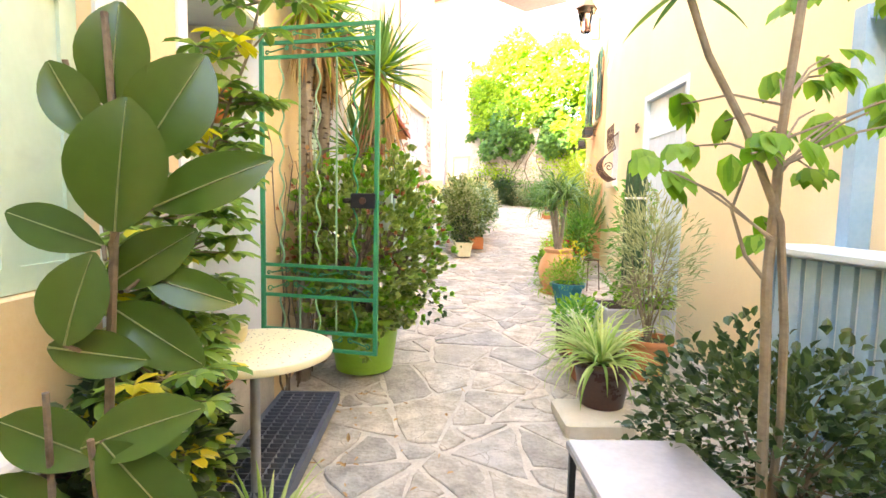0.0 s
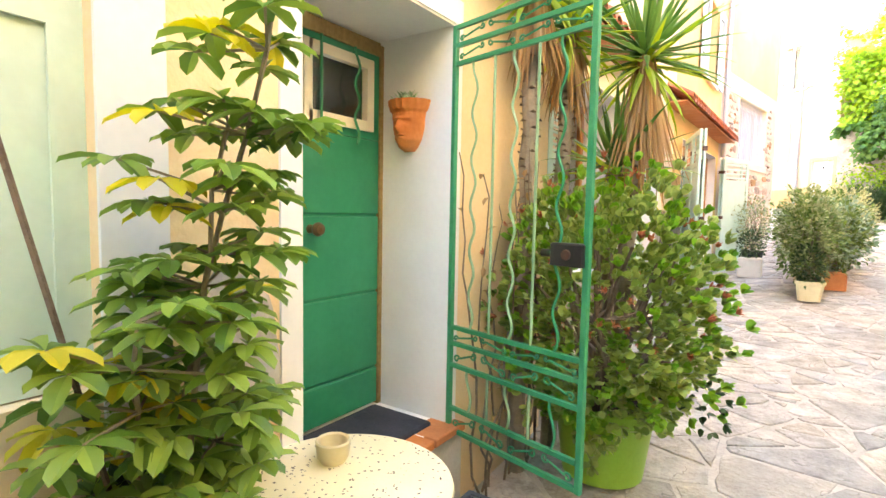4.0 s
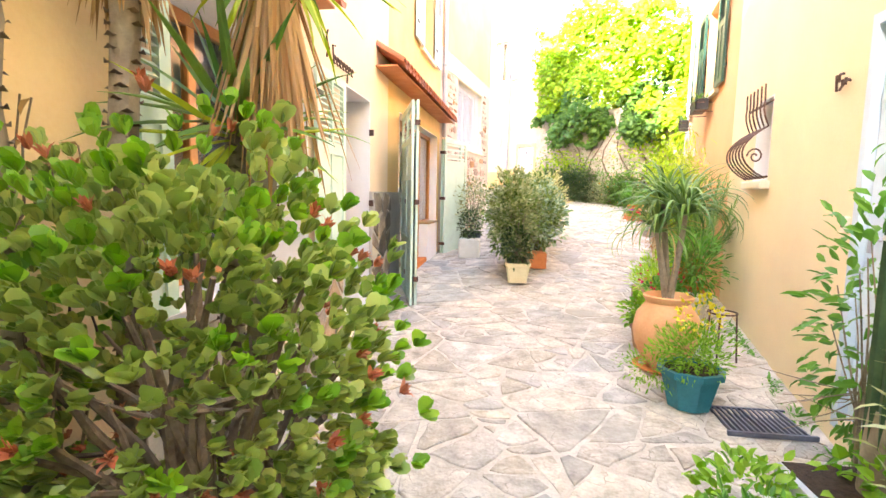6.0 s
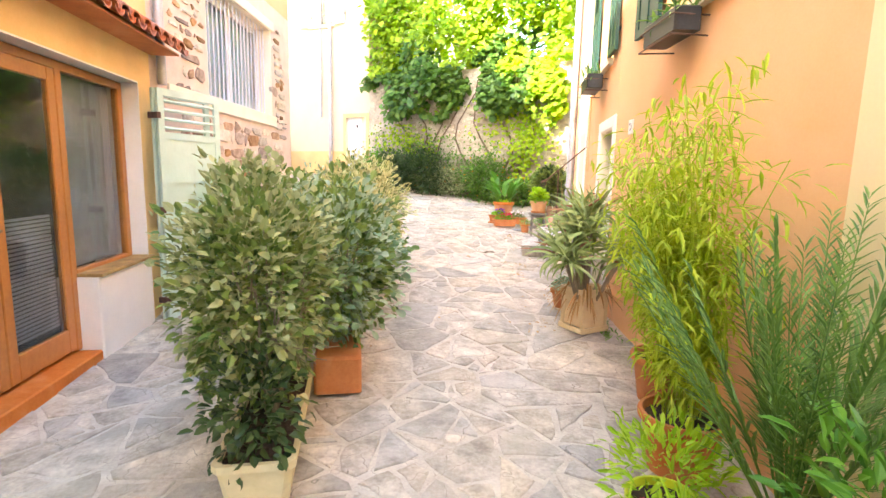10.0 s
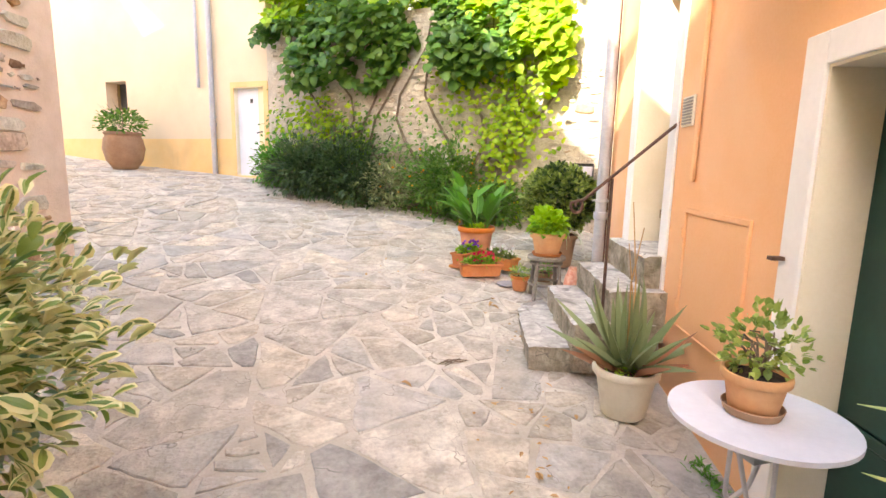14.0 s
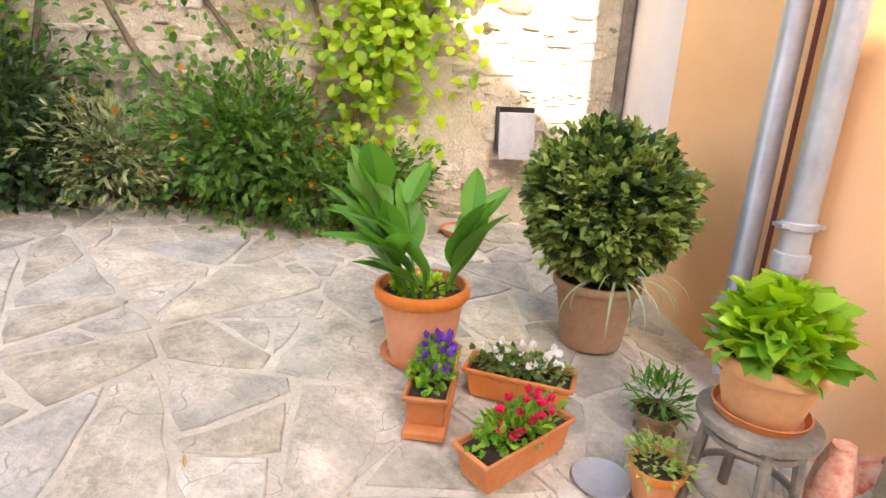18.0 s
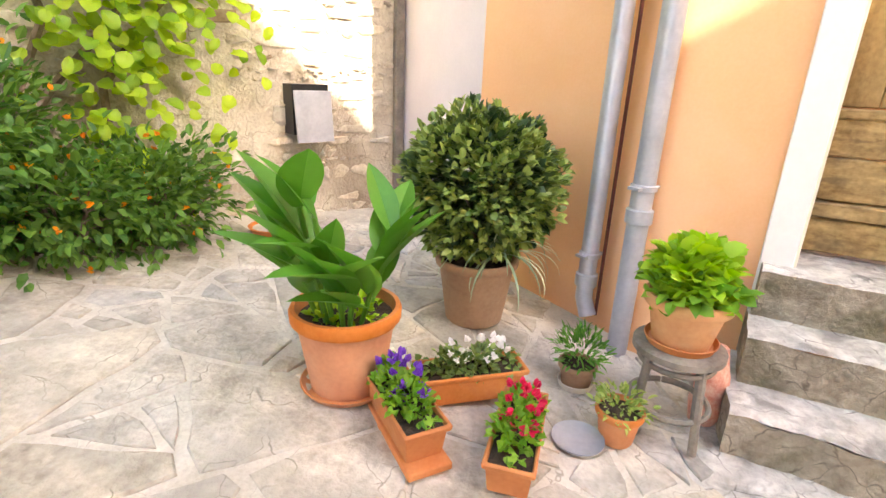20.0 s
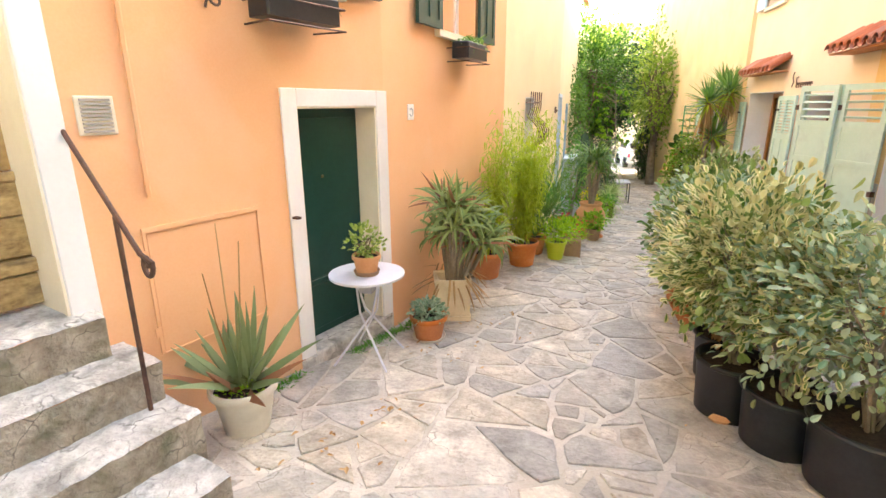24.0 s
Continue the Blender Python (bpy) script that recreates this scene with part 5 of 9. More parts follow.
pipe("drain_pipe", [tuple(MB2 @ Vector((1.64, 0.05, z))) for z in (3.59, 8.9)], 0.03, [], "thin grey pipe ending high on the pale house")
pipe("drain_pipe", [tuple(ML4 @ Vector((0.12, -0.06, z))) for z in (2.9, 8.4)], 0.045, [tuple(ML4 @ Vector((0.12, -0.06, 4.2)))], "brown-grey drain pipe between the houses")

# small wall fittings of the orange house
v = thing("wall_vent", (0, 0, 0), "square cream louvred wall vent", "vent")
part("frame", Geo().box(2.065, 0.0, 2.455, 2.235, 0.012, 2.635, MR4), "cream", v, smooth=False, bevel=0.004)
for k in range(9):
    part("slat", Geo().box(2.085, 0.012, 2.468 + k * 0.018, 2.215, 0.02, 2.478 + k * 0.018, MR4), "cement", v, smooth=False)
hp = thing("wall_hatch", (0, 0, 0), "orange painted hatch outlined on the wall", "hatch")
part("frame", Geo().box(1.31, 0.0, 1.945, 2.04, 0.016, 1.97, MR4).box(1.31, 0.0, 1.25, 1.325, 0.016, 1.945, MR4).box(2.025, 0.0, 1.25, 2.04, 0.016, 1.945, MR4).box(1.31, 0.0, 1.24, 2.04, 0.013, 1.25, MR4), "orange", hp, smooth=False)
part("cover", Geo().box(1.335, 0.0, 1.26, 2.015, 0.006, 1.935, MR4), "orange", hp, smooth=False)
for z in (1.36, 1.80):
    part("hinge", Geo().box(2.03, 0.016, z, 2.06, 0.026, z + 0.05, MR4), "orange", hp, smooth=False)
pl = thing("house_number", (0, 0, 0), "small white tile with a dark ring on the orange wall", "house number")
MP = MR3 @ T((2.70, 0.0, 2.46)) @ Matrix.Scale(0.8, 4)
part("tile", Geo().box(-0.07, 0.0, 0.0, 0.07, 0.014, 0.17, MP), "white", pl, smooth=False, bevel=0.004)
part("ring", Geo().tube([(MP @ Vector((0.035 * math.cos(a * 0.35 + 0.6), 0.016, 0.085 + 0.042 * math.sin(a * 0.35 + 0.6)))) for a in range(16)], 0.006, 5), "zinc", pl)
hk = thing("wall_hook", (0, 0, 0), "scrolled rusty iron bracket on the orange wall", "bracket")
part("scroll", Geo().tube([MR4 @ Vector((1.48 + 0.05 * math.cos(t * 0.5) * (1 - t / 30), 0.04, 3.10 + t * 0.006 + 0.05 * math.sin(t * 0.5) * (1 - t / 30))) for t in range(24)], 0.008, 5), "iron", hk)
part("arm", Geo().tube([MR4 @ Vector((1.36, 0.04, 3.22)), MR4 @ Vector((1.58, 0.04, 3.22))], 0.008, 5), "iron", hk)
cd = thing("wall_conduit", (0, 0, 0), "orange painted cable conduit down the wall", "conduit")
part("tube", Geo().tube([MR4 @ Vector((1.975, 0.018, 2.13)), MR4 @ Vector((1.985, 0.018, 7.0))], 0.014, 6), "orange", cd)

# window boxes on iron brackets
def window_box(m, u, z, w, label, sparse):
    e = thing("window_box", (0, 0, 0), label, "window box", "black window boxes")
    part("box", Geo().soft_box(u, 0.06, z, u + w, 0.24, z + 0.16, 0.012, m), "plastic_black", e, smooth=False)
    for k in range(2):
        part("bracket", Geo().tube([m @ Vector((u + 0.02, 0.0, z - 0.03 + k * 0.13)), m @ Vector((u - 0.02, 0.26, z - 0.03 + k * 0.13)), m @ Vector((u + w + 0.02, 0.26, z - 0.03 + k * 0.13)), m @ Vector((u + w - 0.02, 0.0, z - 0.03 + k * 0.13))], 0.006, 5), "iron", e)
    g = Geo()
    for k in range(sparse):
        p = m @ Vector((u + rnd.uniform(0.03, w - 0.03), 0.15 + rnd.uniform(-0.06, 0.08), z + 0.15))
        g.leaf(p, (rnd.uniform(-1, 1), rnd.uniform(-1, 1), rnd.uniform(-0.2, 1.6)), (0, 0, 1), rnd.uniform(0.08, 0.2), 0.03, 0.5)
    whole("window_box_plant", g, "lf_strap", "sparse trailing plant in the window box", "plant", "window box plants")


window_box(MR4, 0.70, 3.08, 0.58, "black plastic window box on iron brackets over the green door", 30)
window_box(MR3, 1.36, 3.04, 0.55, "black plastic window box below the green shutters", 60)

# barred window of the yellow house
c = thing("window_grille", (0, 0, 0), "bulging wrought-iron window grille with scrolls", "grille")
for k in range(6):
    u = 1.79 + k * 0.125
    pts = []
    for i in range(19):
        t = i / 18
        out = 0.05 + 0.20 * math.sin(min(1.0, t / 0.55) * math.pi) ** 0.8 if t < 0.55 else 0.05 + 0.05 * math.sin((t - 0.55) / 0.45 * math.pi) + 0.05 * max(0.0, t - 0.85) / 0.15
        pts.append(MR2 @ Vector((u, out, 1.92 + t * 0.86)))
    part("bar", Geo().tube(pts, 0.0085, 6), "iron", c)
part("rail", Geo().tube([MR2 @ Vector((1.72, 0.05, 2.62)), MR2 @ Vector((2.49, 0.05, 2.62))], 0.012, 6), "iron", c)
part("rail", Geo().tube([MR2 @ Vector((1.72, 0.05, 1.93)), MR2 @ Vector((2.49, 0.05, 1.93))], 0.012, 6), "iron", c)
part("scroll", Geo().tube([MR2 @ Vector((1.79, 0.14 + 0.07 * (1 - t / 20) * math.cos(t * 0.55), 2.12 + 0.08 * (1 - t / 20) * math.sin(t * 0.55))) for t in range(18)], 0.008, 5), "iron", c)
whole("window_sill", Geo().box(1.79, -0.1, 1.82, 2.45, 0.09, 1.90, MR2), "cream", "pale stone window sill under the grille", "sill", smooth=False, bevel=0.01)
# only a dark sheet: the shade inside the small window
whole("small_window", Geo().box(1.87, -0.42, 1.9, 2.37, -0.40, 2.7, MR2), "window_backing", "small window behind the grille, its dim room a dark sheet", "window", smooth=False)
b = thing("doorbell", (0, 0, 0), "small white doorbell box on the yellow wall", "doorbell")
part("box", Geo().soft_box(0.10, 0.0, 1.52, 0.17, 0.03, 1.62, 0.006, MR2), "cream", b, smooth=False)
part("button", Geo().box(0.12, 0.03, 1.55, 0.15, 0.035, 1.58, MR2), "brass", b, smooth=False)

# blue door leaf and blue-framed opening
e = tagged(new("door_7"), "pale blue plank door in the yellow wall", "door", kind="structure")
for k in range(7):
    u0 = 14.46 + k * 0.14
    part("plank", Geo().box(u0, -0.08, 0.37, u0 + 0.136, -0.04, 2.73, MR1), "paleblue", e, smooth=False, bevel=0.004)
part("door_frame", Geo().box(14.40, -0.12, 0.3, 14.455, 0.012, 2.80, MR1).box(15.445, -0.12, 0.3, 15.50, 0.012, 2.80, MR1).box(14.455, -0.12, 2.735, 15.445, 0.012, 2.80, MR1), "paleblue", e, smooth=False)
for z in (0.6, 2.3):
    part("strap", Geo().box(14.5, -0.04, z, 15.42, -0.03, z + 0.05, MR1), "paleblue", e, smooth=False)
part("padlock", Geo().tube([MR1 @ Vector((15.30, -0.03, 1.50)), MR1 @ Vector((15.30, 0.02, 1.50)), MR1 @ Vector((15.30, 0.02, 1.42))], 0.016, 8), "zinc", e)
e = tagged(new("door_8"), "blue-framed doorway with a yellow panel", "door", kind="structure")
part("door_frame", Geo().box(11.3, -0.2, 0.3, 11.38, 0.015, 2.62, MR1).box(12.27, -0.2, 0.3, 12.36, 0.03, 2.62, MR1).box(11.38, -0.2, 2.54, 12.27, 0.015, 2.62, MR1), "blue", e, smooth=False)
part("leaf", Geo().box(11.38, -0.15, 0.36, 12.27, -0.1, 2.54, MR1), "yellow2", e, smooth=False)
bx = thing("slatted_box", (0, 0, 0), "pale blue slatted wooden cupboard against the wall", "cupboard")
part("top", Geo().soft_box(11.35, 0.02, 1.23, 12.55, 0.42, 1.27, 0.01, MR1), "paleblue", bx, smooth=False)
part("body", Geo().box(11.42, 0.03, 0.0, 12.48, 0.36, 1.228, MR1), "paleblue", bx, smooth=False)
for k in range(9):
    part("slat", Geo().box(11.40 + k * 0.12, 0.36, 0.25, 11.48 + k * 0.12, 0.385, 1.21, MR1), "blue", bx, smooth=False)

# iron lettering, house number, lantern
def squiggle(name, m, label, strokes, category):
    e = thing(name, (0, 0, 0), label, category)
    for s in strokes:
        part("stroke", Geo().tube([m @ Vector(p) for p in s], 0.009, 5), "iron", e)
    return e


strokes = [[(0.05 + 0.03 * math.cos(t * 0.6), -0.03, 0.10 + 0.016 * t - 0.02 * math.sin(t * 0.6)) for t in range(-5, 9)]]
strokes += [[(0.22 + k * 0.085 + 0.03 * math.cos(t * 0.7), -0.03, 0.05 + 0.035 * math.sin(t * 0.7)) for t in range(8)] for k in range(7)]
strokes += [[(0.20, -0.03, 0.02), (0.17, -0.03, 0.16), (0.24, -0.03, 0.17)], [(0.58, -0.03, 0.0), (0.57, -0.03, -0.08)]]
squiggle("iron_lettering", ML2 @ T((2.42, 0.0, 2.82)), "rusty wrought-iron house name in script on the wall", strokes, "lettering")
NM = MR2 @ T((0.30, 0.03, 2.44)) @ Matrix.Scale(0.65, 4)
squiggle("number_sign", NM, "rusty iron house number on the yellow wall", [[(0.22, 0, 0.16), (0.19, 0, 0.12)], [(0.22, 0, 0.16), (0.20, 0, 0.0)], [(0.06, 0, 0.15), (0.15, 0, 0.16), (0.15, 0, 0.09), (0.08, 0, 0.09), (0.07, 0, 0.03), (0.13, 0, 0.0)], [(0.04, 0, 0.06), (-0.06, 0, 0.07), (-0.10, 0, 0.05)], [(0.0, 0, 0.10), (0.0, 0, 0.03)]], "house number")
ln = thing("street_lantern", (2.62, 9.55, 4.55), "old street lantern on a wall bracket", "lantern")
part("cage", Geo().lathe([(0.06, 0), (0.10, 0.02), (0.16, 0.40), (0.17, 0.42)], seg=6), "glass", ln)
part("cap", Geo().lathe([(0.20, 0.42), (0.10, 0.55), (0.03, 0.60), (0.02, 0.68), (0.0, 0.69)], seg=6), "iron", ln)
part("bracket", Geo().tube([(0.0, 0.0, 0.0), (0.05, 0.0, -0.10), (0.26, 0.05, -0.08), (0.26, 0.05, 0.3)], 0.014), "iron", ln)
for dx, dy in ((1, 0), (-1, 0), (0, 1), (0, -1)):
    part("edge", Geo().tube([(0.06 * dx, 0.06 * dy, 0), (0.165 * dx, 0.165 * dy, 0.41)], 0.008), "iron", ln)

# ribbed cover at the foot of the wall
rd = thing("ribbed_panel", (0, 0, 0), "white ribbed metal panel leaning on the house base", "panel")
MRD = T((-1.09, 5.40, 0.17)) @ Rz(90) @ Matrix.Rotation(radians(-8), 4, "X")
part("panel", Geo().box(0.0, -0.012, 0.0, 1.28, 0.0, 0.56, MRD), "creampot", rd, smooth=False)
for k in range(25):
    part("rib", Geo().box(0.02 + k * 0.05, -0.022, 0.02, 0.045 + k * 0.05, -0.012, 0.54, MRD), "creampot", rd, smooth=False)
# flap box on the rubble wall
bx = thing("wall_box", (0, 0, 0), "grey metal flap box on the rubble wall", "box")
mbx = MB1 @ T((0.93, 0.0, 1.90))
part("box", Geo().box(-0.14, 0.0, 0.02, 0.14, 0.15, 0.37, mbx), "black", bx, smooth=False)
part("lid", Geo().soft_box(-0.145, 0.0, 0.0, 0.145, 0.018, 0.36, 0.006, mbx @ T((0, 0.205, -0.03)) @ Matrix.Rotation(radians(6), 4, "X")), "zinc", bx, "weathered pale metal lid", smooth=False)
# drain grate in the paving
dg = thing("drain_grate", (0, 0, 0), "steel drain grate set in the paving", "grate")
zz = gz(2.15, 6.65)
for k in range(14):
    part("bar", Geo().box(1.90 + k * 0.036, 6.48, zz + 0.005, 1.912 + k * 0.036, 6.86, zz + 0.03), "steel", dg, smooth=False)
for y in (6.46, 6.86):
    part("frame_bar", Geo().box(1.87, y, zz, 2.42, y + 0.02, zz + 0.032), "steel", dg, smooth=False)


# ---- pots and plants ----
def pot(parent, r, h, material, label="", taper=0.72, rim=0.14, soil=True, saucer=None, loc=(0, 0, 0), name="pot"):
    """A tapered pot with a thick rolled rim, soil and maybe a saucer, in its thing's frame."""
    x, y, z = loc
    rb, rh = r * taper, h * rim
    g = Geo().lathe([(0.0, 0.0), (rb * 0.9, 0.0), (rb, 0.012), (r * 0.965 - (r - rb) * rim, h - rh), (r * 1.0, h - rh), (r * 1.03, h - rh * 0.85), (r * 1.04, h - 0.012), (r * 1.01, h), (r * 0.93, h), (r * 0.91, h - 0.015), (r * 0.88, h * 0.86), (0.0, h * 0.86)], (x, y, z), 32)
    ob = part(name, g, material, parent, label)
    if soil:
        n = 20
        s = Geo()
        s.lathe([(r * 0.885, h * 0.87), (r * 0.6, h * 0.895), (r * 0.3, h * 0.90), (0.001, h * 0.91)], (x, y, z), n)
        part("soil", s, "soil", parent, "dark potting soil")
    if saucer:
        part("saucer", Geo().lathe([(0.0, -0.0), (rb * 1.15, 0.0), (rb * 1.30, 0.03), (rb * 1.26, 0.032), (rb * 1.12, 0.012), (0.0, 0.012)], (x, y, z - 0.001), 28), saucer, parent)
    return ob


def ball(r):
    while True:
        p = Vector((r.uniform(-1, 1), r.uniform(-1, 1), r.uniform(-1, 1)))
        if 0.05 < p.length < 1:
            return p


def crown(n, c, rad, length, width, seed, up=0.4, inner=0.55, lumps=0.35, bend=0.3, fold=0.2, freq=2.2, clump=1, flat=0.0, tip=0.0, core=0.0, gaps=-0.28):
    """Leaves over an uneven, lumpy mass round c: denser towards its skin, with hollows."""
    r = random.Random(seed)
    c, g = Vector(c), Geo()
    while len(g.f) < n * 6:
        d = ball(r).normalized()
        lump = 1 + lumps * noise.noise(d * freq + Vector((seed * 1.7, 0, 0)))
        t = (inner + (1 - inner) * r.random() ** 0.6) * lump
        if noise.noise(d * freq * 2.1 + Vector((0, seed * 2.3, t * 2))) < gaps:
            continue
        p = c + Vector((d.x * rad[0], d.y * rad[1], d.z * rad[2])) * t
        for k in range(clump):
            out = (d + ball(r) * 0.8 + Vector((0, 0, up))).normalized()
            g.leaf(p, out, ball(r) * (1 - flat) + Vector((0, 0, 1)), length * r.uniform(0.6, 1.25), width * r.uniform(0.7, 1.2), bend * r.uniform(0.2, 1.6) * (1 - core), fold, tip)
    return g


def branches(c, base, rad, n, seed, r0=0.012, spread=0.75, wig=0.06):
    """Stems that rise from base and fork into the crown round c."""
    r = random.Random(seed)
    g = Geo()
    base, c = Vector(base), Vector(c)
    for k in range(n):
        d = ball(r).normalized()
        d.z = abs(d.z) * 0.9 - 0.15
        end = c + Vector((d.x * rad[0], d.y * rad[1], d.z * rad[2])) * spread
        s = base + Vector((r.uniform(-1, 1), r.uniform(-1, 1), 0)) * r0 * 2.5
        mid = s.lerp(end, 0.5) + Vector((r.uniform(-wig, wig), r.uniform(-wig, wig), wig * 0.8))
        pts = [s, s.lerp(mid, 0.5) + ball(r) * wig * 0.3, mid, mid.lerp(end, 0.5) + ball(r) * wig * 0.4, end]
        g.tube(pts, r0, 6, r0 * 0.35)
        for q in range(2):
            e2 = mid + (end - mid).length * (ball(r).normalized() + d) * 0.45
            g.tube([mid, mid.lerp(e2, 0.5) + ball(r) * 0.02, e2], r0 * 0.5, 5, r0 * 0.2)
    return g


def rosette(n, c, length, width, seed, el=(0.1, 1.4), droop=(0.4, 1.4), keel=0.2, thick=0.0, seg=7, ring=0.02, lean=None):
    """Blades that spring from one point all round."""
    r = random.Random(seed)
    g = Geo()
    for k in range(n):
        a = k * 2.399 + r.uniform(-0.3, 0.3)
        t = k / max(1, n - 1)
        e = el[0] + (el[1] - el[0]) * t + r.uniform(-0.12, 0.12)
        dr = droop[0] + (droop[1] - droop[0]) * (1 - t) + r.uniform(-0.2, 0.2)
        g.strap(Vector(c) + Vector((math.cos(a), math.sin(a), 0)) * ring, a, e, length * r.uniform(0.75, 1.15), width * r.uniform(0.8, 1.15), dr, seg, keel, thick)
    return g


def at(x, y):
    return (x, y, gz(x, y) + 0.012)


# jade plant in a lime pot
e = thing("potted_jade_plant", at(-0.56, 4.62), "big bushy jade plant with red blossom in lime green pot", "potted plant")
pot(e, 0.31, 0.47, "lime", "bright lime green plastic pot", 0.76, 0.16)
JC, JR = (0.04, -0.19, 1.04), (0.60, 0.55, 0.70)
part("stem", branches((0.06, -0.12, 1.02), (0, 0, 0.4), (0.58, 0.52, 0.66), 26, 31, 0.024, 0.85), "bark", e, "thick brown branching stems")
part("foliage", crown(13000, JC, JR, 0.054, 0.041, 32, 0.7, 0.60, 0.42, 0.12, 0.10, 3.0, 7, tip=1.0, gaps=-0.24), "lf_jade", e, "fleshy green leaves")
part("young_foliage", crown(3600, (0.04, -0.19, 1.07), (0.61, 0.56, 0.71), 0.052, 0.040, 35, 0.8, 0.82, 0.42, 0.12, 0.10, 3.0, 7, tip=1.0, gaps=-0.24), "lf_fresh", e, "bright young leaves")
part("blossom", crown(1500, (0.0, -0.19, 1.16), (0.62, 0.54, 0.66), 0.040, 0.014, 33, 0.9, 0.93, 0.40, 0.3, 0.1, 2.6, 16), "lf_red", e, "faded red flower heads")
part("low_foliage", crown(90, (0.52, -0.15, 0.60), (0.16, 0.2, 0.16), 0.05, 0.03, 34, 0.1, 0.3, 0.3, 0.2, 0.1, 2, 3), "lf_dark", e, "dark hanging leaves")

# yuccas along the wall
def yucca(x, y, h, seed, crowns, lean=(0, 0), skirt=0.0, label="tall yucca with a ringed trunk and sword leaves"):
    e = thing("yucca", at(x, y), label, "yucca", "yuccas by the wall")
    r = random.Random(seed)
    n = 14
    pts = [Vector((lean[0] * (k / n) ** 1.3 + r.uniform(-0.012, 0.012), lean[1] * (k / n) ** 1.3 + r.uniform(-0.012, 0.012), h * k / n)) for k in range(n + 1)]
    part("trunk", Geo().tube(pts, 0.055, 9, 0.045), "barkgrey", e, "grey ringed trunk")
    ring = Geo()
    for k in range(46):
        t = 0.3 + 0.7 * k / 46
        i = min(n - 1, int(t * n))
        p = pts[i].lerp(pts[i + 1], t * n - i)
        a = r.uniform(0, 6.28)
        for q in range(3):
            ring.strap(p + Vector((math.cos(a + q * 2.1), math.sin(a + q * 2.1), 0)) * 0.045, a + q * 2.1, 0.9, 0.022, 0.05, 0.5, 2)
    part("leaf_scar", ring, "bark", e, "old leaf scars")
    top = pts[-1]
    part("foliage", rosette(crowns, top, 0.52, 0.045, seed, (-0.3, 1.5), (0.15, 0.7), 0.25, 0, 6), "lf_strap", e, "stiff green sword leaves")
    part("yellow_foliage", rosette(int(crowns * 0.4), top + Vector((0, 0, -0.05)), 0.5, 0.045, seed + 1, (-0.9, 0.6), (0.2, 0.9), 0.25, 0, 6), "lf_bamboo", e, "yellowing lower leaves")
    if skirt:
        g = Geo()
        for k in range(90):
            a = r.uniform(0, 6.28)
            g.strap(top + Vector((math.cos(a) * 0.06, math.sin(a) * 0.06, -r.uniform(0, 0.25))), a, r.uniform(-1.5, -1.22), skirt * r.uniform(0.55, 1.0), 0.03, r.uniform(-0.1, 0.25), 5)
        part("dead_skirt", g, "lf_dry", e, "hanging dead brown leaves")
    return e


yucca(-0.62, 5.0, 2.55, 41, 70, (0.12, 0.02), 0.85)
yucca(-0.95, 4.75, 2.75, 43, 60, (0.02, 0.05), 0.5)
yucca(-1.00, 4.35, 2.9, 45, 60, (0.05, -0.05), 0.5)
yucca(-0.80, 5.15, 1.85, 47, 46, (0.12, -0.1), 0.0)
e = thing("climber", at(-1.02, 4.1), "thin leafless climber with a few orange leaves on the yellow wall", "climber")
r6 = random.Random(61)
g = Geo()
gl = Geo()
for k in range(14):
    p = Vector((r6.uniform(-0.05, 0.05), r6.uniform(-0.2, 0.5), 0))
    pts = [p.copy()]
    for q in range(12):
        p = p + Vector((r6.uniform(-0.03, 0.035), r6.uniform(-0.09, 0.09), r6.uniform(0.10, 0.2)))
        pts.append(p.copy())
        if r6.random() < 0.5:
            gl.leaf(p, ball(r6), (0, 0, 1), 0.06, 0.03, 0.3)
    g.tube(pts, 0.008, 5, 0.003)
part("stem", g, "bark", e)
part("foliage", gl, "lf_dry", e)

# round terrazzo table with a cup
e = thing("round_table", at(-0.785, 2.66), "round cream terrazzo table on a grey pedestal", "table")
part("tabletop", Geo().lathe([(0.0, 0.795), (0.318, 0.795), (0.340, 0.805), (0.345, 0.82), (0.340, 0.835), (0.328, 0.84), (0.0, 0.84)], seg=56), "tabletop", e, "cream terrazzo top with dark flecks")
part("leg", Geo().tube([(0.02, -0.06, 0.0), (0.0, 0.0, 0.795)], 0.022, 10), "zinc", e, "grey steel leg")
part("foot", Geo().lathe([(0.0, 0.0), (0.16, 0.0), (0.15, 0.02), (0.03, 0.04), (0.0, 0.04)], seg=24), "creampot", e)
g = Geo()
r7 = random.Random(71)
for k in range(320):
    a, rr = r7.uniform(0, 6.28), 0.325 * math.sqrt(r7.random())
    s = r7.uniform(0.003, 0.0075)
    b = r7.uniform(0, 6.28)
    g.add([(rr * math.cos(a) + s * math.cos(b + q * 1.57) * (1 if q % 2 else 0.6), rr * math.sin(a) + s * math.sin(b + q * 1.57) * (1 if q % 2 else 0.6), 0.8412) for q in range(4)], [(0, 1, 2, 3)])
part("fleck", g, "fleck", e, "dark stone flecks", kind="stuff")
c = thing("cup", (-0.90, 2.73, gz(-0.785, 2.66) + 0.853), "small cream pottery cup on the round table", "cup")
part("bowl", Geo().lathe([(0.0, 0.0), (0.04, 0.0), (0.052, 0.02), (0.058, 0.07), (0.054, 0.075), (0.048, 0.07), (0.04, 0.02), (0.0, 0.015)], seg=24), "butter", c)

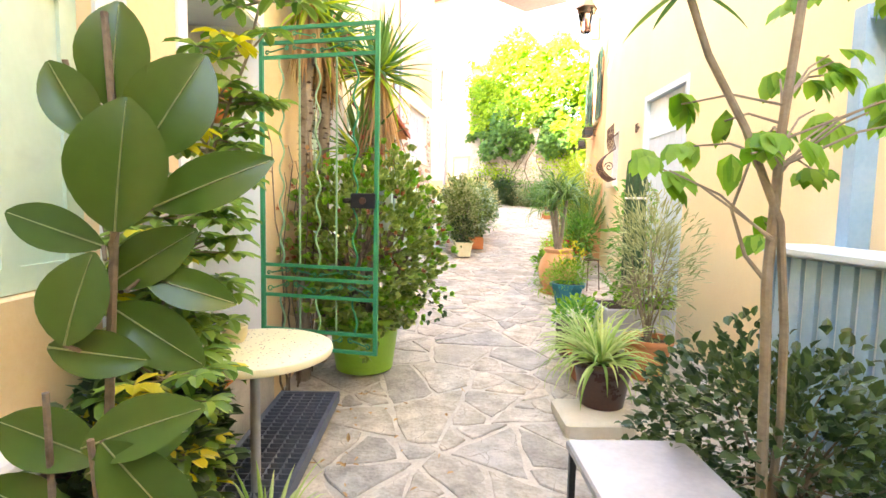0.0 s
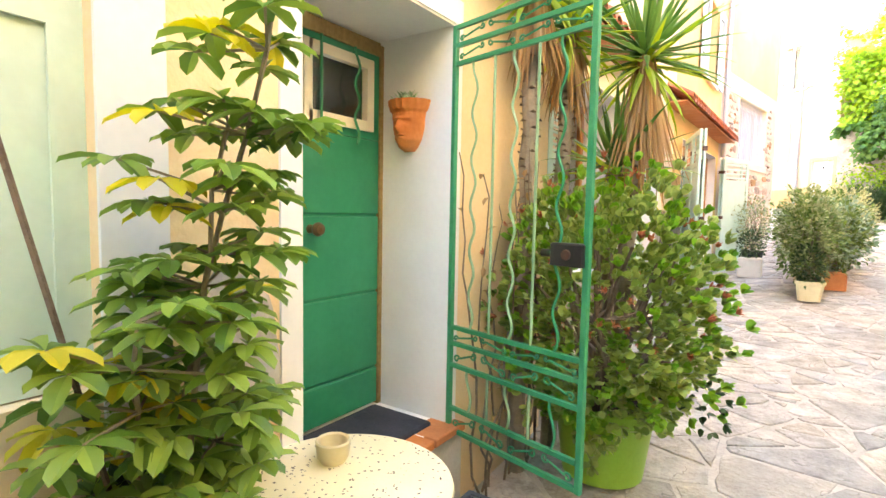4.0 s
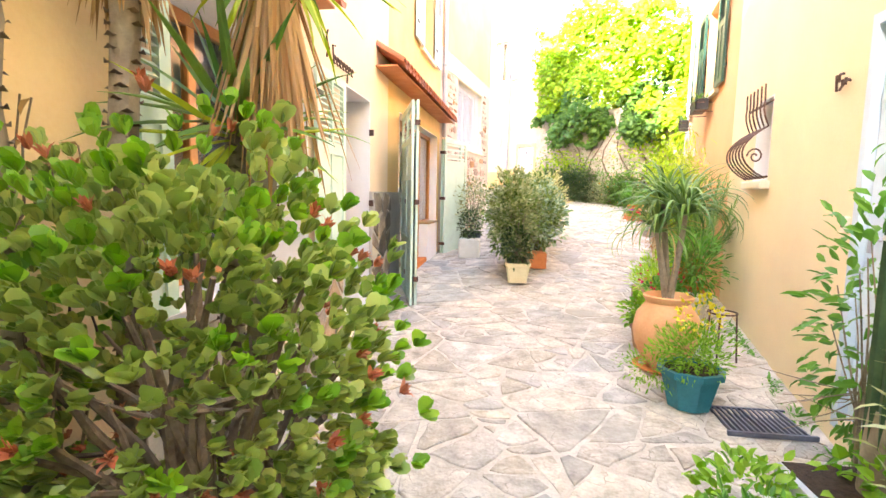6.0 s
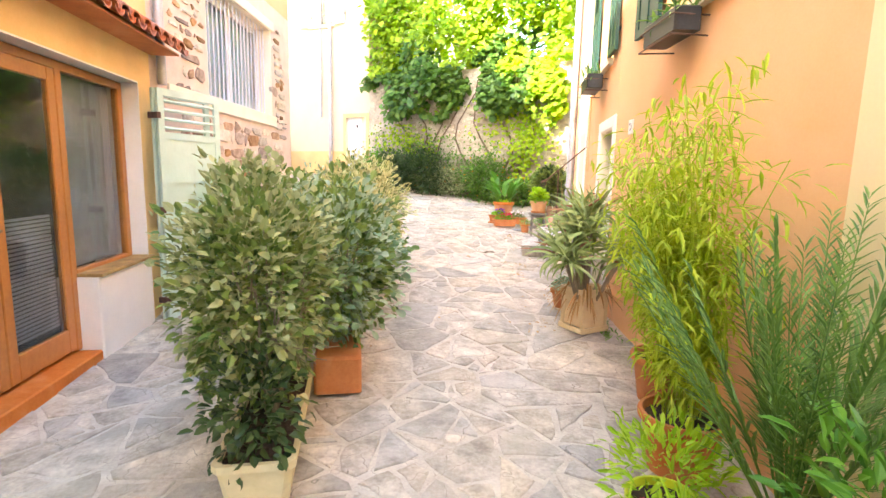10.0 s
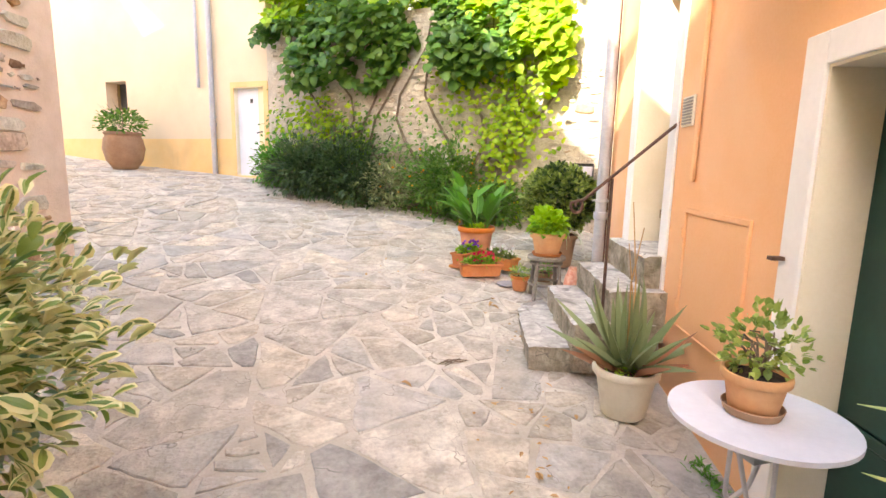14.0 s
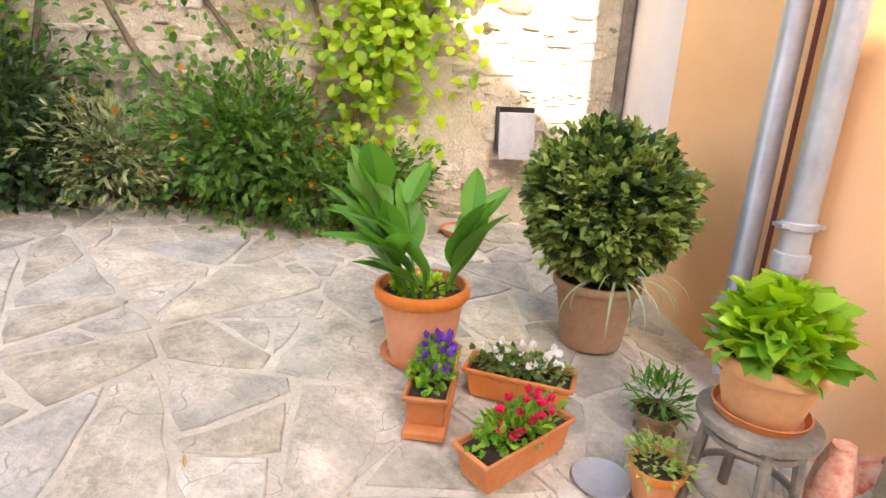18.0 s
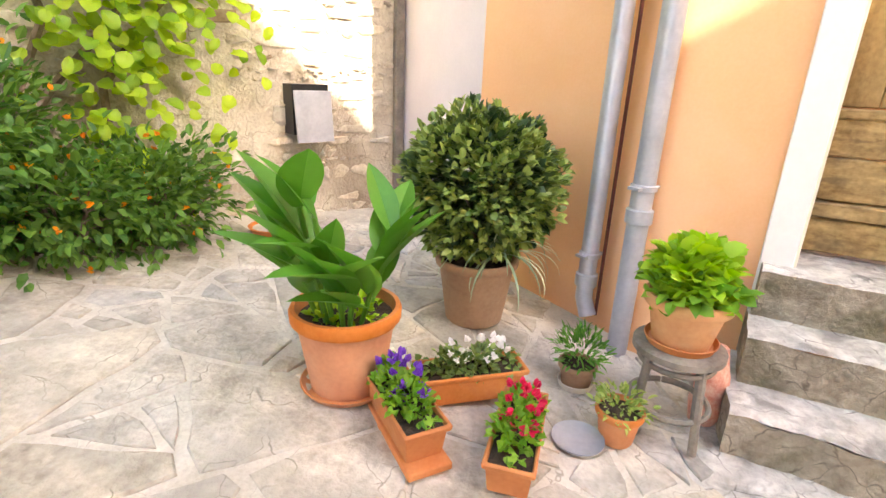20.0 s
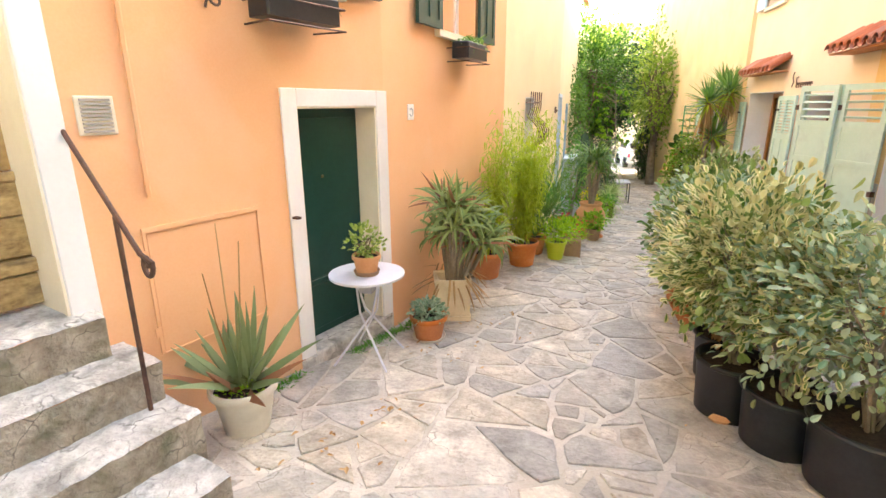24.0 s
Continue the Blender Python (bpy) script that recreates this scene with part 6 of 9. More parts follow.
# umbrella plant, rubber plant, spider plants at the start
e = thing("umbrella_plant", at(-0.955, 2.21), "tall variegated umbrella plant in a dark pot", "potted plant")
pot(e, 0.17, 0.30, "darkpot", "dark pot")
r8 = random.Random(81)
st, lv, ly = Geo(), Geo(), Geo()
for k in range(6):
    a = r8.uniform(0, 6.28)
    hgt = (2.22, 1.88, 1.45, 1.15, 0.95, 0.85)[k]
    pts = [Vector((0.03 * math.cos(a), 0.03 * math.sin(a), 0.25))]
    dx, dy = ((0.33, 0.11), (0.20, 0.06), (0.14, -0.12), (0.04, 0.14), (0.12, -0.24), (-0.02, -0.2))[k]
    for q in range(1, 12):
        t = q / 11
        pts.append(Vector((dx * t * t - 0.08 * t * (1 - t) + r8.uniform(-0.015, 0.015), dy * t + r8.uniform(-0.015, 0.015), 0.25 + (hgt - 0.25) * t)))
    st.tube(pts, 0.010, 6, 0.005)
    for q in range(4 if k < 2 else 3, 12):
        for w in range(7 if q > 8 else 6):
            b = r8.uniform(0, 6.28)
            tip = pts[q] + Vector((math.cos(b), math.sin(b), r8.uniform(-0.1, 0.5))) * r8.uniform(0.08, 0.19)
            tip.x = max(tip.x, -0.13)
            st.tube([pts[q], tip], 0.004, 4)
            bright = r8.random() < (0.4 if pts[q].z < 0.9 else 0.15)
            for f in range(8):
                d = Vector((math.cos(f * 0.785 + b), math.sin(f * 0.785 + b), r8.uniform(-0.2, 0.3)))
                (ly if bright and f < 5 else lv).leaf(tip, d, (0, 0, 1), r8.uniform(0.07, 0.12), 0.042, 0.3, 0.25, 1.0)
part("stem", st, "barkgrey", e)
part("foliage", lv, "lf_scheff", e, "green leaflets in fans")
part("yellow_foliage", ly, "lf_yellow", e, "yellow splashed leaflets")
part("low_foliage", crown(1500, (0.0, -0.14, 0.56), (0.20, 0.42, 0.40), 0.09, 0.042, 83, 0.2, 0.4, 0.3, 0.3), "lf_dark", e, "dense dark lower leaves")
part("cane", Geo().tube([(0.0, 0.0, 0.5), (-0.10, -0.28, 1.9)], 0.008, 6), "bark", e, "thin brown support cane")

e = thing("rubber_plant", at(-0.76, 1.56), "rubber plant with big glossy dark leaves", "potted plant")
pot(e, 0.19, 0.34, "terrabrown", "brown pot")
r9 = random.Random(91)
st = Geo()
st.tube([(0.0, 0.0, 0.28), (0.02, 0.0, 0.8), (0.05, 0.0, 1.3), (0.06, 0.02, 1.62), (0.03, 0.04, 1.95)], 0.012, 7, 0.008)
st.tube([(0.0, 0.0, 0.28), (-0.06, -0.05, 0.7), (-0.06, -0.06, 1.12)], 0.010, 7, 0.007)
st.tube([(0.0, 0.0, 0.28), (0.08, -0.08, 0.6), (0.08, -0.13, 1.05)], 0.010, 7, 0.007)


def rubber_leaf(p, th, L, wide, turn, up=0.25):
    """One leathery leaf from p, leaning th from upright, with a raised midrib fold."""
    face = (Vector((0.2 + turn, -1.0, up)) + ball(r9) * 0.15).normalized()
    d = Vector((math.sin(th), r9.uniform(-0.12, 0.12), math.cos(th))).normalized()
    s = d.cross(face).normalized()
    nn = s.cross(d)
    w = L * wide
    vs = []
    NS = 10
    for i in range(NS + 1):
        u = i / NS
        ww = w / 2 * math.sin(math.pi * min(1, u * 0.975 + 0.015)) ** 0.7
        cpos = p + d * (L * u) - nn * (0.14 * L * u * u)
        vs += [cpos - s * ww + nn * ww * 0.22, cpos - s * ww * 0.5 + nn * ww * 0.13, cpos, cpos + s * ww * 0.5 + nn * ww * 0.13, cpos + s * ww + nn * ww * 0.22]
    g = Geo().add(vs, [(i * 5 + j, i * 5 + j + 1, i * 5 + j + 6, i * 5 + j + 5) for i in range(NS) for j in range(4)])
    leaf = part("leaf", g, "lf_rubber", e)
    part("midrib", Geo().tube([p + d * (L * u) - nn * (0.14 * L * u * u - 0.002) for u in (0, 0.25, 0.5, 0.75, 0.97)], 0.0024, 5, 0.001), "lf_olive", leaf, "pale olive midrib")
    return leaf


# height, sideways place, lean, length, width share, turn
for z, x, y, th, L, wide, turn in (
        (1.47, 0.10, -0.06, 0.12, 0.28, 0.68, 0.1), (1.63, 0.09, 0.05, 0.50, 0.29, 0.64, 0.3), (1.66, 0.03, 0.0, -0.50, 0.20, 0.55, 0.0),
        (1.74, 0.04, 0.04, 0.09, 0.24, 0.62, 0.0), (1.52, 0.12, 0.05, 1.12, 0.29, 0.44, 0.0), (1.43, 0.01, 0.04, -1.24, 0.25, 0.42, 0.0),
        (1.34, 0.02, 0.03, 0.97, 0.23, 0.52, 0.2), (1.23, 0.0, -0.08, 0.19, 0.20, 0.74, -0.2), (1.36, 0.10, 0.04, 1.85, 0.21, 0.46, 0.2),
        (1.29, 0.02, 0.04, 2.14, 0.25, 0.55, 0.0), (1.22, -0.05, -0.06, 1.72, 0.20, 0.52, -0.2), (1.05, 0.11, -0.14, 2.48, 0.30, 0.48, 0.1)):
    q = Vector((x * 0.5 + 0.02, y * 0.5, z - 0.03))
    st.tube([q, (x, y, z)], 0.005, 5)
    rubber_leaf(Vector((x, y, z)), th, L, wide, turn)
for k in range(9):
    z = 0.50 + 0.065 * k
    th = (-1) ** k * r9.uniform(0.9, 1.9)
    p = Vector((r9.uniform(-0.06, 0.05), r9.uniform(-0.12, 0.04), z))
    rubber_leaf(p, th, r9.uniform(0.20, 0.27), 0.5, r9.uniform(-0.3, 0.3), 0.7)
part("stem", st, "bark", e)
part("stake", Geo().soft_box(-0.24, -0.12, 0.2, -0.20, -0.08, 1.15, 0.005), "oldwood", e, "weathered wooden stake", smooth=False)


def spider(x, y, z, seed, n=60, length=0.34, width=0.018, material="lf_spider"):
    return rosette(n, (x, y, z), length, width, seed, (0.2, 1.4), (1.2, 2.3), 0.3, 0, 8, 0.03)


e = thing("spider_plant", at(-0.58, 2.18), "striped spider plant in a low brown pot", "potted plant")
pot(e, 0.13, 0.20, "terrabrown", "low brown pot")
part("foliage", spider(0, 0, 0.18, 101, 70, 0.36, 0.02), "lf_spider", e, "yellow-green striped blades")
e = thing("spider_plant", (1.20, 3.82, gz(1.2, 3.8) + 0.08), "striped spider plant in a dark glazed pot", "potted plant")
pot(e, 0.21, 0.33, "darkpot", "round dark glazed pot", 0.7)
part("foliage", spider(-0.02, -0.02, 0.30, 103, 110, 0.46, 0.022), "lf_spider", e, "yellow-green striped blades")
whole("stone_block", Geo().soft_box(-0.17, -0.14, -0.02, 0.28, 0.30, 0.085, 0.02), "creampot", "pale stone block under the dark pot", "block", loc=at(1.04, 3.62))
e = thing("side_table", at(0.82, 2.15), "low grey metal side table beside the shrubs", "table")
part("tabletop", Geo().soft_box(-0.26, -0.42, 0.55, 0.22, 0.24, 0.58, 0.008), "zinc", e, "smooth grey metal top", smooth=False)
for x, y in ((-0.25, -0.40), (0.18, -0.40), (-0.25, 0.20), (0.18, 0.20)):
    part("leg", Geo().box(x, y, 0.0, x + 0.025, y + 0.025, 0.55), "black", e, smooth=False)

# shrubs by the yellow house
e = thing("dark_shrub", at(1.46, 2.50), "dark ivy shrub with purplish twigs", "shrub")
part("stem", branches((0.0, 0.0, 0.5), (0, 0, 0), (0.5, 0.6, 0.5), 16, 111, 0.01), "bark", e)
part("foliage", crown(3000, (0.0, -0.1, 0.46), (0.50, 0.70, 0.48), 0.055, 0.042, 112, 0.2, 0.4, 0.4), "lf_dark", e, "dark green ivy leaves")
part("upper_foliage", crown(350, (0.0, -0.1, 0.55), (0.52, 0.72, 0.52), 0.06, 0.045, 113, 0.2, 0.8, 0.4), "lf_dark", e)
e = thing("fig_sapling", at(1.13, 2.06), "slender fig sapling with large lobed leaves", "sapling")
st, lv = Geo(), Geo()
r10 = random.Random(115)
trunk = [Vector(p) for p in ((0.0, 0.0, 0.0), (0.02, 0.0, 0.5), (-0.02, -0.03, 0.95), (-0.10, -0.12, 1.30), (-0.12, -0.16, 1.55), (-0.11, -0.15, 1.75), (-0.06, -0.14, 2.25), (-0.02, -0.10, 2.8))]
st.tube(trunk, 0.019, 8, 0.011)
st.tube([trunk[3], Vector((-0.16, -0.10, 1.38)), Vector((-0.20, -0.08, 1.52)), Vector((-0.15, -0.10, 1.72))], 0.007, 6, 0.004)
for k in range(40):
    p = trunk[4 + k % 4] + Vector((0, 0, r10.uniform(-0.12, 0.12)))
    tp = p + Vector((r10.uniform(-0.30, 0.55), r10.uniform(-0.15, 0.45), r10.uniform(0.0, 0.26)))
    st.tube([p, p.lerp(tp, 0.5) + Vector((0, 0, 0.03)), tp], 0.0045, 5, 0.003)
    for q in range(2):
        d0 = Vector((r10.uniform(-1, 1), r10.uniform(-1, 0.4), r10.uniform(-0.7, -0.1))).normalized()
        base = tp + ball(r10) * 0.05
        for f in (-0.9, -0.45, 0.0, 0.45, 0.9):
            d = Matrix.Rotation(f, 3, "Z") @ d0
            lv.leaf(base, d, (0, -0.5, 1), 0.12 * (1 - abs(f) * 0.3), 0.055, 0.35, 0.1)
part("stem", st, "barkgrey", e, "smooth grey-brown stems")
part("foliage", lv, "lf_fresh", e, "large lobed bright leaves")
e = thing("dragon_tree", at(1.24, 2.16), "thin dragon tree stem with a spiky head", "potted plant")
pot(e, 0.12, 0.24, "terrabrown", "brown pot")
part("trunk", Geo().tube([(0, 0, 0.2), (-0.03, -0.08, 0.8), (-0.13, -0.20, 1.15), (-0.21, -0.26, 1.48), (-0.34, -0.27, 1.75), (-0.46, -0.27, 1.95), (-0.53, -0.26, 2.14)], 0.014, 8, 0.010), "barkgrey", e)
part("foliage", rosette(26, (-0.53, -0.26, 2.14), 0.24, 0.022, 117, (-0.4, 1.4), (0.2, 0.7), 0.2), "lf_strap", e)
e = thing("feathery_shrub", at(1.80, 4.50), "feathery grey-green shrub in a pot", "potted plant")
pot(e, 0.2, 0.34, "terra", "terracotta pot")
part("foliage", crown(1300, (0.0, 0.0, 1.0), (0.32, 0.42, 0.60), 0.11, 0.014, 119, 0.8, 0.2, 0.4, 0.3), "lf_olive", e)
part("stem", branches((0, 0, 0.9), (0, 0, 0.3), (0.3, 0.4, 0.6), 12, 120, 0.008), "barkgrey", e)
e = thing("grassy_plant", at(1.28, 4.45), "clump of arching striped grass in a clay pot", "potted plant")
pot(e, 0.16, 0.26, "terra", "clay pot")
part("foliage", spider(0, 0, 0.22, 121, 120, 0.5, 0.016), "lf_spider", e)
e = thing("trailing_plant", at(1.46, 5.30), "low trailing green plant in a plastic pot", "potted plant")
pot(e, 0.15, 0.22, "greypot", "grey plastic pot")
part("foliage", crown(300, (0, 0, 0.3), (0.26, 0.26, 0.2), 0.06, 0.045, 123, 0.3, 0.4), "lf_fresh", e)
e = thing("cactus_planter", at(1.96, 5.25), "tall ribbed column cactus in a grey planter box", "potted plant")
part("planter", Geo().soft_box(-0.32, -0.22, 0.0, 0.34, 0.24, 0.42, 0.012), "greypot", e, "smooth grey planter box", smooth=False)
part("soil", Geo().box(-0.30, -0.20, 0.42, 0.32, 0.22, 0.425), "soil", e, smooth=False)
g = Geo()
vs, SEG, RNG = [], 26, 16
for j in range(RNG + 1):
    t = j / RNG
    rr = 0.085 * math.sqrt(max(0.0, 1 - max(0, (t - 0.9) / 0.1) ** 2)) * (0.92 + 0.1 * math.sin(t * 3)) + 0.001
    for i in range(SEG):
        a = 2 * math.pi * i / SEG
        k = 1 + (0.14 if i % 2 else -0.06)
        vs.append((rr * k * math.cos(a) - 0.02, rr * k * math.sin(a), 0.40 + 1.50 * t))
g.add(vs, [(j * SEG + i, j * SEG + (i + 1) % SEG, (j + 1) * SEG + (i + 1) % SEG, (j + 1) * SEG + i) for j in range(RNG) for i in range(SEG)])
part("column", g, "cactus", e, "dark green ribbed cactus column")
part("corky_base", Geo().lathe([(0.098, 0.40), (0.096, 0.62), (0.086, 0.78)], (-0.02, 0, 0), 18), "barkgrey", e, "corky brown base")
part("tie", Geo().lathe([(0.10, 1.45), (0.102, 1.46), (0.10, 1.47)], (-0.02, 0, 0), 18), "white", e, "white string tie")
part("low_foliage", crown(160, (0.05, -0.08, 0.50), (0.32, 0.22, 0.14), 0.07, 0.06, 125, 0.4, 0.3), "lf_fresh", e, "heart-shaped leaves round the foot")
e = thing("climbing_shrub", at(2.13, 5.66), "sparse oval-leaved shrub against the blue door", "shrub")
part("stem", branches((0.0, 0.0, 1.0), (0, 0, 0), (0.22, 0.42, 0.8), 12, 127, 0.008), "barkgrey", e)
part("foliage", crown(330, (-0.05, 0.0, 1.05), (0.18, 0.36, 0.75), 0.10, 0.04, 128, 0.2, 0.5, 0.3), "lf_canna", e)
e = thing("flower_box", at(1.30, 5.02), "rusty brown box with straggling herbs", "planter")
part("box", Geo().soft_box(-0.10, -0.12, 0.0, 0.16, 0.14, 0.30, 0.01), "iron", e, "rusty metal box", smooth=False)
part("foliage", crown(200, (0.03, 0.0, 0.36), (0.20, 0.2, 0.16), 0.07, 0.025, 129, 0.5, 0.3), "lf_canna", e)

# teal pot, amphora with ponytail palm
e = thing("teal_planter", at(1.76, 6.86), "lime-green herb in a teal octagonal pot", "potted plant")
part("pot", Geo().lathe([(0.0, 0.0), (0.145, 0.0), (0.205, 0.24), (0.235, 0.245), (0.24, 0.29), (0.215, 0.295), (0.195, 0.27), (0.0, 0.26)], seg=8), "teal", e, "glossy teal plastic pot", smooth=False)
part("soil", Geo().lathe([(0.19, 0.272), (0.001, 0.28)], seg=8), "soil", e)
part("foliage", crown(1300, (0.0, 0.0, 0.42), (0.27, 0.27, 0.20), 0.05, 0.013, 131, 0.7, 0.2, 0.4), "lf_fresh", e, "feathery bright green leaves")
part("trailing_foliage", crown(350, (-0.28, -0.02, 0.28), (0.22, 0.16, 0.16), 0.045, 0.012, 132, 0.2, 0.2, 0.4), "lf_fresh", e)
part("blossom", crown(110, (0.05, 0.05, 0.66), (0.16, 0.14, 0.16), 0.035, 0.03, 133, 0.8, 0.6, 0.3), "lf_yellow", e, "small yellow flowers")
e = thing("ponytail_palm", at(1.80, 7.58), "ponytail palm with long drooping leaves in a terracotta amphora", "potted plant")
part("amphora", Geo().lathe([(0.0, 0.0), (0.15, 0.0), (0.17, 0.03), (0.25, 0.20), (0.275, 0.33), (0.25, 0.46), (0.19, 0.545), (0.175, 0.57), (0.20, 0.60), (0.205, 0.625), (0.19, 0.635), (0.165, 0.60), (0.15, 0.56), (0.0, 0.55)], seg=36), "terralight", e, "big-bellied pale terracotta jar")
part("saucer", Geo().lathe([(0.0, -0.02), (0.22, -0.02), (0.26, 0.015), (0.25, 0.02), (0.2, 0.0), (0.0, 0.0)], seg=28), "terra", e)
st, gl = Geo(), Geo()
for k, (dx, dy, h, n) in enumerate(((-0.04, 0.16, 1.40, 62), (0.08, -0.05, 1.32, 62), (-0.12, 0.02, 1.16, 36))):
    st.tube([(0, 0, 0.5), (dx * 0.5, dy * 0.5, 0.5 + (h - 0.5) * 0.5), (dx, dy, h)], 0.035, 8, 0.022)
    gl2 = rosette(n, (dx, dy, h), 0.58, 0.026, 141 + k, (0.25, 1.45), (1.9, 3.3), 0.25, 0, 10, 0.02)
    gl.add(gl2.v, gl2.f)
part("trunk", st, "barkgrey", e)
part("foliage", gl, "lf_pony", e, "long arching strap leaves")
part("bright_foliage", rosette(26, (0.02, -0.05, 1.36), 0.64, 0.030, 147, (0.4, 1.3), (1.9, 2.9), 0.25, 0, 10), "lf_strapblue", e, "bright arching leaves")
part("dry_foliage", rosette(12, (-0.05, 0.08, 1.20), 0.6, 0.010, 148, (-0.2, 0.6), (1.6, 2.6), 0.25, 0, 9), "lf_dry", e, "dry brown leaf tips")
e = thing("plant_stand", at(2.32, 7.75), "thin black iron plant stand against the yellow wall", "plant stand")
part("ring", Geo().tube([(0.12 * math.cos(a * 0.42), 0.12 * math.sin(a * 0.42), 0.45) for a in range(16)], 0.008, 5), "iron", e)
for k in range(3):
    part("leg", Geo().tube([(0.12 * math.cos(k * 2.1), 0.12 * math.sin(k * 2.1), 0.45), (0.15 * math.cos(k * 2.1), 0.15 * math.sin(k * 2.1), 0.0)], 0.008, 5), "iron", e)
e = thing("fern_pot", at(1.74, 8.0), "small leafy plant in a brown pot behind the amphora", "potted plant")
pot(e, 0.13, 0.22, "terrabrown", "brown pot")
part("foliage", crown(260, (0, 0, 0.34), (0.2, 0.2, 0.17), 0.07, 0.05, 150, 0.4, 0.3), "lf_fresh", e)

# group by the orange wall
e = thing("geranium_pot", at(2.15, 8.78), "red geranium in a white pot", "potted plant")
pot(e, 0.15, 0.24, "white", "white pot")
part("foliage", crown(260, (0, 0, 0.34), (0.22, 0.22, 0.16), 0.06, 0.055, 151, 0.5, 0.3), "lf_canna", e)
part("blossom", crown(160, (0.0, 0, 0.42), (0.22, 0.22, 0.16), 0.03, 0.028, 152, 0.6, 0.8, 0.3, 0.2, 0.1, 2, 6), "petal_red", e, "clustered red flowers")
e = thing("lime_pot", at(2.34, 9.74), "bushy herb in an acid yellow pot", "potted plant")
pot(e, 0.155, 0.27, "limeyellow", "acid yellow plastic pot", 0.7)
part("foliage", crown(420, (0, 0, 0.40), (0.26, 0.26, 0.20), 0.07, 0.02, 153, 0.6, 0.3), "lf_lime", e)
e = thing("dark_trough", at(2.14, 9.25), "lime grass and red flowers in a dark trough", "potted plant")
part("trough", Geo().soft_box(-0.16, -0.28, 0.0, 0.16, 0.28, 0.26, 0.015), "terrabrown", e, "brown trough", smooth=False)
part("foliage", crown(520, (0, 0, 0.34), (0.24, 0.34, 0.18), 0.11, 0.014, 154, 0.9, 0.2), "lf_lime", e)
part("blossom", crown(90, (0.02, 0, 0.44), (0.2, 0.3, 0.16), 0.035, 0.03, 155, 0.6, 0.7, 0.3, 0.2, 0.1, 2, 6), "petal_red", e)
e = thing("palm_sapling", at(2.66, 9.45), "stiff young palm with narrow dark fronds", "potted plant")
pot(e, 0.17, 0.28, "terra", "clay pot")
g = Geo()
r11 = random.Random(157)
for k in range(30):
    a, el = r11.uniform(0, 6.28), r11.uniform(0.95, 1.5)
    p = Vector((0, 0, 0.25))
    d = Vector((math.cos(a) * math.cos(el), math.sin(a) * math.cos(el), math.sin(el)))
    L = r11.uniform(1.0, 1.45)
    s = d.cross(Vector((0, 0, 1))).normalized()
    g.tube([p, p + d * L * 0.5, p + d * L - Vector((0, 0, 0.05))], 0.006, 4, 0.002)
    for q in range(26):
        b = p + d * L * (0.3 + 0.7 * q / 26)
        for sg in (-1, 1):
            g.leaf(b, d * 1.3 + s * sg * 0.55 + ball(r11) * 0.35, (0, 0, 1), 0.19 * (1 - q / 45), 0.013, 0.25)
part("frond", g, "lf_strap", e, "narrow pinnate fronds")
def bamboo(x, y, n, seed, side, label):
    e = thing("bamboo", at(x, y), label, "potted plant", "bamboo clumps")
    r11 = random.Random(seed)
    pot(e, 0.22, 0.34, "terra", "terracotta pot")
    st, lv = Geo(), Geo()
    for k in range(n):
        a, rr = r11.uniform(0, 6.28), r11.uniform(0, 0.15)
        h = r11.uniform(1.1, 2.1)
        lean = Vector((r11.uniform(*side), r11.uniform(-0.45, 0.45), 0))
        pts = [Vector((rr * math.cos(a), rr * math.sin(a), 0.3)) + lean * (t / 6) ** 1.6 + Vector((0, 0, (h - 0.3) * t / 6)) for t in range(7)]
        st.tube(pts, 0.005, 5, 0.002)
        for q in range(120):
            t = r11.uniform(1.2, 6)
            i = min(5, int(t))
            p = pts[i].lerp(pts[i + 1], t - i) + ball(r11) * 0.16
            lv.leaf(p, Vector((r11.uniform(-1, 1), r11.uniform(-1, 1), r11.uniform(-0.7, 0.4))), (0, 0, 1), r11.uniform(0.07, 0.15), 0.017, 0.35)
    part("cane", st, "lf_bamboo", e, "thin yellow canes")
    part("foliage", lv, "lf_bamboo", e, "narrow yellow-green leaves")


bamboo(2.78, 10.25, 30, 158, (-0.30, 0.15), "tall yellow-green bamboo clump in a pot by the orange wall")
bamboo(3.16, 10.98, 18, 163, (-0.40, -0.05), "lower arching bamboo clump in a clay pot by the orange wall")
e = thing("white_pot_plant", at(2.50, 8.95), "leafy shrub in a cream pot by the yellow wall", "potted plant")
pot(e, 0.16, 0.28, "creampot", "cream pot", 0.7)
part("foliage", crown(520, (0, 0, 0.62), (0.30, 0.32, 0.42), 0.10, 0.03, 159, 0.3, 0.3), "lf_canna", e)

# aloe in a wooden crate
e = thing("aloe_crate", at(3.26, 12.43), "sprawling tree aloe in a pale wooden crate", "potted plant", "", 18)
for x in (-0.16, 0.125):
    for y in (-0.15, 0.115):
        part("post", Geo().box(x, y, 0.0, x + 0.035, y + 0.035, 0.42), "crate", e, smooth=False)
for z in (0.0, 0.37):
    for y in (-0.165, 0.152):
        part("slat", Geo().box(-0.17, y, z, 0.17, y + 0.012, z + 0.05), "crate", e, smooth=False)
    for x in (-0.175, 0.163):
        part("slat", Geo().box(x, -0.15, z, x + 0.012, 0.15, z + 0.05), "crate", e, smooth=False)
part("panel", Geo().box(-0.125, -0.145, 0.05, 0.125, -0.135, 0.40), "crate", e, smooth=False)
part("panel", Geo().box(-0.145, -0.115, 0.05, -0.135, 0.115, 0.40), "crate", e, smooth=False)
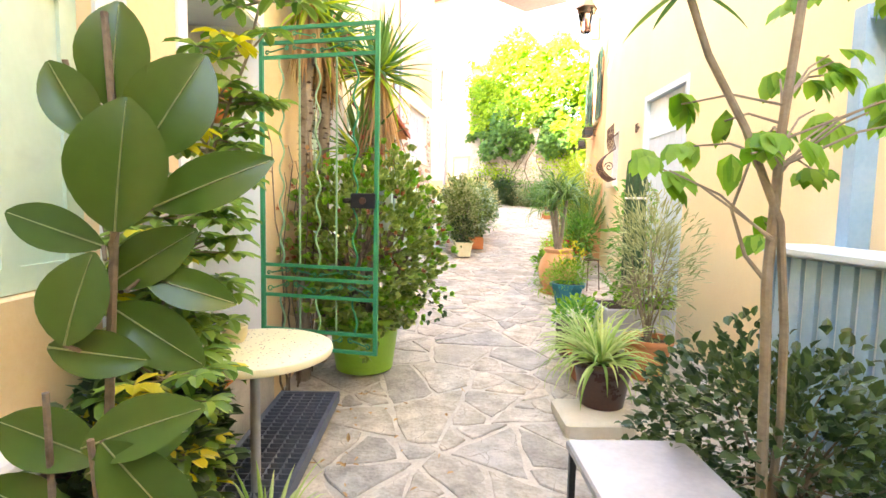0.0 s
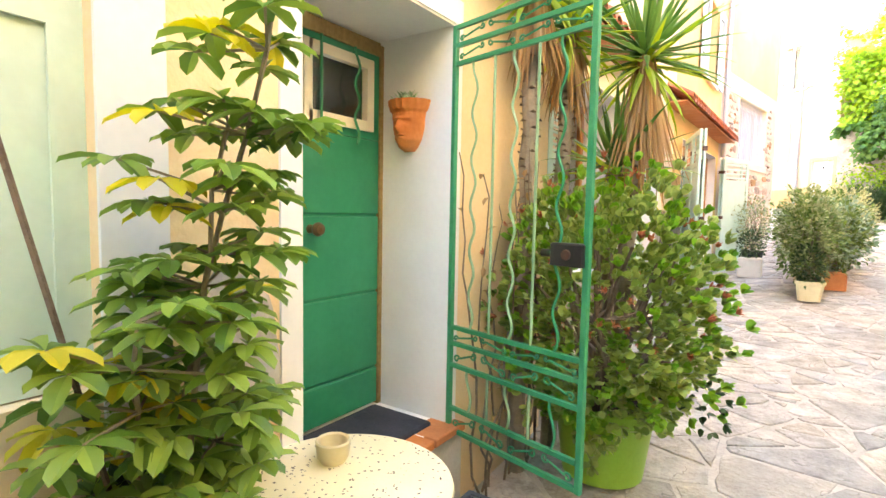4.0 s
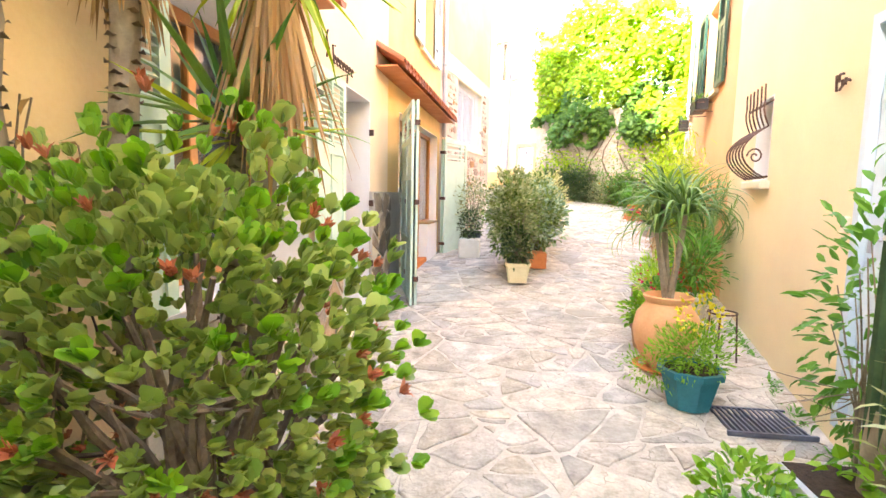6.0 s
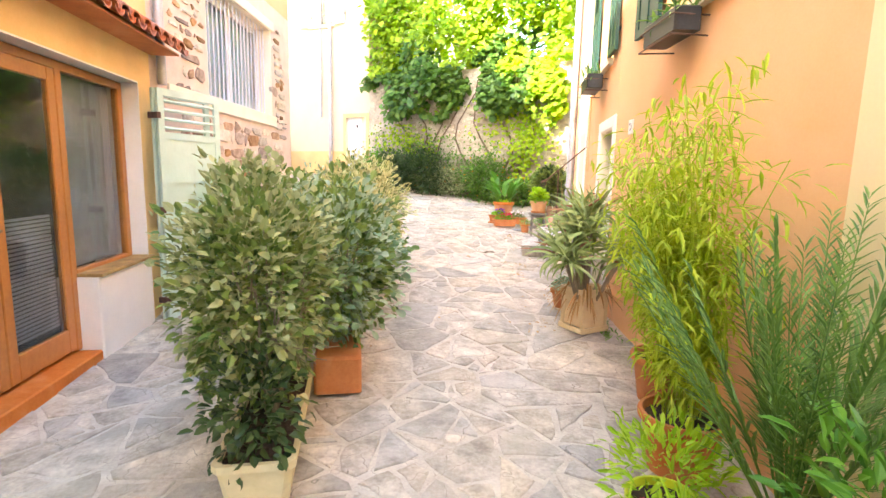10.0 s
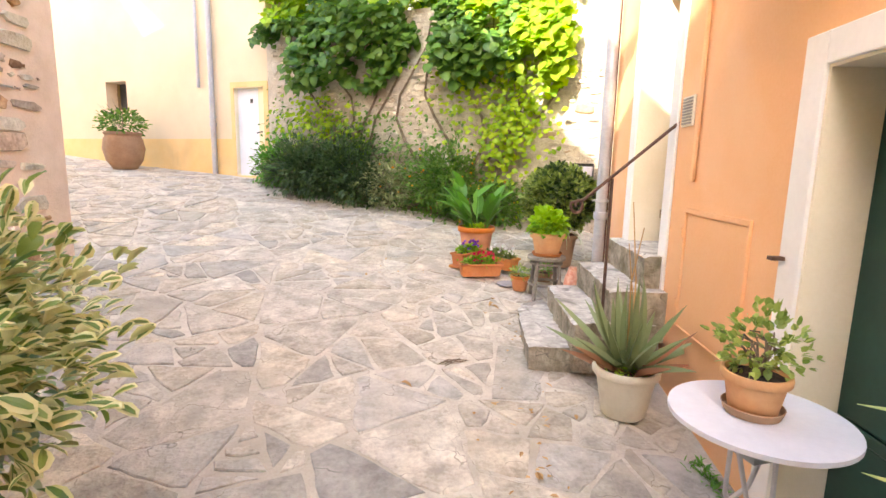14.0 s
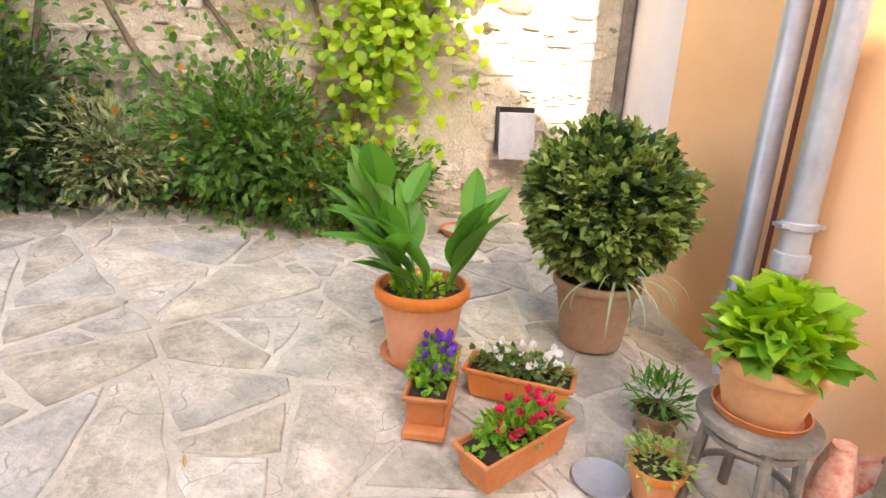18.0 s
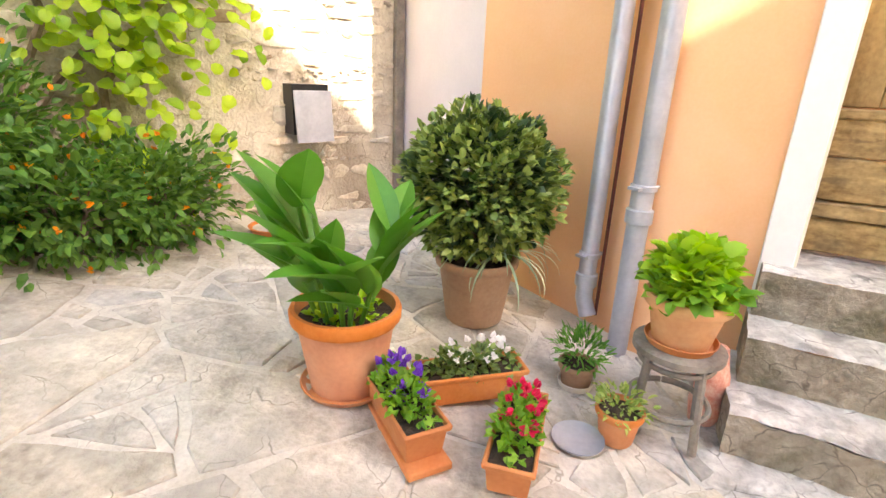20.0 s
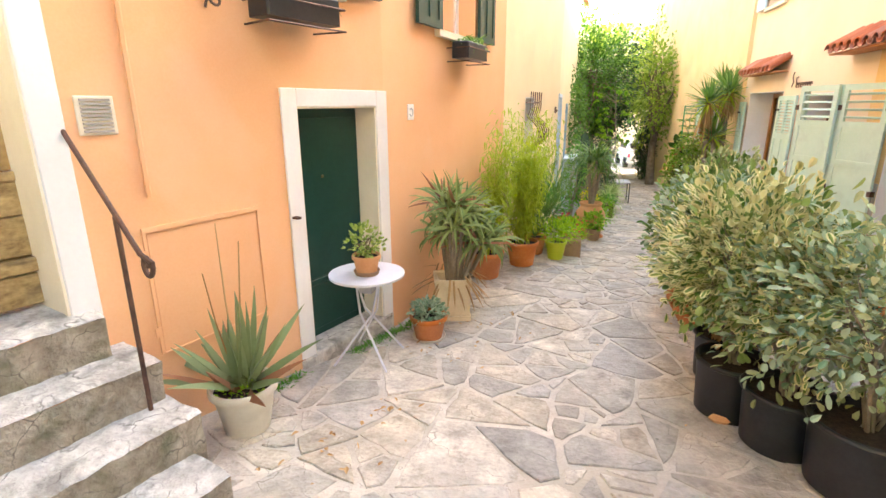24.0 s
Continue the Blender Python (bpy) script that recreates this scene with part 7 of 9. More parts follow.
part("panel", Geo().box(0.135, -0.115, 0.05, 0.145, 0.115, 0.40), "crate", e, smooth=False)
part("panel", Geo().box(-0.125, 0.135, 0.05, 0.125, 0.145, 0.40), "crate", e, smooth=False)
part("soil", Geo().box(-0.125, -0.115, 0.26, 0.125, 0.115, 0.32), "soil", e, smooth=False)
g, gr2, aloe_red = Geo(), Geo(), Geo()
r12 = random.Random(161)
for k in range(15):
    a = r12.uniform(0, 6.28)
    rr = r12.uniform(0.03, 0.36)
    c = Vector((rr * math.cos(a) - 0.04, rr * math.sin(a) * 1.15 - 0.03, 1.22 - rr * 1.7 + r12.uniform(-0.10, 0.14)))
    q = rosette(20, c, 0.36, 0.032, 165 + k, (-0.3, 1.3), (0.7, 2.2), 0.35, 0.25, 7, 0.015)
    g.add(q.v, q.f)
    gr2.tube([(c.x * 0.3, c.y * 0.3, 0.28), (c.x * 0.8, c.y * 0.8, c.z - 0.1), c], 0.016, 6)
    if r12.random() < 0.6:
        q = rosette(4, c, 0.38, 0.036, 190 + k, (0.0, 0.9), (0.2, 0.7), 0.35, 0.25, 7, 0.015)
        aloe_red.add(q.v, q.f)
dry = Geo()
for k in range(40):
    a = r12.uniform(0, 6.28)
    dry.strap((0.2 * math.cos(a), 0.2 * math.sin(a), r12.uniform(0.3, 0.5)), a, r12.uniform(-1.2, -0.2), 0.26, 0.022, 0.6, 5)
part("dry_foliage", dry, "lf_dry", e, "withered lower leaves")
part("stem", gr2, "barkgrey", e)
part("foliage", g, "lf_aloe", e, "fleshy toothed grey-green leaves")
part("red_foliage", aloe_red, "lf_aloered", e, "sun-reddened leaves")
e = thing("succulent_pot", at(3.33, 13.03), "grey-green succulent in a terracotta pot with saucer", "potted plant")
pot(e, 0.16, 0.22, "terra", "terracotta pot", 0.72, 0.2, saucer="creampot")
part("foliage", crown(300, (0, 0, 0.25), (0.16, 0.16, 0.09), 0.05, 0.035, 171, 0.6, 0.3), "lf_silver", e)

# folding table with a pot
e = thing("folding_table", at(3.655, 13.58), "round pale grey folding metal table", "table")
part("tabletop", Geo().lathe([(0.0, 0.690), (0.27, 0.690), (0.285, 0.695), (0.285, 0.712), (0.27, 0.714), (0.0, 0.709)], seg=44), "whitemetal", e, "smooth pale round top")
for s in (-1, 1):
    part("leg", Geo().tube([(0.22 * s, 0.22, 0.0), (-0.05 * s, 0.05, 0.40), (-0.10 * s, 0.0, 0.69)], 0.009, 6), "whitemetal", e)
    part("leg", Geo().tube([(0.20 * s, -0.22, 0.0), (-0.05 * s, -0.05, 0.40), (-0.10 * s, 0.0, 0.69)], 0.009, 6), "whitemetal", e)
part("joint", Geo().box(-0.05, -0.05, 0.56, 0.05, 0.05, 0.68), "zinc", e, smooth=False)
zt = gz(3.655, 13.58) + 0.012 + 0.714
e = thing("table_jade", (3.645, 13.60, zt), "small jade plant in a pale terracotta pot on the table", "potted plant")
pot(e, 0.105, 0.15, "terralight", "pale terracotta pot", 0.72, 0.22, saucer="terrabrown")
part("foliage", crown(360, (0, 0, 0.25), (0.14, 0.14, 0.12), 0.035, 0.024, 173, 0.6, 0.4, 0.35, 0.15, 0.1, 2.5, 2), "lf_jade", e)
part("stem", branches((0, 0, 0.24), (0, 0, 0.12), (0.12, 0.12, 0.1), 8, 174, 0.006), "bark", e)

# aloe vera by the steps
e = thing("aloe_pot", at(3.96, 14.73), "aloe with long fleshy leaves and dry stalks in a cream pot", "potted plant")
pot(e, 0.185, 0.30, "creampot", "cream plastic pot", 0.68, 0.16)
def leaf_parts(ros, seg, material, label=""):
    """Each blade of a rosette as a part of its own."""
    nv, nf = 3 * (seg + 1), 2 * seg
    for k in range(len(ros.f) // nf):
        part("leaf", Geo().add(ros.v[k * nv:(k + 1) * nv], [tuple(i - k * nv for i in f) for f in ros.f[k * nf:(k + 1) * nf]]), material, e, label)


leaf_parts(rosette(26, (0, 0, 0.27), 0.54, 0.056, 175, (0.45, 1.48), (-0.25, 0.35), 0.4, 0.3, 8, 0.02), 8, "lf_aloepot")
leaf_parts(rosette(7, (0, 0, 0.25), 0.46, 0.05, 176, (0.2, 0.9), (0.0, 0.4), 0.4, 0.3, 8, 0.03), 8, "lf_aloered", "reddish outer leaf")
part("moss", crown(220, (0.02, 0, 0.28), (0.14, 0.14, 0.04), 0.03, 0.02, 177, 0.8, 0.2), "lf_lime", e)
part("dry_stalk", Geo().tube([(0.02, 0, 0.3), (0.03, 0.02, 0.8), (0.0, 0.06, 1.25)], 0.006, 5, 0.003).tube([(0.0, 0.0, 0.3), (-0.03, -0.02, 0.8), (-0.02, -0.08, 1.12)], 0.006, 5, 0.003).tube([(0.01, 0.03, 0.3), (0.06, 0.08, 0.7), (0.05, 0.14, 1.0)], 0.005, 5, 0.003), "lf_dry", e, "tall dry flower stalks")

# flower corner
e = thing("canna_pot", at(4.02, 17.71), "canna with broad upright leaves in a large terracotta pot", "potted plant")
pot(e, 0.205, 0.35, "terra", "large terracotta pot", 0.70, 0.16, saucer="terra")
r13 = random.Random(181)
for k in range(11):
    a = r13.uniform(0, 6.28)
    b = Vector((0.10 * math.cos(a), 0.10 * math.sin(a), 0.29))
    h = r13.uniform(0.2, 0.48)
    top = b + Vector((0.10 * math.cos(a), 0.10 * math.sin(a), h))
    part("stalk", Geo().tube([b, top], 0.010, 6), "lf_canna", e)
    for q in range(3):
        p = b.lerp(top, 0.45 + 0.27 * q)
        aa, el = a + r13.uniform(-1.6, 1.6), r13.uniform(0.45, 1.3)
        d = Vector((math.cos(aa) * math.cos(el), math.sin(aa) * math.cos(el), math.sin(el)))
        s = d.cross(Vector((0, 0, 1))).normalized()
        nn = s.cross(d)
        L, w = r13.uniform(0.25, 0.38), r13.uniform(0.10, 0.15)
        vs = []
        for i in range(8):
            u = i / 7
            ww = w / 2 * math.sin(math.pi * (0.04 + 0.96 * u) ** 0.8) ** 0.8
            c = p + d * L * u - nn * 0.12 * L * u * u
            vs += [c - s * ww + nn * ww * 0.4, c, c + s * ww + nn * ww * 0.4]
        part("leaf", Geo().add(vs, [(i * 3 + j, i * 3 + j + 1, i * 3 + j + 4, i * 3 + j + 3) for i in range(7) for j in range(2)]), "lf_canna", e)
part("low_foliage", crown(170, (0, 0, 0.325), (0.15, 0.15, 0.05), 0.04, 0.03, 183, 0.6, 0.2), "lf_lime", e)
e = thing("round_bush", at(4.84, 17.31), "clipped round dark green bush in a brown pot", "potted plant")
pot(e, 0.21, 0.36, "terrabrown", "brown clay pot", 0.72, 0.12)
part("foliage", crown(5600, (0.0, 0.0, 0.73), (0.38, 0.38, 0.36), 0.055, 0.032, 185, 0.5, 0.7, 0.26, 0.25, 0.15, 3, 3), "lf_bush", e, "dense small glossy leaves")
# inner leaves in a darker green: the bush's inner shade as colour
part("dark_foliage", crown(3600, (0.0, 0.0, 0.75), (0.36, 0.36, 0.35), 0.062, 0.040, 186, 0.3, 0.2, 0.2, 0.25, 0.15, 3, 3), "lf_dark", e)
part("stem", branches((0, 0, 0.7), (0, 0, 0.3), (0.35, 0.35, 0.3), 12, 187, 0.012), "bark", e)
part("grass_tuft", rosette(46, (-0.05, -0.12, 0.40), 0.36, 0.012, 188, (0.0, 1.1), (1.6, 2.6), 0.2), "lf_silver", e, "pale hanging grass blades")


def flower_trough(x, y, rz, petals, label, leafmat, tray):
    z0 = gz(x, y) + 0.014
    e = thing("flower_trough", (x, y, z0), label, "flower trough", "terracotta troughs", rz)
    g = Geo()
    L, w, h = 0.45, 0.17, 0.15
    vs = []
    for (a, b, z) in ((0.42, 0.38, 0.02), (0.46, 0.43, h - 0.025), (0.49, 0.48, h - 0.022), (0.5, 0.5, h), (0.46, 0.43, h), (0.45, 0.41, h - 0.03)):
        vs += [(-a * L, -b * w, z), (a * L, -b * w, z), (a * L, b * w, z), (-a * L, b * w, z)]
    fs = [(3, 2, 1, 0), (20, 21, 22, 23)]
    for k in range(5):
        fs += [(k * 4 + i, k * 4 + (i + 1) % 4, (k + 1) * 4 + (i + 1) % 4, (k + 1) * 4 + i) for i in range(4)]
    g.add(vs, fs)
    part("trough", g, "terra", e, "terracotta plastic trough", smooth=False, bevel=0.004)
    part("soil", Geo().box(-0.45 * L, -0.41 * w, h - 0.03, 0.45 * L, 0.41 * w, h - 0.022), "soil", e, smooth=False)
    if tray:
        part("tray", Geo().soft_box(-0.54 * L, -0.46 * w, -0.004, 0.50 * L, 0.46 * w, 0.022, 0.004), "terra", e, smooth=False)
    part("foliage", crown(330, (0, 0, h + 0.015), (L * 0.46, w * 0.5, 0.045), 0.036, 0.028, int(x * 100), 0.7, 0.2), leafmat, e)
    part("blossom", crown(150, (0.03, 0, h + 0.06), (L * 0.34, w * 0.40, 0.045), 0.030, 0.028, int(x * 100) + 3, 1.0, 0.7, 0.3, 0.1, 0.05, 3, 7), petals, e, "clustered flowers")
    return e


flower_trough(3.84, 17.02, -5.1, "petal_red", "crimson primroses in a terracotta trough", "lf_fresh", False)
flower_trough(3.84, 17.43, 37.5, "petal_violet", "violet pansies in a terracotta trough on a tray", "lf_fresh", True)
flower_trough(4.13, 17.23, -64.3, "petal_white", "white daisies in a terracotta trough", "lf_core", False)
e = thing("small_pot", at(4.11, 16.64), "little plant in a small terracotta pot", "potted plant", "small pots")
pot(e, 0.09, 0.15, "terra", "", 0.72, 0.2)
part("foliage", crown(200, (0, 0, 0.17), (0.10, 0.10, 0.07), 0.035, 0.016, 201, 0.6, 0.3), "lf_jade", e)
e = thing("small_pot", at(4.43, 16.78), "wispy herb in a small terracotta pot with saucer", "potted plant", "small pots")
pot(e, 0.085, 0.12, "terrabrown", "", 0.75, 0.2, saucer="creampot")
part("foliage", crown(220, (0, 0, 0.18), (0.11, 0.11, 0.10), 0.06, 0.012, 203, 0.8, 0.2), "lf_canna", e)
whole("metal_dish", Geo().lathe([(0.0, 0.0), (0.085, 0.0), (0.10, 0.012), (0.10, 0.018), (0.085, 0.01), (0.0, 0.008)], seg=26), "zinc", "round flat metal dish on the paving", "dish", loc=at(4.04, 16.79))
# stool with lime hydrangea
SX, SY = 4.27, 16.43
SZ = gz(SX, SY) + 0.012
e = thing("plant_stool", (SX, SY, SZ), "round weathered wooden stool", "stool")
e.scale = (0.82, 0.82, 1.0)
part("seat", Geo().lathe([(0.0, 0.36), (0.19, 0.36), (0.21, 0.37), (0.21, 0.395), (0.19, 0.40), (0.0, 0.398)], seg=30), "greywood", e, "weathered round seat")
for k in range(4):
    a = k * math.pi / 2 + 0.5
    part("leg", Geo().tube([(0.16 * math.cos(a), 0.16 * math.sin(a), 0.365), (0.205 * math.cos(a), 0.205 * math.sin(a), 0.0)], 0.021, 8), "greywood", e)
part("stretcher", Geo().tube([(0.185 * math.cos(k * 0.26), 0.185 * math.sin(k * 0.26), 0.14) for k in range(25)], 0.014, 6), "greywood", e, "bent wooden hoop")
part("hoop", Geo().tube([(0.17 * math.cos(k * 0.26), 0.17 * math.sin(k * 0.26), 0.33) for k in range(25)], 0.012, 6), "greywood", e)
e = thing("hydrangea_pot", (SX, SY, SZ + 0.40), "lime-green hydrangea in a terracotta pot on the stool", "potted plant")
pot(e, 0.155, 0.21, "terralight", "terracotta pot", 0.68, 0.22, saucer="terra")
part("foliage", crown(400, (0, 0, 0.28), (0.13, 0.13, 0.12), 0.072, 0.062, 205, 0.6, 0.4, 0.3, 0.25, 0.15), "lf_lime", e, "lime green leaves")
part("low_foliage", crown(160, (0, 0, 0.23), (0.17, 0.17, 0.06), 0.07, 0.055, 206, 0.4, 0.4), "lf_fresh", e)
# crumpled red bag
g = Geo()
r14 = random.Random(207)
vs = []
NR, NS2 = 12, 16
for j in range(NR + 1):
    t = j / NR
    for i in range(NS2):
        a = 2 * math.pi * i / NS2
        rr = (0.13 * math.sin(math.pi * (0.08 + 0.86 * t)) ** 0.6) * (1 + 0.35 * noise.noise((math.cos(a) * 2, math.sin(a) * 2, t * 4)))
        vs.append((rr * math.cos(a) * 1.25, rr * math.sin(a), 0.21 * t * (1 + 0.2 * noise.noise((math.cos(a) * 3, math.sin(a) * 3, 7)))))
g.add(vs, [(j * NS2 + i, j * NS2 + (i + 1) % NS2, (j + 1) * NS2 + (i + 1) % NS2, (j + 1) * NS2 + i) for j in range(NR) for i in range(NS2)])
whole("crumpled_bag", g, "plasticbag", "crumpled red and white plastic bag behind the stool", "bag", loc=at(4.73, 16.08))

# shrubs in the lane's middle
e = thing("trough_bush", at(0.60, 10.66), "silvery elaeagnus bush in a long butter-coloured trough", "potted plant")
g = Geo()
vs = []
for (a, b, z) in ((0.13, 0.50, 0.0), (0.135, 0.505, 0.05), (0.165, 0.535, 0.24), (0.18, 0.55, 0.245), (0.18, 0.55, 0.28), (0.155, 0.525, 0.28), (0.15, 0.52, 0.24)):
    c = 0.03
    vs += [(-a + c, -b, z), (a - c, -b, z), (a, -b + c, z), (a, b - c, z), (a - c, b, z), (-a + c, b, z), (-a, b - c, z), (-a, -b + c, z)]
fs = [tuple(range(7, -1, -1)), tuple(range(48, 56))]
for k in range(6):
    fs += [(k * 8 + i, k * 8 + (i + 1) % 8, (k + 1) * 8 + (i + 1) % 8, (k + 1) * 8 + i) for i in range(8)]
g.add(vs, fs)
part("trough", g, "butter", e, "butter-coloured plastic trough", smooth=False)
part("soil", Geo().box(-0.15, -0.51, 0.235, 0.15, 0.51, 0.25), "soil", e, smooth=False)
part("stem", branches((0, 0.0, 0.95), (0, 0, 0.24), (0.30, 0.5, 0.55), 22, 211, 0.011), "barkgrey", e)
part("foliage", crown(2400, (-0.08, 0.12, 0.94), (0.38, 0.60, 0.58), 0.070, 0.038, 212, 0.4, 0.35, 0.5, freq=3.0, gaps=-0.12), "lf_core", e, "grey-green leaves")
# paler leaves over the green ones paint the bush's highlights
part("silver_foliage", crown(2300, (-0.08, 0.12, 0.98), (0.39, 0.62, 0.58), 0.064, 0.038, 213, 0.4, 0.6, 0.5, freq=3.0, gaps=-0.12), "lf_olive", e, "silvery outer leaves, highlights put into their colour")
part("low_foliage", crown(420, (-0.02, -0.42, 0.50), (0.24, 0.2, 0.3), 0.062, 0.036, 214, 0.3, 0.4), "lf_dark", e)
e = thing("trough_bush", at(0.93, 11.74), "grey-green bush in a second terracotta trough", "potted plant")
part("trough", Geo().soft_box(-0.16, -0.45, 0.0, 0.16, 0.45, 0.26, 0.02), "terra", e, "terracotta trough", smooth=False)
part("foliage", crown(3000, (-0.06, 0.0, 0.84), (0.50, 0.58, 0.58), 0.074, 0.048, 216, 0.4, 0.35, 0.5, freq=2.8, gaps=-0.15, tip=1.0), "lf_core", e, "green leaves")
# here too the highlights are a second layer of paler leaves
part("silver_foliage", crown(2100, (-0.06, 0.0, 0.86), (0.51, 0.59, 0.59), 0.074, 0.048, 219, 0.4, 0.5, 0.5, freq=2.8, gaps=-0.15, tip=1.0), "lf_silver", e, "silvery green leaves, highlights put into their colour")
part("stem", branches((0, 0, 0.8), (0, 0, 0.2), (0.3, 0.45, 0.5), 14, 217, 0.01), "barkgrey", e)


def black_pot_bush(x, y, r, h, cz, rad, n, mats, seed, label, leaf=(0.070, 0.040)):
    e = thing("bush_pot", at(x, y), label, "potted plant", "bushes in black pots")
    pot(e, r, h, "plastic_black", "black plastic nursery pot", 0.86, 0.07)
    part("stem", branches((0, 0, cz), (0, 0, h * 0.85), (rad[0] * 0.8, rad[1] * 0.8, rad[2] * 0.9), 16, seed, 0.011), "barkgrey", e, "bare brown twigs")
    for k, (mt, share) in enumerate(mats):
        part("foliage", crown(int(n * share), (0, 0, cz), rad, leaf[0], leaf[1], seed + k + 1, 0.35, 0.4, 0.55, freq=2.8, gaps=-0.12, tip=1.0), mt, e)
        if mt == "lf_cream":
            part("leaf_core", crown(int(n * share), (0, 0, cz + 0.002), rad, leaf[0] * 0.93, leaf[1] * 0.44, seed + k + 1, 0.35, 0.4, 0.55, core=0.12, freq=2.8, gaps=-0.12, tip=1.0), "lf_core", e, "green middle of the leaves", kind="stuff")
    return e


b1 = black_pot_bush(1.02, 13.18, 0.22, 0.36, 0.86, (0.48, 0.46, 0.46), 1500, (("lf_cream", 1.8), ("lf_core", 0.5)), 221, "cream-variegated bush in a black plastic pot")
black_pot_bush(1.13, 13.72, 0.22, 0.38, 1.02, (0.50, 0.48, 0.48), 1900, (("lf_cream", 1.8), ("lf_core", 0.5)), 225, "round yellow-variegated bush in a black plastic pot")
part("dry_foliage", crown(200, (0.0, 0.25, 0.55), (0.22, 0.2, 0.26), 0.06, 0.03, 229, -0.4, 0.3), "lf_dry", b1, "patch of dead brown leaves")
black_pot_bush(0.95, 14.06, 0.23, 0.36, 0.90, (0.44, 0.44, 0.44), 1000, (("lf_silver", 1.0), ("lf_olive", 0.7), ("lf_cream", 0.3)), 231, "silvery blue-green bush in a black plastic pot", (0.066, 0.034))
black_pot_bush(0.73, 14.40, 0.25, 0.38, 0.93, (0.48, 0.44, 0.46), 1000, (("lf_olive", 0.8), ("lf_silver", 0.9), ("lf_cream", 0.3)), 235, "loose grey-green bush in a black plastic pot", (0.062, 0.032))
black_pot_bush(-0.28, 13.95, 0.20, 0.34, 0.95, (0.34, 0.42, 0.55), 800, (("lf_olive", 1.2), ("lf_silver", 0.6)), 239, "thin grey-green bush by the stone house", (0.06, 0.03))
whole("loose_stone", Geo().lathe([(0.0, 0.0), (0.06, 0.0), (0.075, 0.02), (0.05, 0.045), (0.0, 0.05)], seg=7, squash=0.6), "terralight", "small loose stone beside the black pots", "stone", loc=at(1.20, 13.88), smooth=False)
e = thing("stone_planter", at(-0.25, 12.75), "pale square planter beside the shutter", "planter")
part("planter", Geo().soft_box(-0.20, -0.20, 0.0, 0.20, 0.20, 0.36, 0.02), "creampot", e, "pale weathered planter", smooth=False)
part("foliage", crown(500, (0, 0, 0.62), (0.26, 0.28, 0.30), 0.06, 0.03, 241, 0.3, 0.3), "lf_dark", e)

# small things lying about the stone steps
M["bag"] = surf("printed_bag", (0.62, 0.20, 0.14), (0.80, 0.55, 0.42), 0.5, 26, 70, 0.5, 0.01)
e = thing("paper_bag", at(4.40, 16.24), "crumpled pink and red bag beside the stone steps", "bag")
g = Geo()
vs = []
for j in range(13):
    t = j / 12
    rr = 0.062 * (1 - 0.45 * t ** 3) * (0.75 + 0.25 * min(1, t * 5))
    for i in range(18):
        a = 2 * math.pi * i / 18
        k = 1 + 0.28 * noise.noise((math.cos(a) * 1.7, math.sin(a) * 1.7, t * 4.0))
        vs.append((rr * k * math.cos(a) + 0.02 * t, rr * k * math.sin(a) - 0.02 * t, 0.36 * t))
g.add(vs, [(j * 18 + i, j * 18 + (i + 1) % 18, (j + 1) * 18 + (i + 1) % 18, (j + 1) * 18 + i) for j in range(12) for i in range(18)] + [tuple(range(12 * 18, 13 * 18))])
part("sack", g, "bag", e)
r15 = random.Random(411)
for x, y in ((3.77, 16.43), (3.74, 16.36), (3.70, 16.30), (3.60, 16.16), (2.72, 15.28)):
    g = Geo()
    a = r15.uniform(0, 6.28)
    g.leaf((0, 0, 0.012), (math.cos(a), math.sin(a), 0.15), (0, 0, 1), r15.uniform(0.06, 0.09), 0.04, 0.5, 0.3)
    whole("fallen_leaf", g, "lf_dry", "curled dry brown leaf lying on the paving", "leaf", "fallen leaves", loc=at(x, y))
g = Geo()
for k in range(9):
    a = r15.uniform(-0.5, 0.5)
    p = Vector((r15.uniform(-0.05, 0.05), r15.uniform(-0.03, 0.03), 0.008))
    d = Vector((math.cos(a), math.sin(a), 0.06)) * r15.uniform(0.06, 0.16)
    g.tube([p - d * 0.5, p + Vector((0, 0, 0.012)), p + d * 0.5], 0.003, 5)
whole("dead_twigs", g, "bark", "small tangle of dead brown twigs on the paving", "twigs", loc=at(3.11, 15.47))

# back wall: vine, shrubs, urn
MBK = MB1


def on_wall(u, v, z):
    """Planting on the wall, counted from the corner with the lavender house."""
    return MBK @ Vector((1.086 * u - 0.93, v, z))


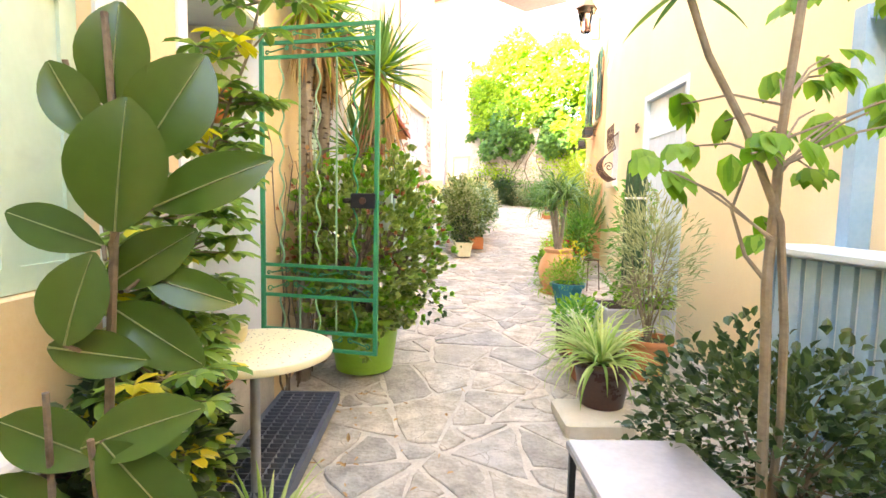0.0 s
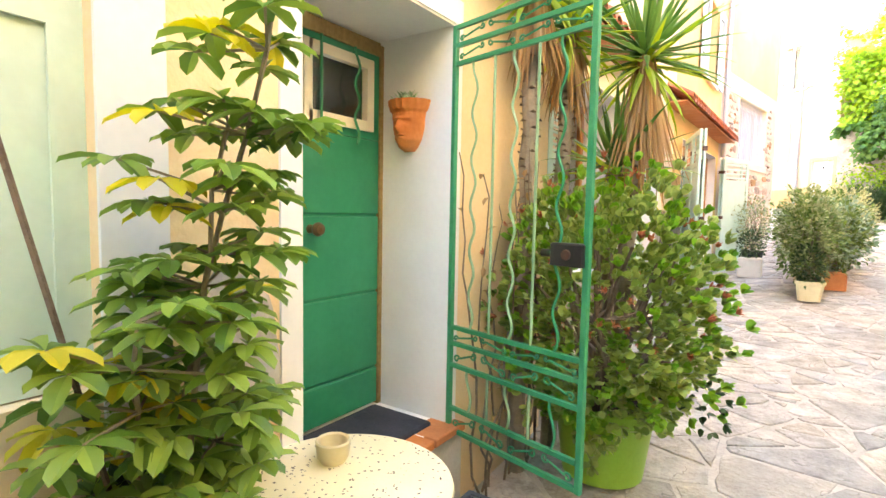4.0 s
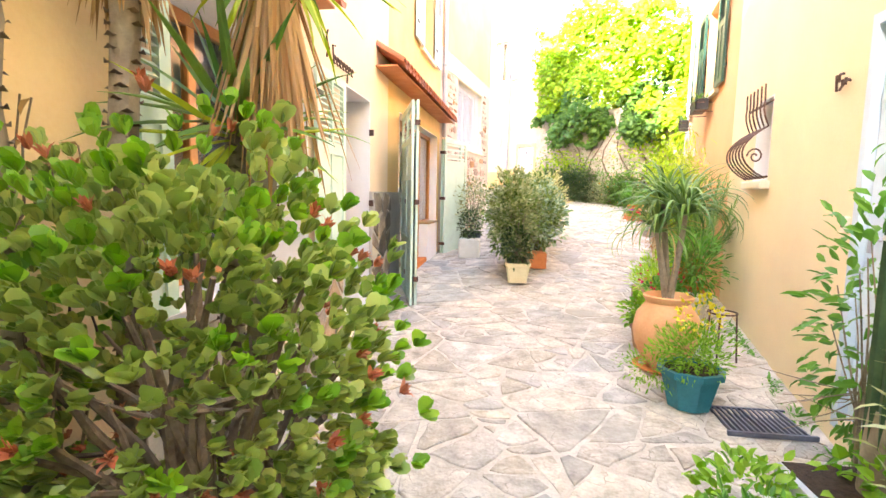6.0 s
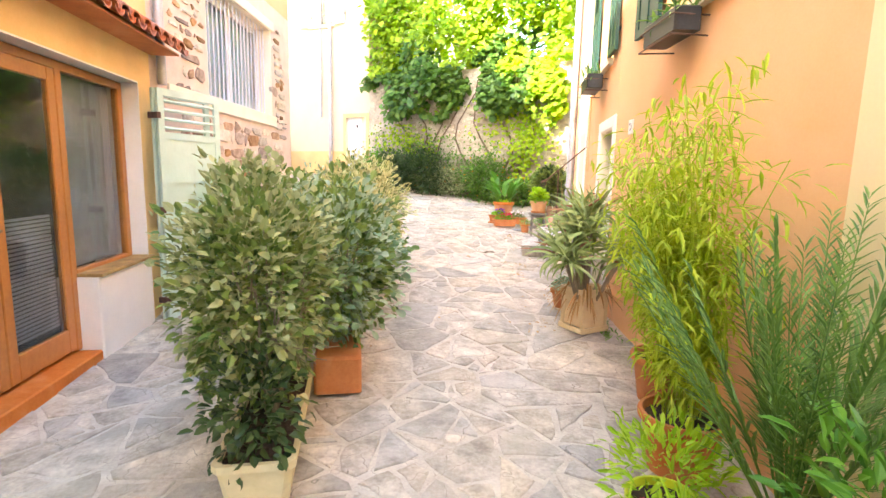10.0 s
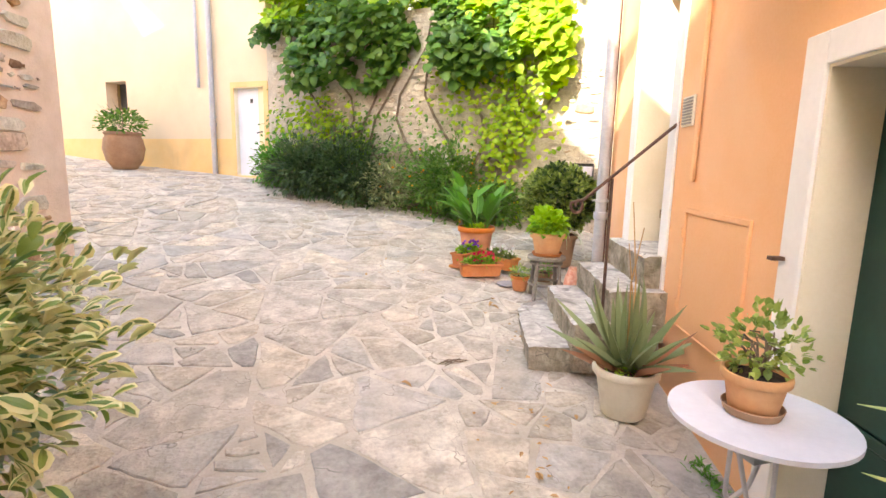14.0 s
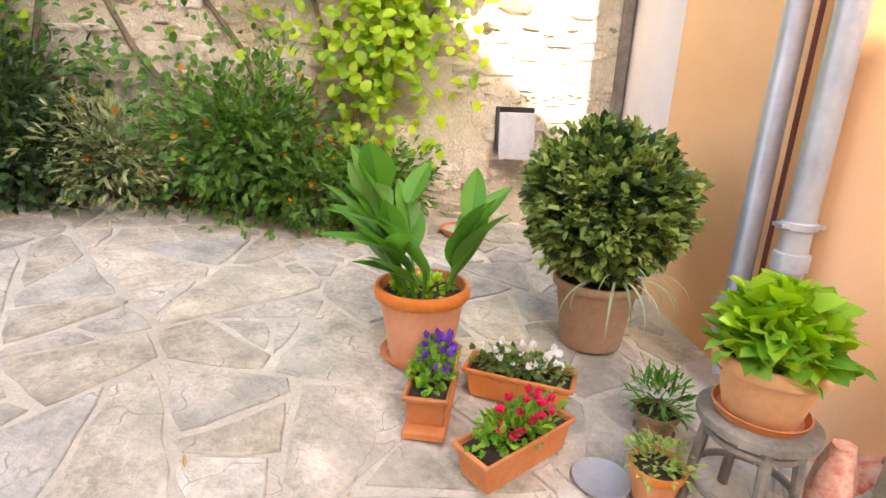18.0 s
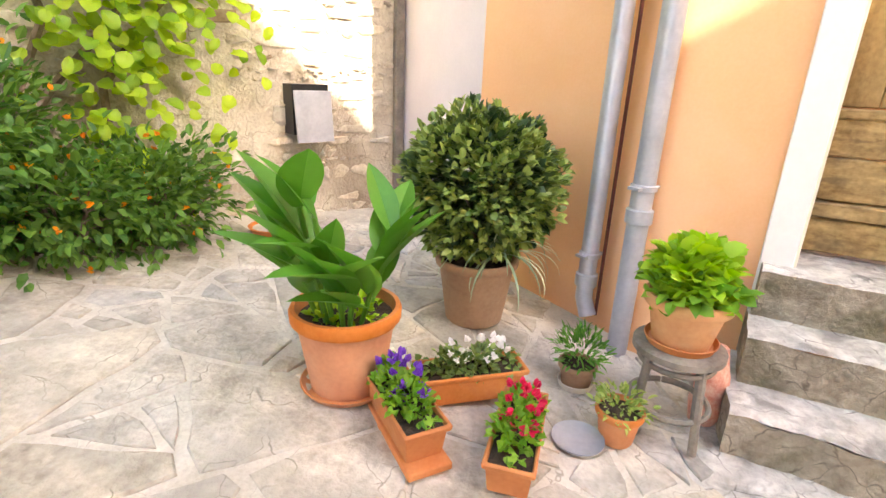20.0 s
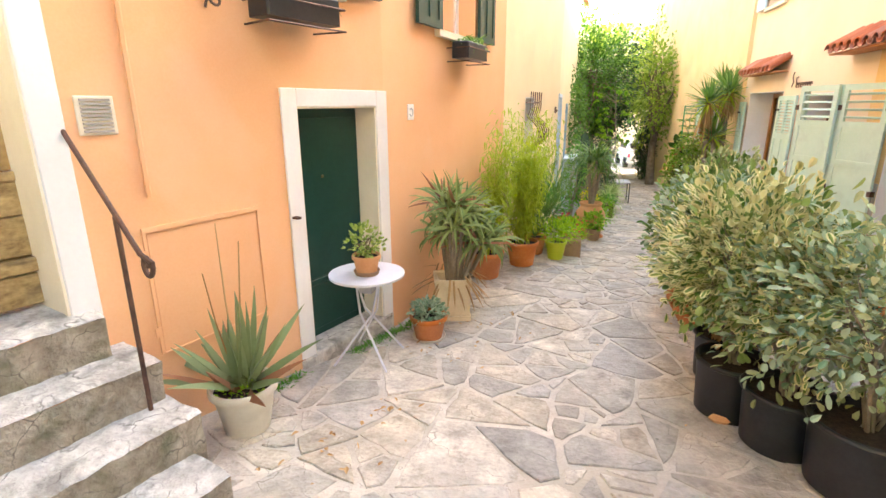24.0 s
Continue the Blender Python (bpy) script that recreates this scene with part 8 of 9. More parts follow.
e = thing("grape_vine", on_wall(4.2, 0.2, 1.3), "huge sunlit vine spilling over the rubble wall", "vine")
base = Vector(e.location)
g1, g2, st = Geo(), Geo(), Geo()
r15 = random.Random(251)
while len(g1.f) + len(g2.f) < 13500 * 6:
    u = r15.uniform(1.9, 6.95)
    top = 7.9 + 1.5 * noise.noise((u * 0.7, 0, 0)) - 0.25 * max(0, 2.2 - u) * 2
    low = 3.55 + 0.9 * noise.noise((u * 1.1, 5, 0)) + (0.8 if u < 1.6 else 0) + (0.9 if u > 6.2 else 0)
    z = r15.uniform(low, top)
    depth = 0.15 + 0.65 * max(0, noise.noise((u * 0.9, z * 0.9, 2.0)) + 0.45) * (1 if z > 3.2 else 0.4)
    v = r15.uniform(-0.9 if z > 4.6 else 0.03, depth)
    if noise.noise((u * 1.9, z * 1.9, 7)) < -0.22:
        continue
    p = on_wall(u, v, z) - base
    d = MBK.to_3x3() @ Vector((r15.uniform(-1, 1), r15.uniform(0.1, 1.0), r15.uniform(-1.0, 0.5)))
    # sun and shade by leaf colour: yellow-green high up, dark green below
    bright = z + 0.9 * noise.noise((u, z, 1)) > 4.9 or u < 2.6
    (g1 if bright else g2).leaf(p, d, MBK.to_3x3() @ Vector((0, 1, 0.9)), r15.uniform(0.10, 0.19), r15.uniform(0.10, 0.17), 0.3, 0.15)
for (u, z, n, w, h) in ((2.75, 2.45, 330, 0.20, 0.55), (2.55, 3.0, 260, 0.25, 0.4), (5.9, 2.9, 240, 0.35, 0.22), (5.2, 2.45, 130, 0.16, 0.2), (3.2, 3.5, 280, 0.4, 0.4)):
    for k in range(n):
        p = on_wall(u + r15.gauss(0, w), 0.10 + 0.25 * r15.random(), z + r15.gauss(0, h)) - base
        g1.leaf(p, MBK.to_3x3() @ Vector((r15.uniform(-1, 1), r15.uniform(0.2, 1), r15.uniform(-1, 0.4))), MBK.to_3x3() @ Vector((0, 1, 0.9)), r15.uniform(0.06, 0.11), r15.uniform(0.055, 0.10), 0.4, 0.2, 1.0)
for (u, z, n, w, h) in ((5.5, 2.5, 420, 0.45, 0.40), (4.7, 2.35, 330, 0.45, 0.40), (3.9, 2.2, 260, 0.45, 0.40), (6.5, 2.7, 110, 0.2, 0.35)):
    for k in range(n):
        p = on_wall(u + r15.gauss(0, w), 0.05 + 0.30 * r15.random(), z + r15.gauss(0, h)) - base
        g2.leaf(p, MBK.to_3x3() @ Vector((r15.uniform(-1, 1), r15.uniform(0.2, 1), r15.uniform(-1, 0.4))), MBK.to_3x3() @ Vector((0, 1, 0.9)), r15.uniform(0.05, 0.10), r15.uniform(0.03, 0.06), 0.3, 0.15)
for k in range(9):
    u = 2.2 + k * 0.5
    pts = [on_wall(u + 0.3 * math.sin(q * 0.9 + k) + (4.2 - u) * 0.25 * (1 - q / 8), 0.08 + 0.05 * math.sin(q), 1.5 + q * 0.36) - base for q in range(9)]
    st.tube(pts, 0.03, 6, 0.012)
part("stem", st, "bark", e, "twisted woody stems")
part("bright_foliage", g1, "lf_vine", e, "yellow-green leaves, sunlight put into their colour")
part("dark_foliage", g2, "lf_vinedark", e, "darker green leaves, shade put into their colour")
e = thing("wall_stump", on_wall(6.2, 0.25, 1.95), "gnarled old vine stump arching from the wall", "stump")
part("wood", Geo().tube([(0.0, 0.0, -0.4), (-0.06, -0.05, 0.05), (0.05, -0.12, 0.35), (0.30, -0.30, 0.52), (0.55, -0.5, 0.42)], 0.10, 9, 0.05), "bark", e)


def wall_shrub(u, v, rad, n, mat, seed, label, leaf=(0.07, 0.022), flowers=0):
    p = on_wall(u, v, 0)
    e = thing("wall_shrub", (p.x, p.y, gz(p.x, p.y)), label, "shrub", "shrubs along the wall")
    part("stem", branches((0, 0, rad[2] * 0.8), (0, 0, 0), rad, 12, seed, 0.009), "bark", e)
    part("foliage", crown(n, (0, 0, rad[2] * 0.8), rad, leaf[0] * 1.2, leaf[1] * 1.3, seed + 1, 0.1, 0.25, 1.0, freq=3.2, gaps=-0.1), mat, e)
    if flowers:
        part("blossom", crown(flowers, (0, 0, rad[2] * 0.95), rad, 0.03, 0.03, seed + 2, 0.5, 0.9, 0.45, 0.1, 0.05, 2.5, 5), "petal_orange", e, "orange flower clusters")
    return e


wall_shrub(5.75, 0.62, (0.55, 0.6, 0.48), 5280, "lf_dark", 261, "dark bristly rosemary-like shrub", (0.09, 0.020))
wall_shrub(5.05, 0.55, (0.6, 0.5, 0.58), 3600, "lf_dark", 265, "loose green shrub under the vine", (0.08, 0.022))
wall_shrub(4.35, 0.45, (0.5, 0.45, 0.39), 2160, "lf_olive", 269, "thin dry shrub at the wall's foot", (0.07, 0.018), 25)
wall_shrub(3.55, 0.45, (0.60, 0.5, 0.56), 3600, "lf_vinedark", 273, "lantana shrub with orange flowers", (0.065, 0.030), 200)
wall_shrub(2.75, 0.40, (0.45, 0.38, 0.33), 2160, "lf_vinedark", 277, "low lantana with yellow and orange flowers", (0.06, 0.028), 160)
wall_shrub(4.75, 0.7, (0.5, 0.4, 0.34), 1500, "lf_dark", 291, "low dark creeping shrub at the wall", (0.06, 0.03), 40)
wall_shrub(3.15, 0.55, (0.4, 0.36, 0.36), 1200, "lf_vinedark", 295, "low leafy shrub with orange flowers", (0.06, 0.03), 90)
wall_shrub(6.55, 0.35, (0.35, 0.35, 0.43), 1440, "lf_canna", 281, "leafy shrub beside the white door", (0.08, 0.03))
e = thing("shrub_bed", (0, 0, 0), "strip of dry leaf litter along the foot of the wall", "flower bed")
g = Geo()
vs = []
for k in range(40):
    u = 2.7 + k * 0.108
    for v in (0.0, 0.30, 0.52 + 0.12 * noise.noise((u * 2, 0, 0))):
        p = on_wall(u, v, 0)
        vs.append((p.x, p.y, gz(p.x, p.y) + (0.05 if v < 0.4 else -0.012)))
g.add(vs, [(k * 3 + j, k * 3 + j + 1, k * 3 + j + 4, k * 3 + j + 3) for k in range(39) for j in range(2)])
part("litter", g, "litter", e, "brown leaf litter")
p = on_wall(2.10, 0.42, 0)
e = thing("clay_dish", at(p.x, p.y), "shallow clay dish of gravel by the wall", "dish")
part("dish", Geo().lathe([(0.0, 0.0), (0.15, 0.0), (0.19, 0.06), (0.175, 0.062), (0.14, 0.02), (0.0, 0.02)], seg=26), "terra", e)
part("gravel", Geo().lathe([(0.165, 0.045), (0.1, 0.055), (0.001, 0.06)], seg=16), "mortar", e)
e = thing("garden_urn", (-1.33, 23.7, gz(-1.33, 23.7)), "big round weathered urn with trailing leaves", "potted plant")
part("urn", Geo().lathe([(0.0, 0.0), (0.20, 0.0), (0.32, 0.17), (0.37, 0.40), (0.34, 0.59), (0.30, 0.65), (0.34, 0.69), (0.32, 0.72), (0.27, 0.69), (0.0, 0.65)], seg=30), "terrabrown", e, "round brown stone urn")
part("foliage", crown(600, (0, 0, 0.88), (0.42, 0.42, 0.26), 0.09, 0.05, 285, 0.4, 0.4), "lf_vinedark", e)
part("twig", branches((0, 0, 1.25), (0, 0, 0.75), (0.5, 0.5, 0.35), 8, 286, 0.006), "bark", e)

# far end of the lane behind the start: trees, a parked car, a house
def tree(x, y, h, rad, n, seed, mat, label, leaf=(0.20, 0.11)):
    e = thing("tree", at(x, y), label, "tree", "trees at the lane's end")
    r = random.Random(seed)
    st = Geo()
    st.tube([(0, 0, 0), (0.05, 0.03, h * 0.25), (-0.05, 0.05, h * 0.5), (0.0, 0.0, h * 0.7)], 0.16, 9, 0.07)
    part("trunk", st, "bark", e)
    part("limb", branches((0, 0, h * 0.65), (0, 0, h * 0.35), rad, 16, seed, 0.05, 0.8, 0.3), "bark", e)
    part("crown", crown(n, (0, 0, h * 0.66), rad, leaf[0], leaf[1], seed + 1, 0.2, 0.3, 0.8, freq=2.6, gaps=-0.15), mat, e, "uneven leafy crown")
    return e


tree(-0.75, -3.4, 5.2, (1.0, 1.5, 1.7), 4200, 301, "lf_treelight", "leafy tree leaning over the start of the lane", (0.13, 0.07))
tree(1.75, -4.8, 6.0, (1.5, 1.8, 2.2), 6500, 305, "lf_vinedark", "dark leafy tree by the yellow house", (0.15, 0.08))
tree(0.5, -7.6, 5.6, (1.7, 1.6, 2.0), 6500, 321, "lf_dark", "dense dark tree over the lane", (0.15, 0.08))
tree(1.2, -10.6, 7.0, (2.4, 2.0, 2.8), 6500, 309, "lf_treelight", "broad tree closing the end of the lane", (0.18, 0.10))
tree(-2.6, -13.0, 7.5, (2.4, 2.2, 2.9), 5500, 313, "lf_dark", "dark tree beyond the parked car", (0.2, 0.11))
for x, y, rad, seed in ((1.15, -6.4, (0.75, 1.2, 1.3), 331), (0.95, -9.4, (0.8, 1.2, 1.5), 335), (-0.75, -5.6, (0.35, 1.2, 1.2), 339)):
    e = thing("lane_shrub", at(x, y), "dark overgrown shrub beside the lane", "shrub", "shrubs down the lane")
    part("stem", branches((0, 0, rad[2]), (0, 0, 0), rad, 12, seed, 0.014), "bark", e)
    part("foliage", crown(2600, (0, 0, rad[2]), rad, 0.11, 0.06, seed + 1, 0.2, 0.3, 0.6, freq=2.6), "lf_dark", e)
g = crown(1500, (0, 0, 2.4), (0.35, 2.0, 1.5), 0.09, 0.06, 317, 0.0, 0.3, 0.5)
e = thing("wall_ivy", (2.12, 0.2, gz(2.1, 0.2)), "ivy hanging over the yellow wall", "climber")
part("foliage", g, "lf_vinedark", e)
e = thing("parked_car", (-1.5, -14.5, gz(-1.5, -14.5)), "white car parked at the end of the lane", "car", rz=4)
vs = []
prof = [(-2.0, 0.35), (-2.05, 0.65), (-1.9, 0.85), (-1.05, 0.95), (-0.45, 1.42), (0.75, 1.45), (1.45, 1.0), (1.95, 0.92), (2.05, 0.6), (2.0, 0.35)]
for sx in (-0.82, 0.82):
    for (yy, zz) in prof:
        vs.append((sx * (0.82 if zz > 1.0 else 1.0), yy, zz))
n = len(prof)
g = Geo().add(vs, [tuple(range(n)), tuple(range(2 * n - 1, n - 1, -1))] + [(i, n + i, n + (i + 1) % n, (i + 1) % n) for i in range(n)])
part("body", g, "carpaint", e, "white painted body", smooth=False, bevel=0.03)
part("rear_window", Geo().box(-0.58, 1.00, 1.02, 0.58, 1.30, 1.36, Matrix.Rotation(radians(0), 4, "X")), "black", e, "dark rear window", smooth=False)
part("side_window", Geo().box(-0.80, -0.75, 1.0, -0.70, 0.95, 1.34).box(0.70, -0.75, 1.0, 0.80, 0.95, 1.34), "black", e, smooth=False)
for sx in (-0.80, 0.80):
    for yy in (-1.3, 1.3):
        part("wheel", Geo().tube([(sx - 0.1, yy, 0.31), (sx + 0.1, yy, 0.31)], 0.31, 20), "tyre", e, "black tyre")
    part("tail_light", Geo().box(sx - 0.08, 1.98, 0.68, sx + 0.02, 2.06, 0.86), "petal_red", e, "red tail light", smooth=False)
part("windscreen", Geo().box(-0.60, -0.98, 0.98, 0.60, -0.5, 1.36), "black", e, smooth=False)
wall("wall_22", (14.0, -24.0), (-14.0, -22.0), -2.5, 8.0, -0.5, [(10, 11, 2, 3.5), (14, 15, 2, 3.5), (18, 19, 2, 3.5)], "yellow", "yellow house closing the view down the lane")

# dry leaves and weeds on the paving
r16 = random.Random(331)
g = Geo()
for (x, y, n, s) in ((3.90, 15.75, 16, 0.16), (3.4, 15.0, 6, 0.3), (3.25, 14.3, 14, 0.06), (2.95, 12.5, 26, 0.2), (-0.35, 3.2, 16, 0.25), (-0.5, 3.9, 14, 0.2), (3.2, 13.35, 14, 0.18), (0.9, 13.3, 12, 0.3), (0.9, 12.3, 10, 0.4), (3.35, 14.75, 12, 0.14), (0.2, 4.0, 10, 0.6), (3.1, 17.3, 8, 0.3)):
    for k in range(n):
        px, py = x + r16.gauss(0, s), y + r16.gauss(0, s)
        g.leaf((px, py, gz(px, py) + 0.022), (r16.uniform(-1, 1), r16.uniform(-1, 1), r16.uniform(-0.05, 0.25)), (r16.uniform(-0.3, 0.3), r16.uniform(-0.3, 0.3), 1), r16.uniform(0.02, 0.06), r16.uniform(0.008, 0.028), r16.uniform(-0.2, 0.3))
whole("dry_leaf_scatter", g, "lf_dry", "scattered dry brown leaves on the paving", "dry leaves", kind="stuff")
g = Geo()
for (m, u0, u1, v, n) in ((MR2, 0.2, 3.1, 0.05, 420), (MR1, 14.0, 15.4, 0.06, 160), (MR4, -0.9, 1.4, 0.06, 900), (MR5, 0.0, 1.2, 0.06, 160), (ML4, 0.6, 4.0, -0.06, 160), (MR3, 0.3, 3.3, 0.05, 160)):
    for k in range(n):
        p = m @ Vector((r16.uniform(u0, u1), v + abs(r16.gauss(0, 0.05)) * (1 if v > 0 else -1), 0))
        if noise.noise((p.x * 2, p.y * 2, 4)) < 0.0:
            continue
        g.leaf((p.x, p.y, gz(p.x, p.y)), (r16.uniform(-1, 1), r16.uniform(-1, 1), r16.uniform(0.3, 1.6)), (0, 0, 1), r16.uniform(0.02, 0.08), r16.uniform(0.006, 0.02), 0.4)
whole("weed_strip", g, "lf_canna", "small weeds and moss along the foot of the walls", "weeds", kind="stuff")


# ---- paving and masonry, piece by piece ----
def clip_cell(poly, px, py, qx, qy, gap):
    """Keeps the part of poly nearer to p than to q, less half a joint."""
    mx, my, nx, ny = (px + qx) / 2, (py + qy) / 2, qx - px, qy - py
    ln = math.hypot(nx, ny)
    nx, ny = nx / ln, ny / ln
    off = mx * nx + my * ny - gap / 2
    out = []
    for i, (x, y) in enumerate(poly):
        x2, y2 = poly[(i + 1) % len(poly)]
        a, b = x * nx + y * ny - off, x2 * nx + y2 * ny - off
        if a <= 0:
            out.append((x, y))
        if (a < 0 < b) or (b < 0 < a):
            t = a / (a - b)
            out.append((x + (x2 - x) * t, y + (y2 - y) * t))
    return out


def cells(u0, u1, v0, v1, size, gap, r, stretch=1.0, keep=None, jitter=0.42, drop=0.0, thin=0.0):
    """Irregular stones that fill a rectangle: jittered seeds, each with the ground nearer to it than to its neighbours."""
    nu, nv = max(1, round((u1 - u0) / (size * stretch))), max(1, round((v1 - v0) / size))
    du, dv = (u1 - u0) / nu, (v1 - v0) / nv
    seeds = {}
    for i in range(-1, nu + 1):
        for j in range(-1, nv + 1):
            if thin and r.random() < thin:
                continue
            seeds[i, j] = (u0 + (i + 0.5 + (0.5 if j % 2 else 0) * 0.5 + r.uniform(-jitter, jitter)) * du, v0 + (j + 0.5 + r.uniform(-jitter, jitter)) * dv)
    out = []
    for (i, j), (x, y) in seeds.items():
        if not (0 <= i < nu and 0 <= j < nv) or r.random() < drop:
            continue
        if keep and not keep(x, y):
            continue
        poly = [(u0, v0), (u1, v0), (u1, v1), (u0, v1)]
        for a in range(i - 3, i + 4):
            for b in range(j - 3, j + 4):
                if (a, b) != (i, j) and (a, b) in seeds and poly:
                    sx, sy = seeds[a, b]
                    poly = clip_cell(poly, x, y, sx, sy, gap * r.uniform(0.7, 1.5))
        if len(poly) >= 3:
            area = abs(sum(p[0] * q[1] - q[0] * p[1] for p, q in zip(poly, poly[1:] + poly[:1]))) / 2
            if area > size * size * 0.08:
                out.append((x, y, poly))
    return out


def wobble(poly, r, amount):
    """Rounds and roughens a stone's outline."""
    out = []
    n = len(poly)
    cx, cy = sum(p[0] for p in poly) / n, sum(p[1] for p in poly) / n
    for i in range(n):
        (x0, y0), (x1, y1) = poly[i], poly[(i + 1) % n]
        ln = math.hypot(x1 - x0, y1 - y0)
        if ln < amount * 1.2:
            out.append(((x0 + x1) / 2, (y0 + y1) / 2))
            continue
        for t in (0.06, 0.36, 0.66, 0.94) if ln > amount * 5 else (0.12, 0.88):
            k = r.uniform(-amount, amount * 0.3) * (0.6 if 0.1 < t < 0.9 else 0.3)
            x, y = x0 + (x1 - x0) * t, y0 + (y1 - y0) * t
            d = math.hypot(x - cx, y - cy) or 1
            out.append((x + (x - cx) / d * k, y + (y - cy) / d * k))
    return out


def slab(poly, place, lift, chamfer=0.012, tilt=(0, 0)):
    """A stone from its outline: sunk sides, a chamfer and a top face."""
    n = len(poly)
    cx, cy = sum(p[0] for p in poly) / n, sum(p[1] for p in poly) / n
    inner = []
    for x, y in poly:
        d = math.hypot(x - cx, y - cy) or 1
        k = max(0.3, 1 - chamfer / d)
        inner.append((cx + (x - cx) * k, cy + (y - cy) * k))
    up = [lift + tilt[0] * (x - cx) + tilt[1] * (y - cy) for x, y in inner]
    vs = [place(x, y, -0.03) for x, y in poly] + [place(x, y, h * 0.45) for (x, y), h in zip(poly, up)] + [place(x, y, h) for (x, y), h in zip(inner, up)]
    fs = [tuple(range(2 * n, 3 * n))]
    for k in (0, n):
        fs += [(k + i, k + (i + 1) % n, k + n + (i + 1) % n, k + n + i) for i in range(n)]
    return vs, fs


def courses(u0, u1, z0, z1, low, high, wide, gap, r, keep=None, drop=0.0):
    """Rough rubble courses: uneven rows of stones, longer than high, none square."""
    out, zz, row = [], z0, 0
    while zz < z1:
        h = r.uniform(low, high)
        u = u0 - r.uniform(0, wide)
        while u < u1:
            w = h * r.uniform(0.9, 2.6) if r.random() < 0.85 else h * 0.6
            top = h * r.uniform(0.55, 1.12)
            mx, mz = u + w / 2, zz + h / 2
            if u > u0 and u + w < u1 and mz < z1 - 0.04 and r.random() > drop and (keep is None or keep(mx, mz)):
                wave = 0.07 * noise.noise((mx * 0.8, row * 0.37, 6)) + r.uniform(-0.02, 0.02)
                j = lambda k: r.uniform(-k, k)
                c = min(w, top) * 0.3
                x0, x1, y0, y1 = u + gap / 2, u + w - gap / 2, zz + wave + gap / 2, zz + wave + top - gap / 2
                out.append((mx, mz, [(x0 + c + j(c), y0 + j(0.012)), (x1 - c + j(c), y0 + j(0.012)), (x1 + j(0.012), y0 + c + j(c * 0.6)), (x1 + j(0.015), y1 - c + j(c * 0.6)), (x1 - c + j(c), y1 + j(0.012)), (x0 + c + j(c), y1 + j(0.014)), (x0 + j(0.012), y1 - c + j(c * 0.6)), (x0 + j(0.012), y0 + c + j(c * 0.6))]))
            u += w
        zz += h
        row += 1
    return out


def on_lane(x, y):
    left = -1.16 if y < 13.7 else -0.97 + (y - 13.75) * 0.202
    if y > 18.05:
        left = -7.0
    right = 2.05 + (y + 9) * 0.0291 if y < 6.45 else 2.50 + (y - 6.45) * 0.190 if y < 9.815 else 3.14 + (y - 9.815) * 0.1885 if y < 12.913 else 3.724 + (y - 12.913) * 0.338 if y < 16.6 else 5.0 + (y - 16.6) * 0.78
    return left < x < right and (x - 6.71) * 0.62 + (y - 18.24) * 0.785 < -0.25


def lay(name, stones, place, parent, material, limit, near, r, lift, chamfer, other=None, share=0.2, wob=0.03):
    """The nearest stones are objects of their own; the rest is one mesh."""
    stones.sort(key=near)
    rest = {}
    for k, (x, y, poly) in enumerate(stones):
        mat = other if other and r.random() < share else material
        vs, fs = slab(wobble(poly, r, wob) if wob else poly, place, lift * r.uniform(0.5, 1.3), chamfer, (r.uniform(-0.012, 0.012), r.uniform(-0.012, 0.012)))
        if k < limit:
            part(name, Geo().add(vs, fs), mat, parent, smooth=False)
        else:
            rest.setdefault(mat, Geo()).add(vs, fs)
    for mat, geo in rest.items():
        part(name + "_field", geo, mat, parent, "further stones of the same kind", smooth=False, kind="stuff")


def cut(poly, px, py, nx, ny):
    """Splits a convex outline by a line."""
    sides = ([], [])
    for (x, y), (x2, y2) in zip(poly, poly[1:] + poly[:1]):
        a, b = (x - px) * nx + (y - py) * ny, (x2 - px) * nx + (y2 - py) * ny
        sides[a > 0].append((x, y))
        if a * b < 0:
            t = a / (a - b)
            q = (x + (x2 - x) * t, y + (y2 - y) * t)
            sides[0].append(q)
            sides[1].append(q)
    return sides


def area_of(poly):
    return abs(sum(p[0] * q[1] - q[0] * p[1] for p, q in zip(poly, poly[1:] + poly[:1]))) / 2


def shatter(poly, r, out):
    """Breaks a slab into angular pieces of uneven size."""
    big = area_of(poly)
    if big < r.choice((0.035, 0.07, 0.12, 0.2, 0.3)) * r.uniform(0.8, 1.3):
        out.append(poly)
        return
    cx, cy = sum(p[0] for p in poly) / len(poly), sum(p[1] for p in poly) / len(poly)
    pa, pb = max(itertools.combinations(poly, 2), key=lambda s: (s[0][0] - s[1][0]) ** 2 + (s[0][1] - s[1][1]) ** 2)
    ang = math.atan2(pb[1] - pa[1], pb[0] - pa[0]) + r.gauss(0, 0.25)
    s = r.uniform(-0.12, 0.12) * math.sqrt(big)
    for piece in cut(poly, cx + s * math.cos(ang), cy + s * math.sin(ang), math.cos(ang), math.sin(ang)):
        if len(piece) >= 3:
            shatter(piece, r, out)


def inset(poly, gap, r):
    """Draws a convex outline in by about half a joint on each edge."""
    out = poly
    cx, cy = sum(p[0] for p in poly) / len(poly), sum(p[1] for p in poly) / len(poly)
    for (x, y), (x2, y2) in zip(poly, poly[1:] + poly[:1]):
        ln = math.hypot(x2 - x, y2 - y)
        if ln < 1e-4 or len(out) < 3:
            continue
        nx, ny = (y2 - y) / ln, (x - x2) / ln
        if (cx - x) * nx + (cy - y) * ny > 0:
            nx, ny = -nx, -ny
        k = gap / 2 * r.uniform(0.5, 1.7)
        out = cut(out, x - nx * k, y - ny * k, nx, ny)[0]
    return out


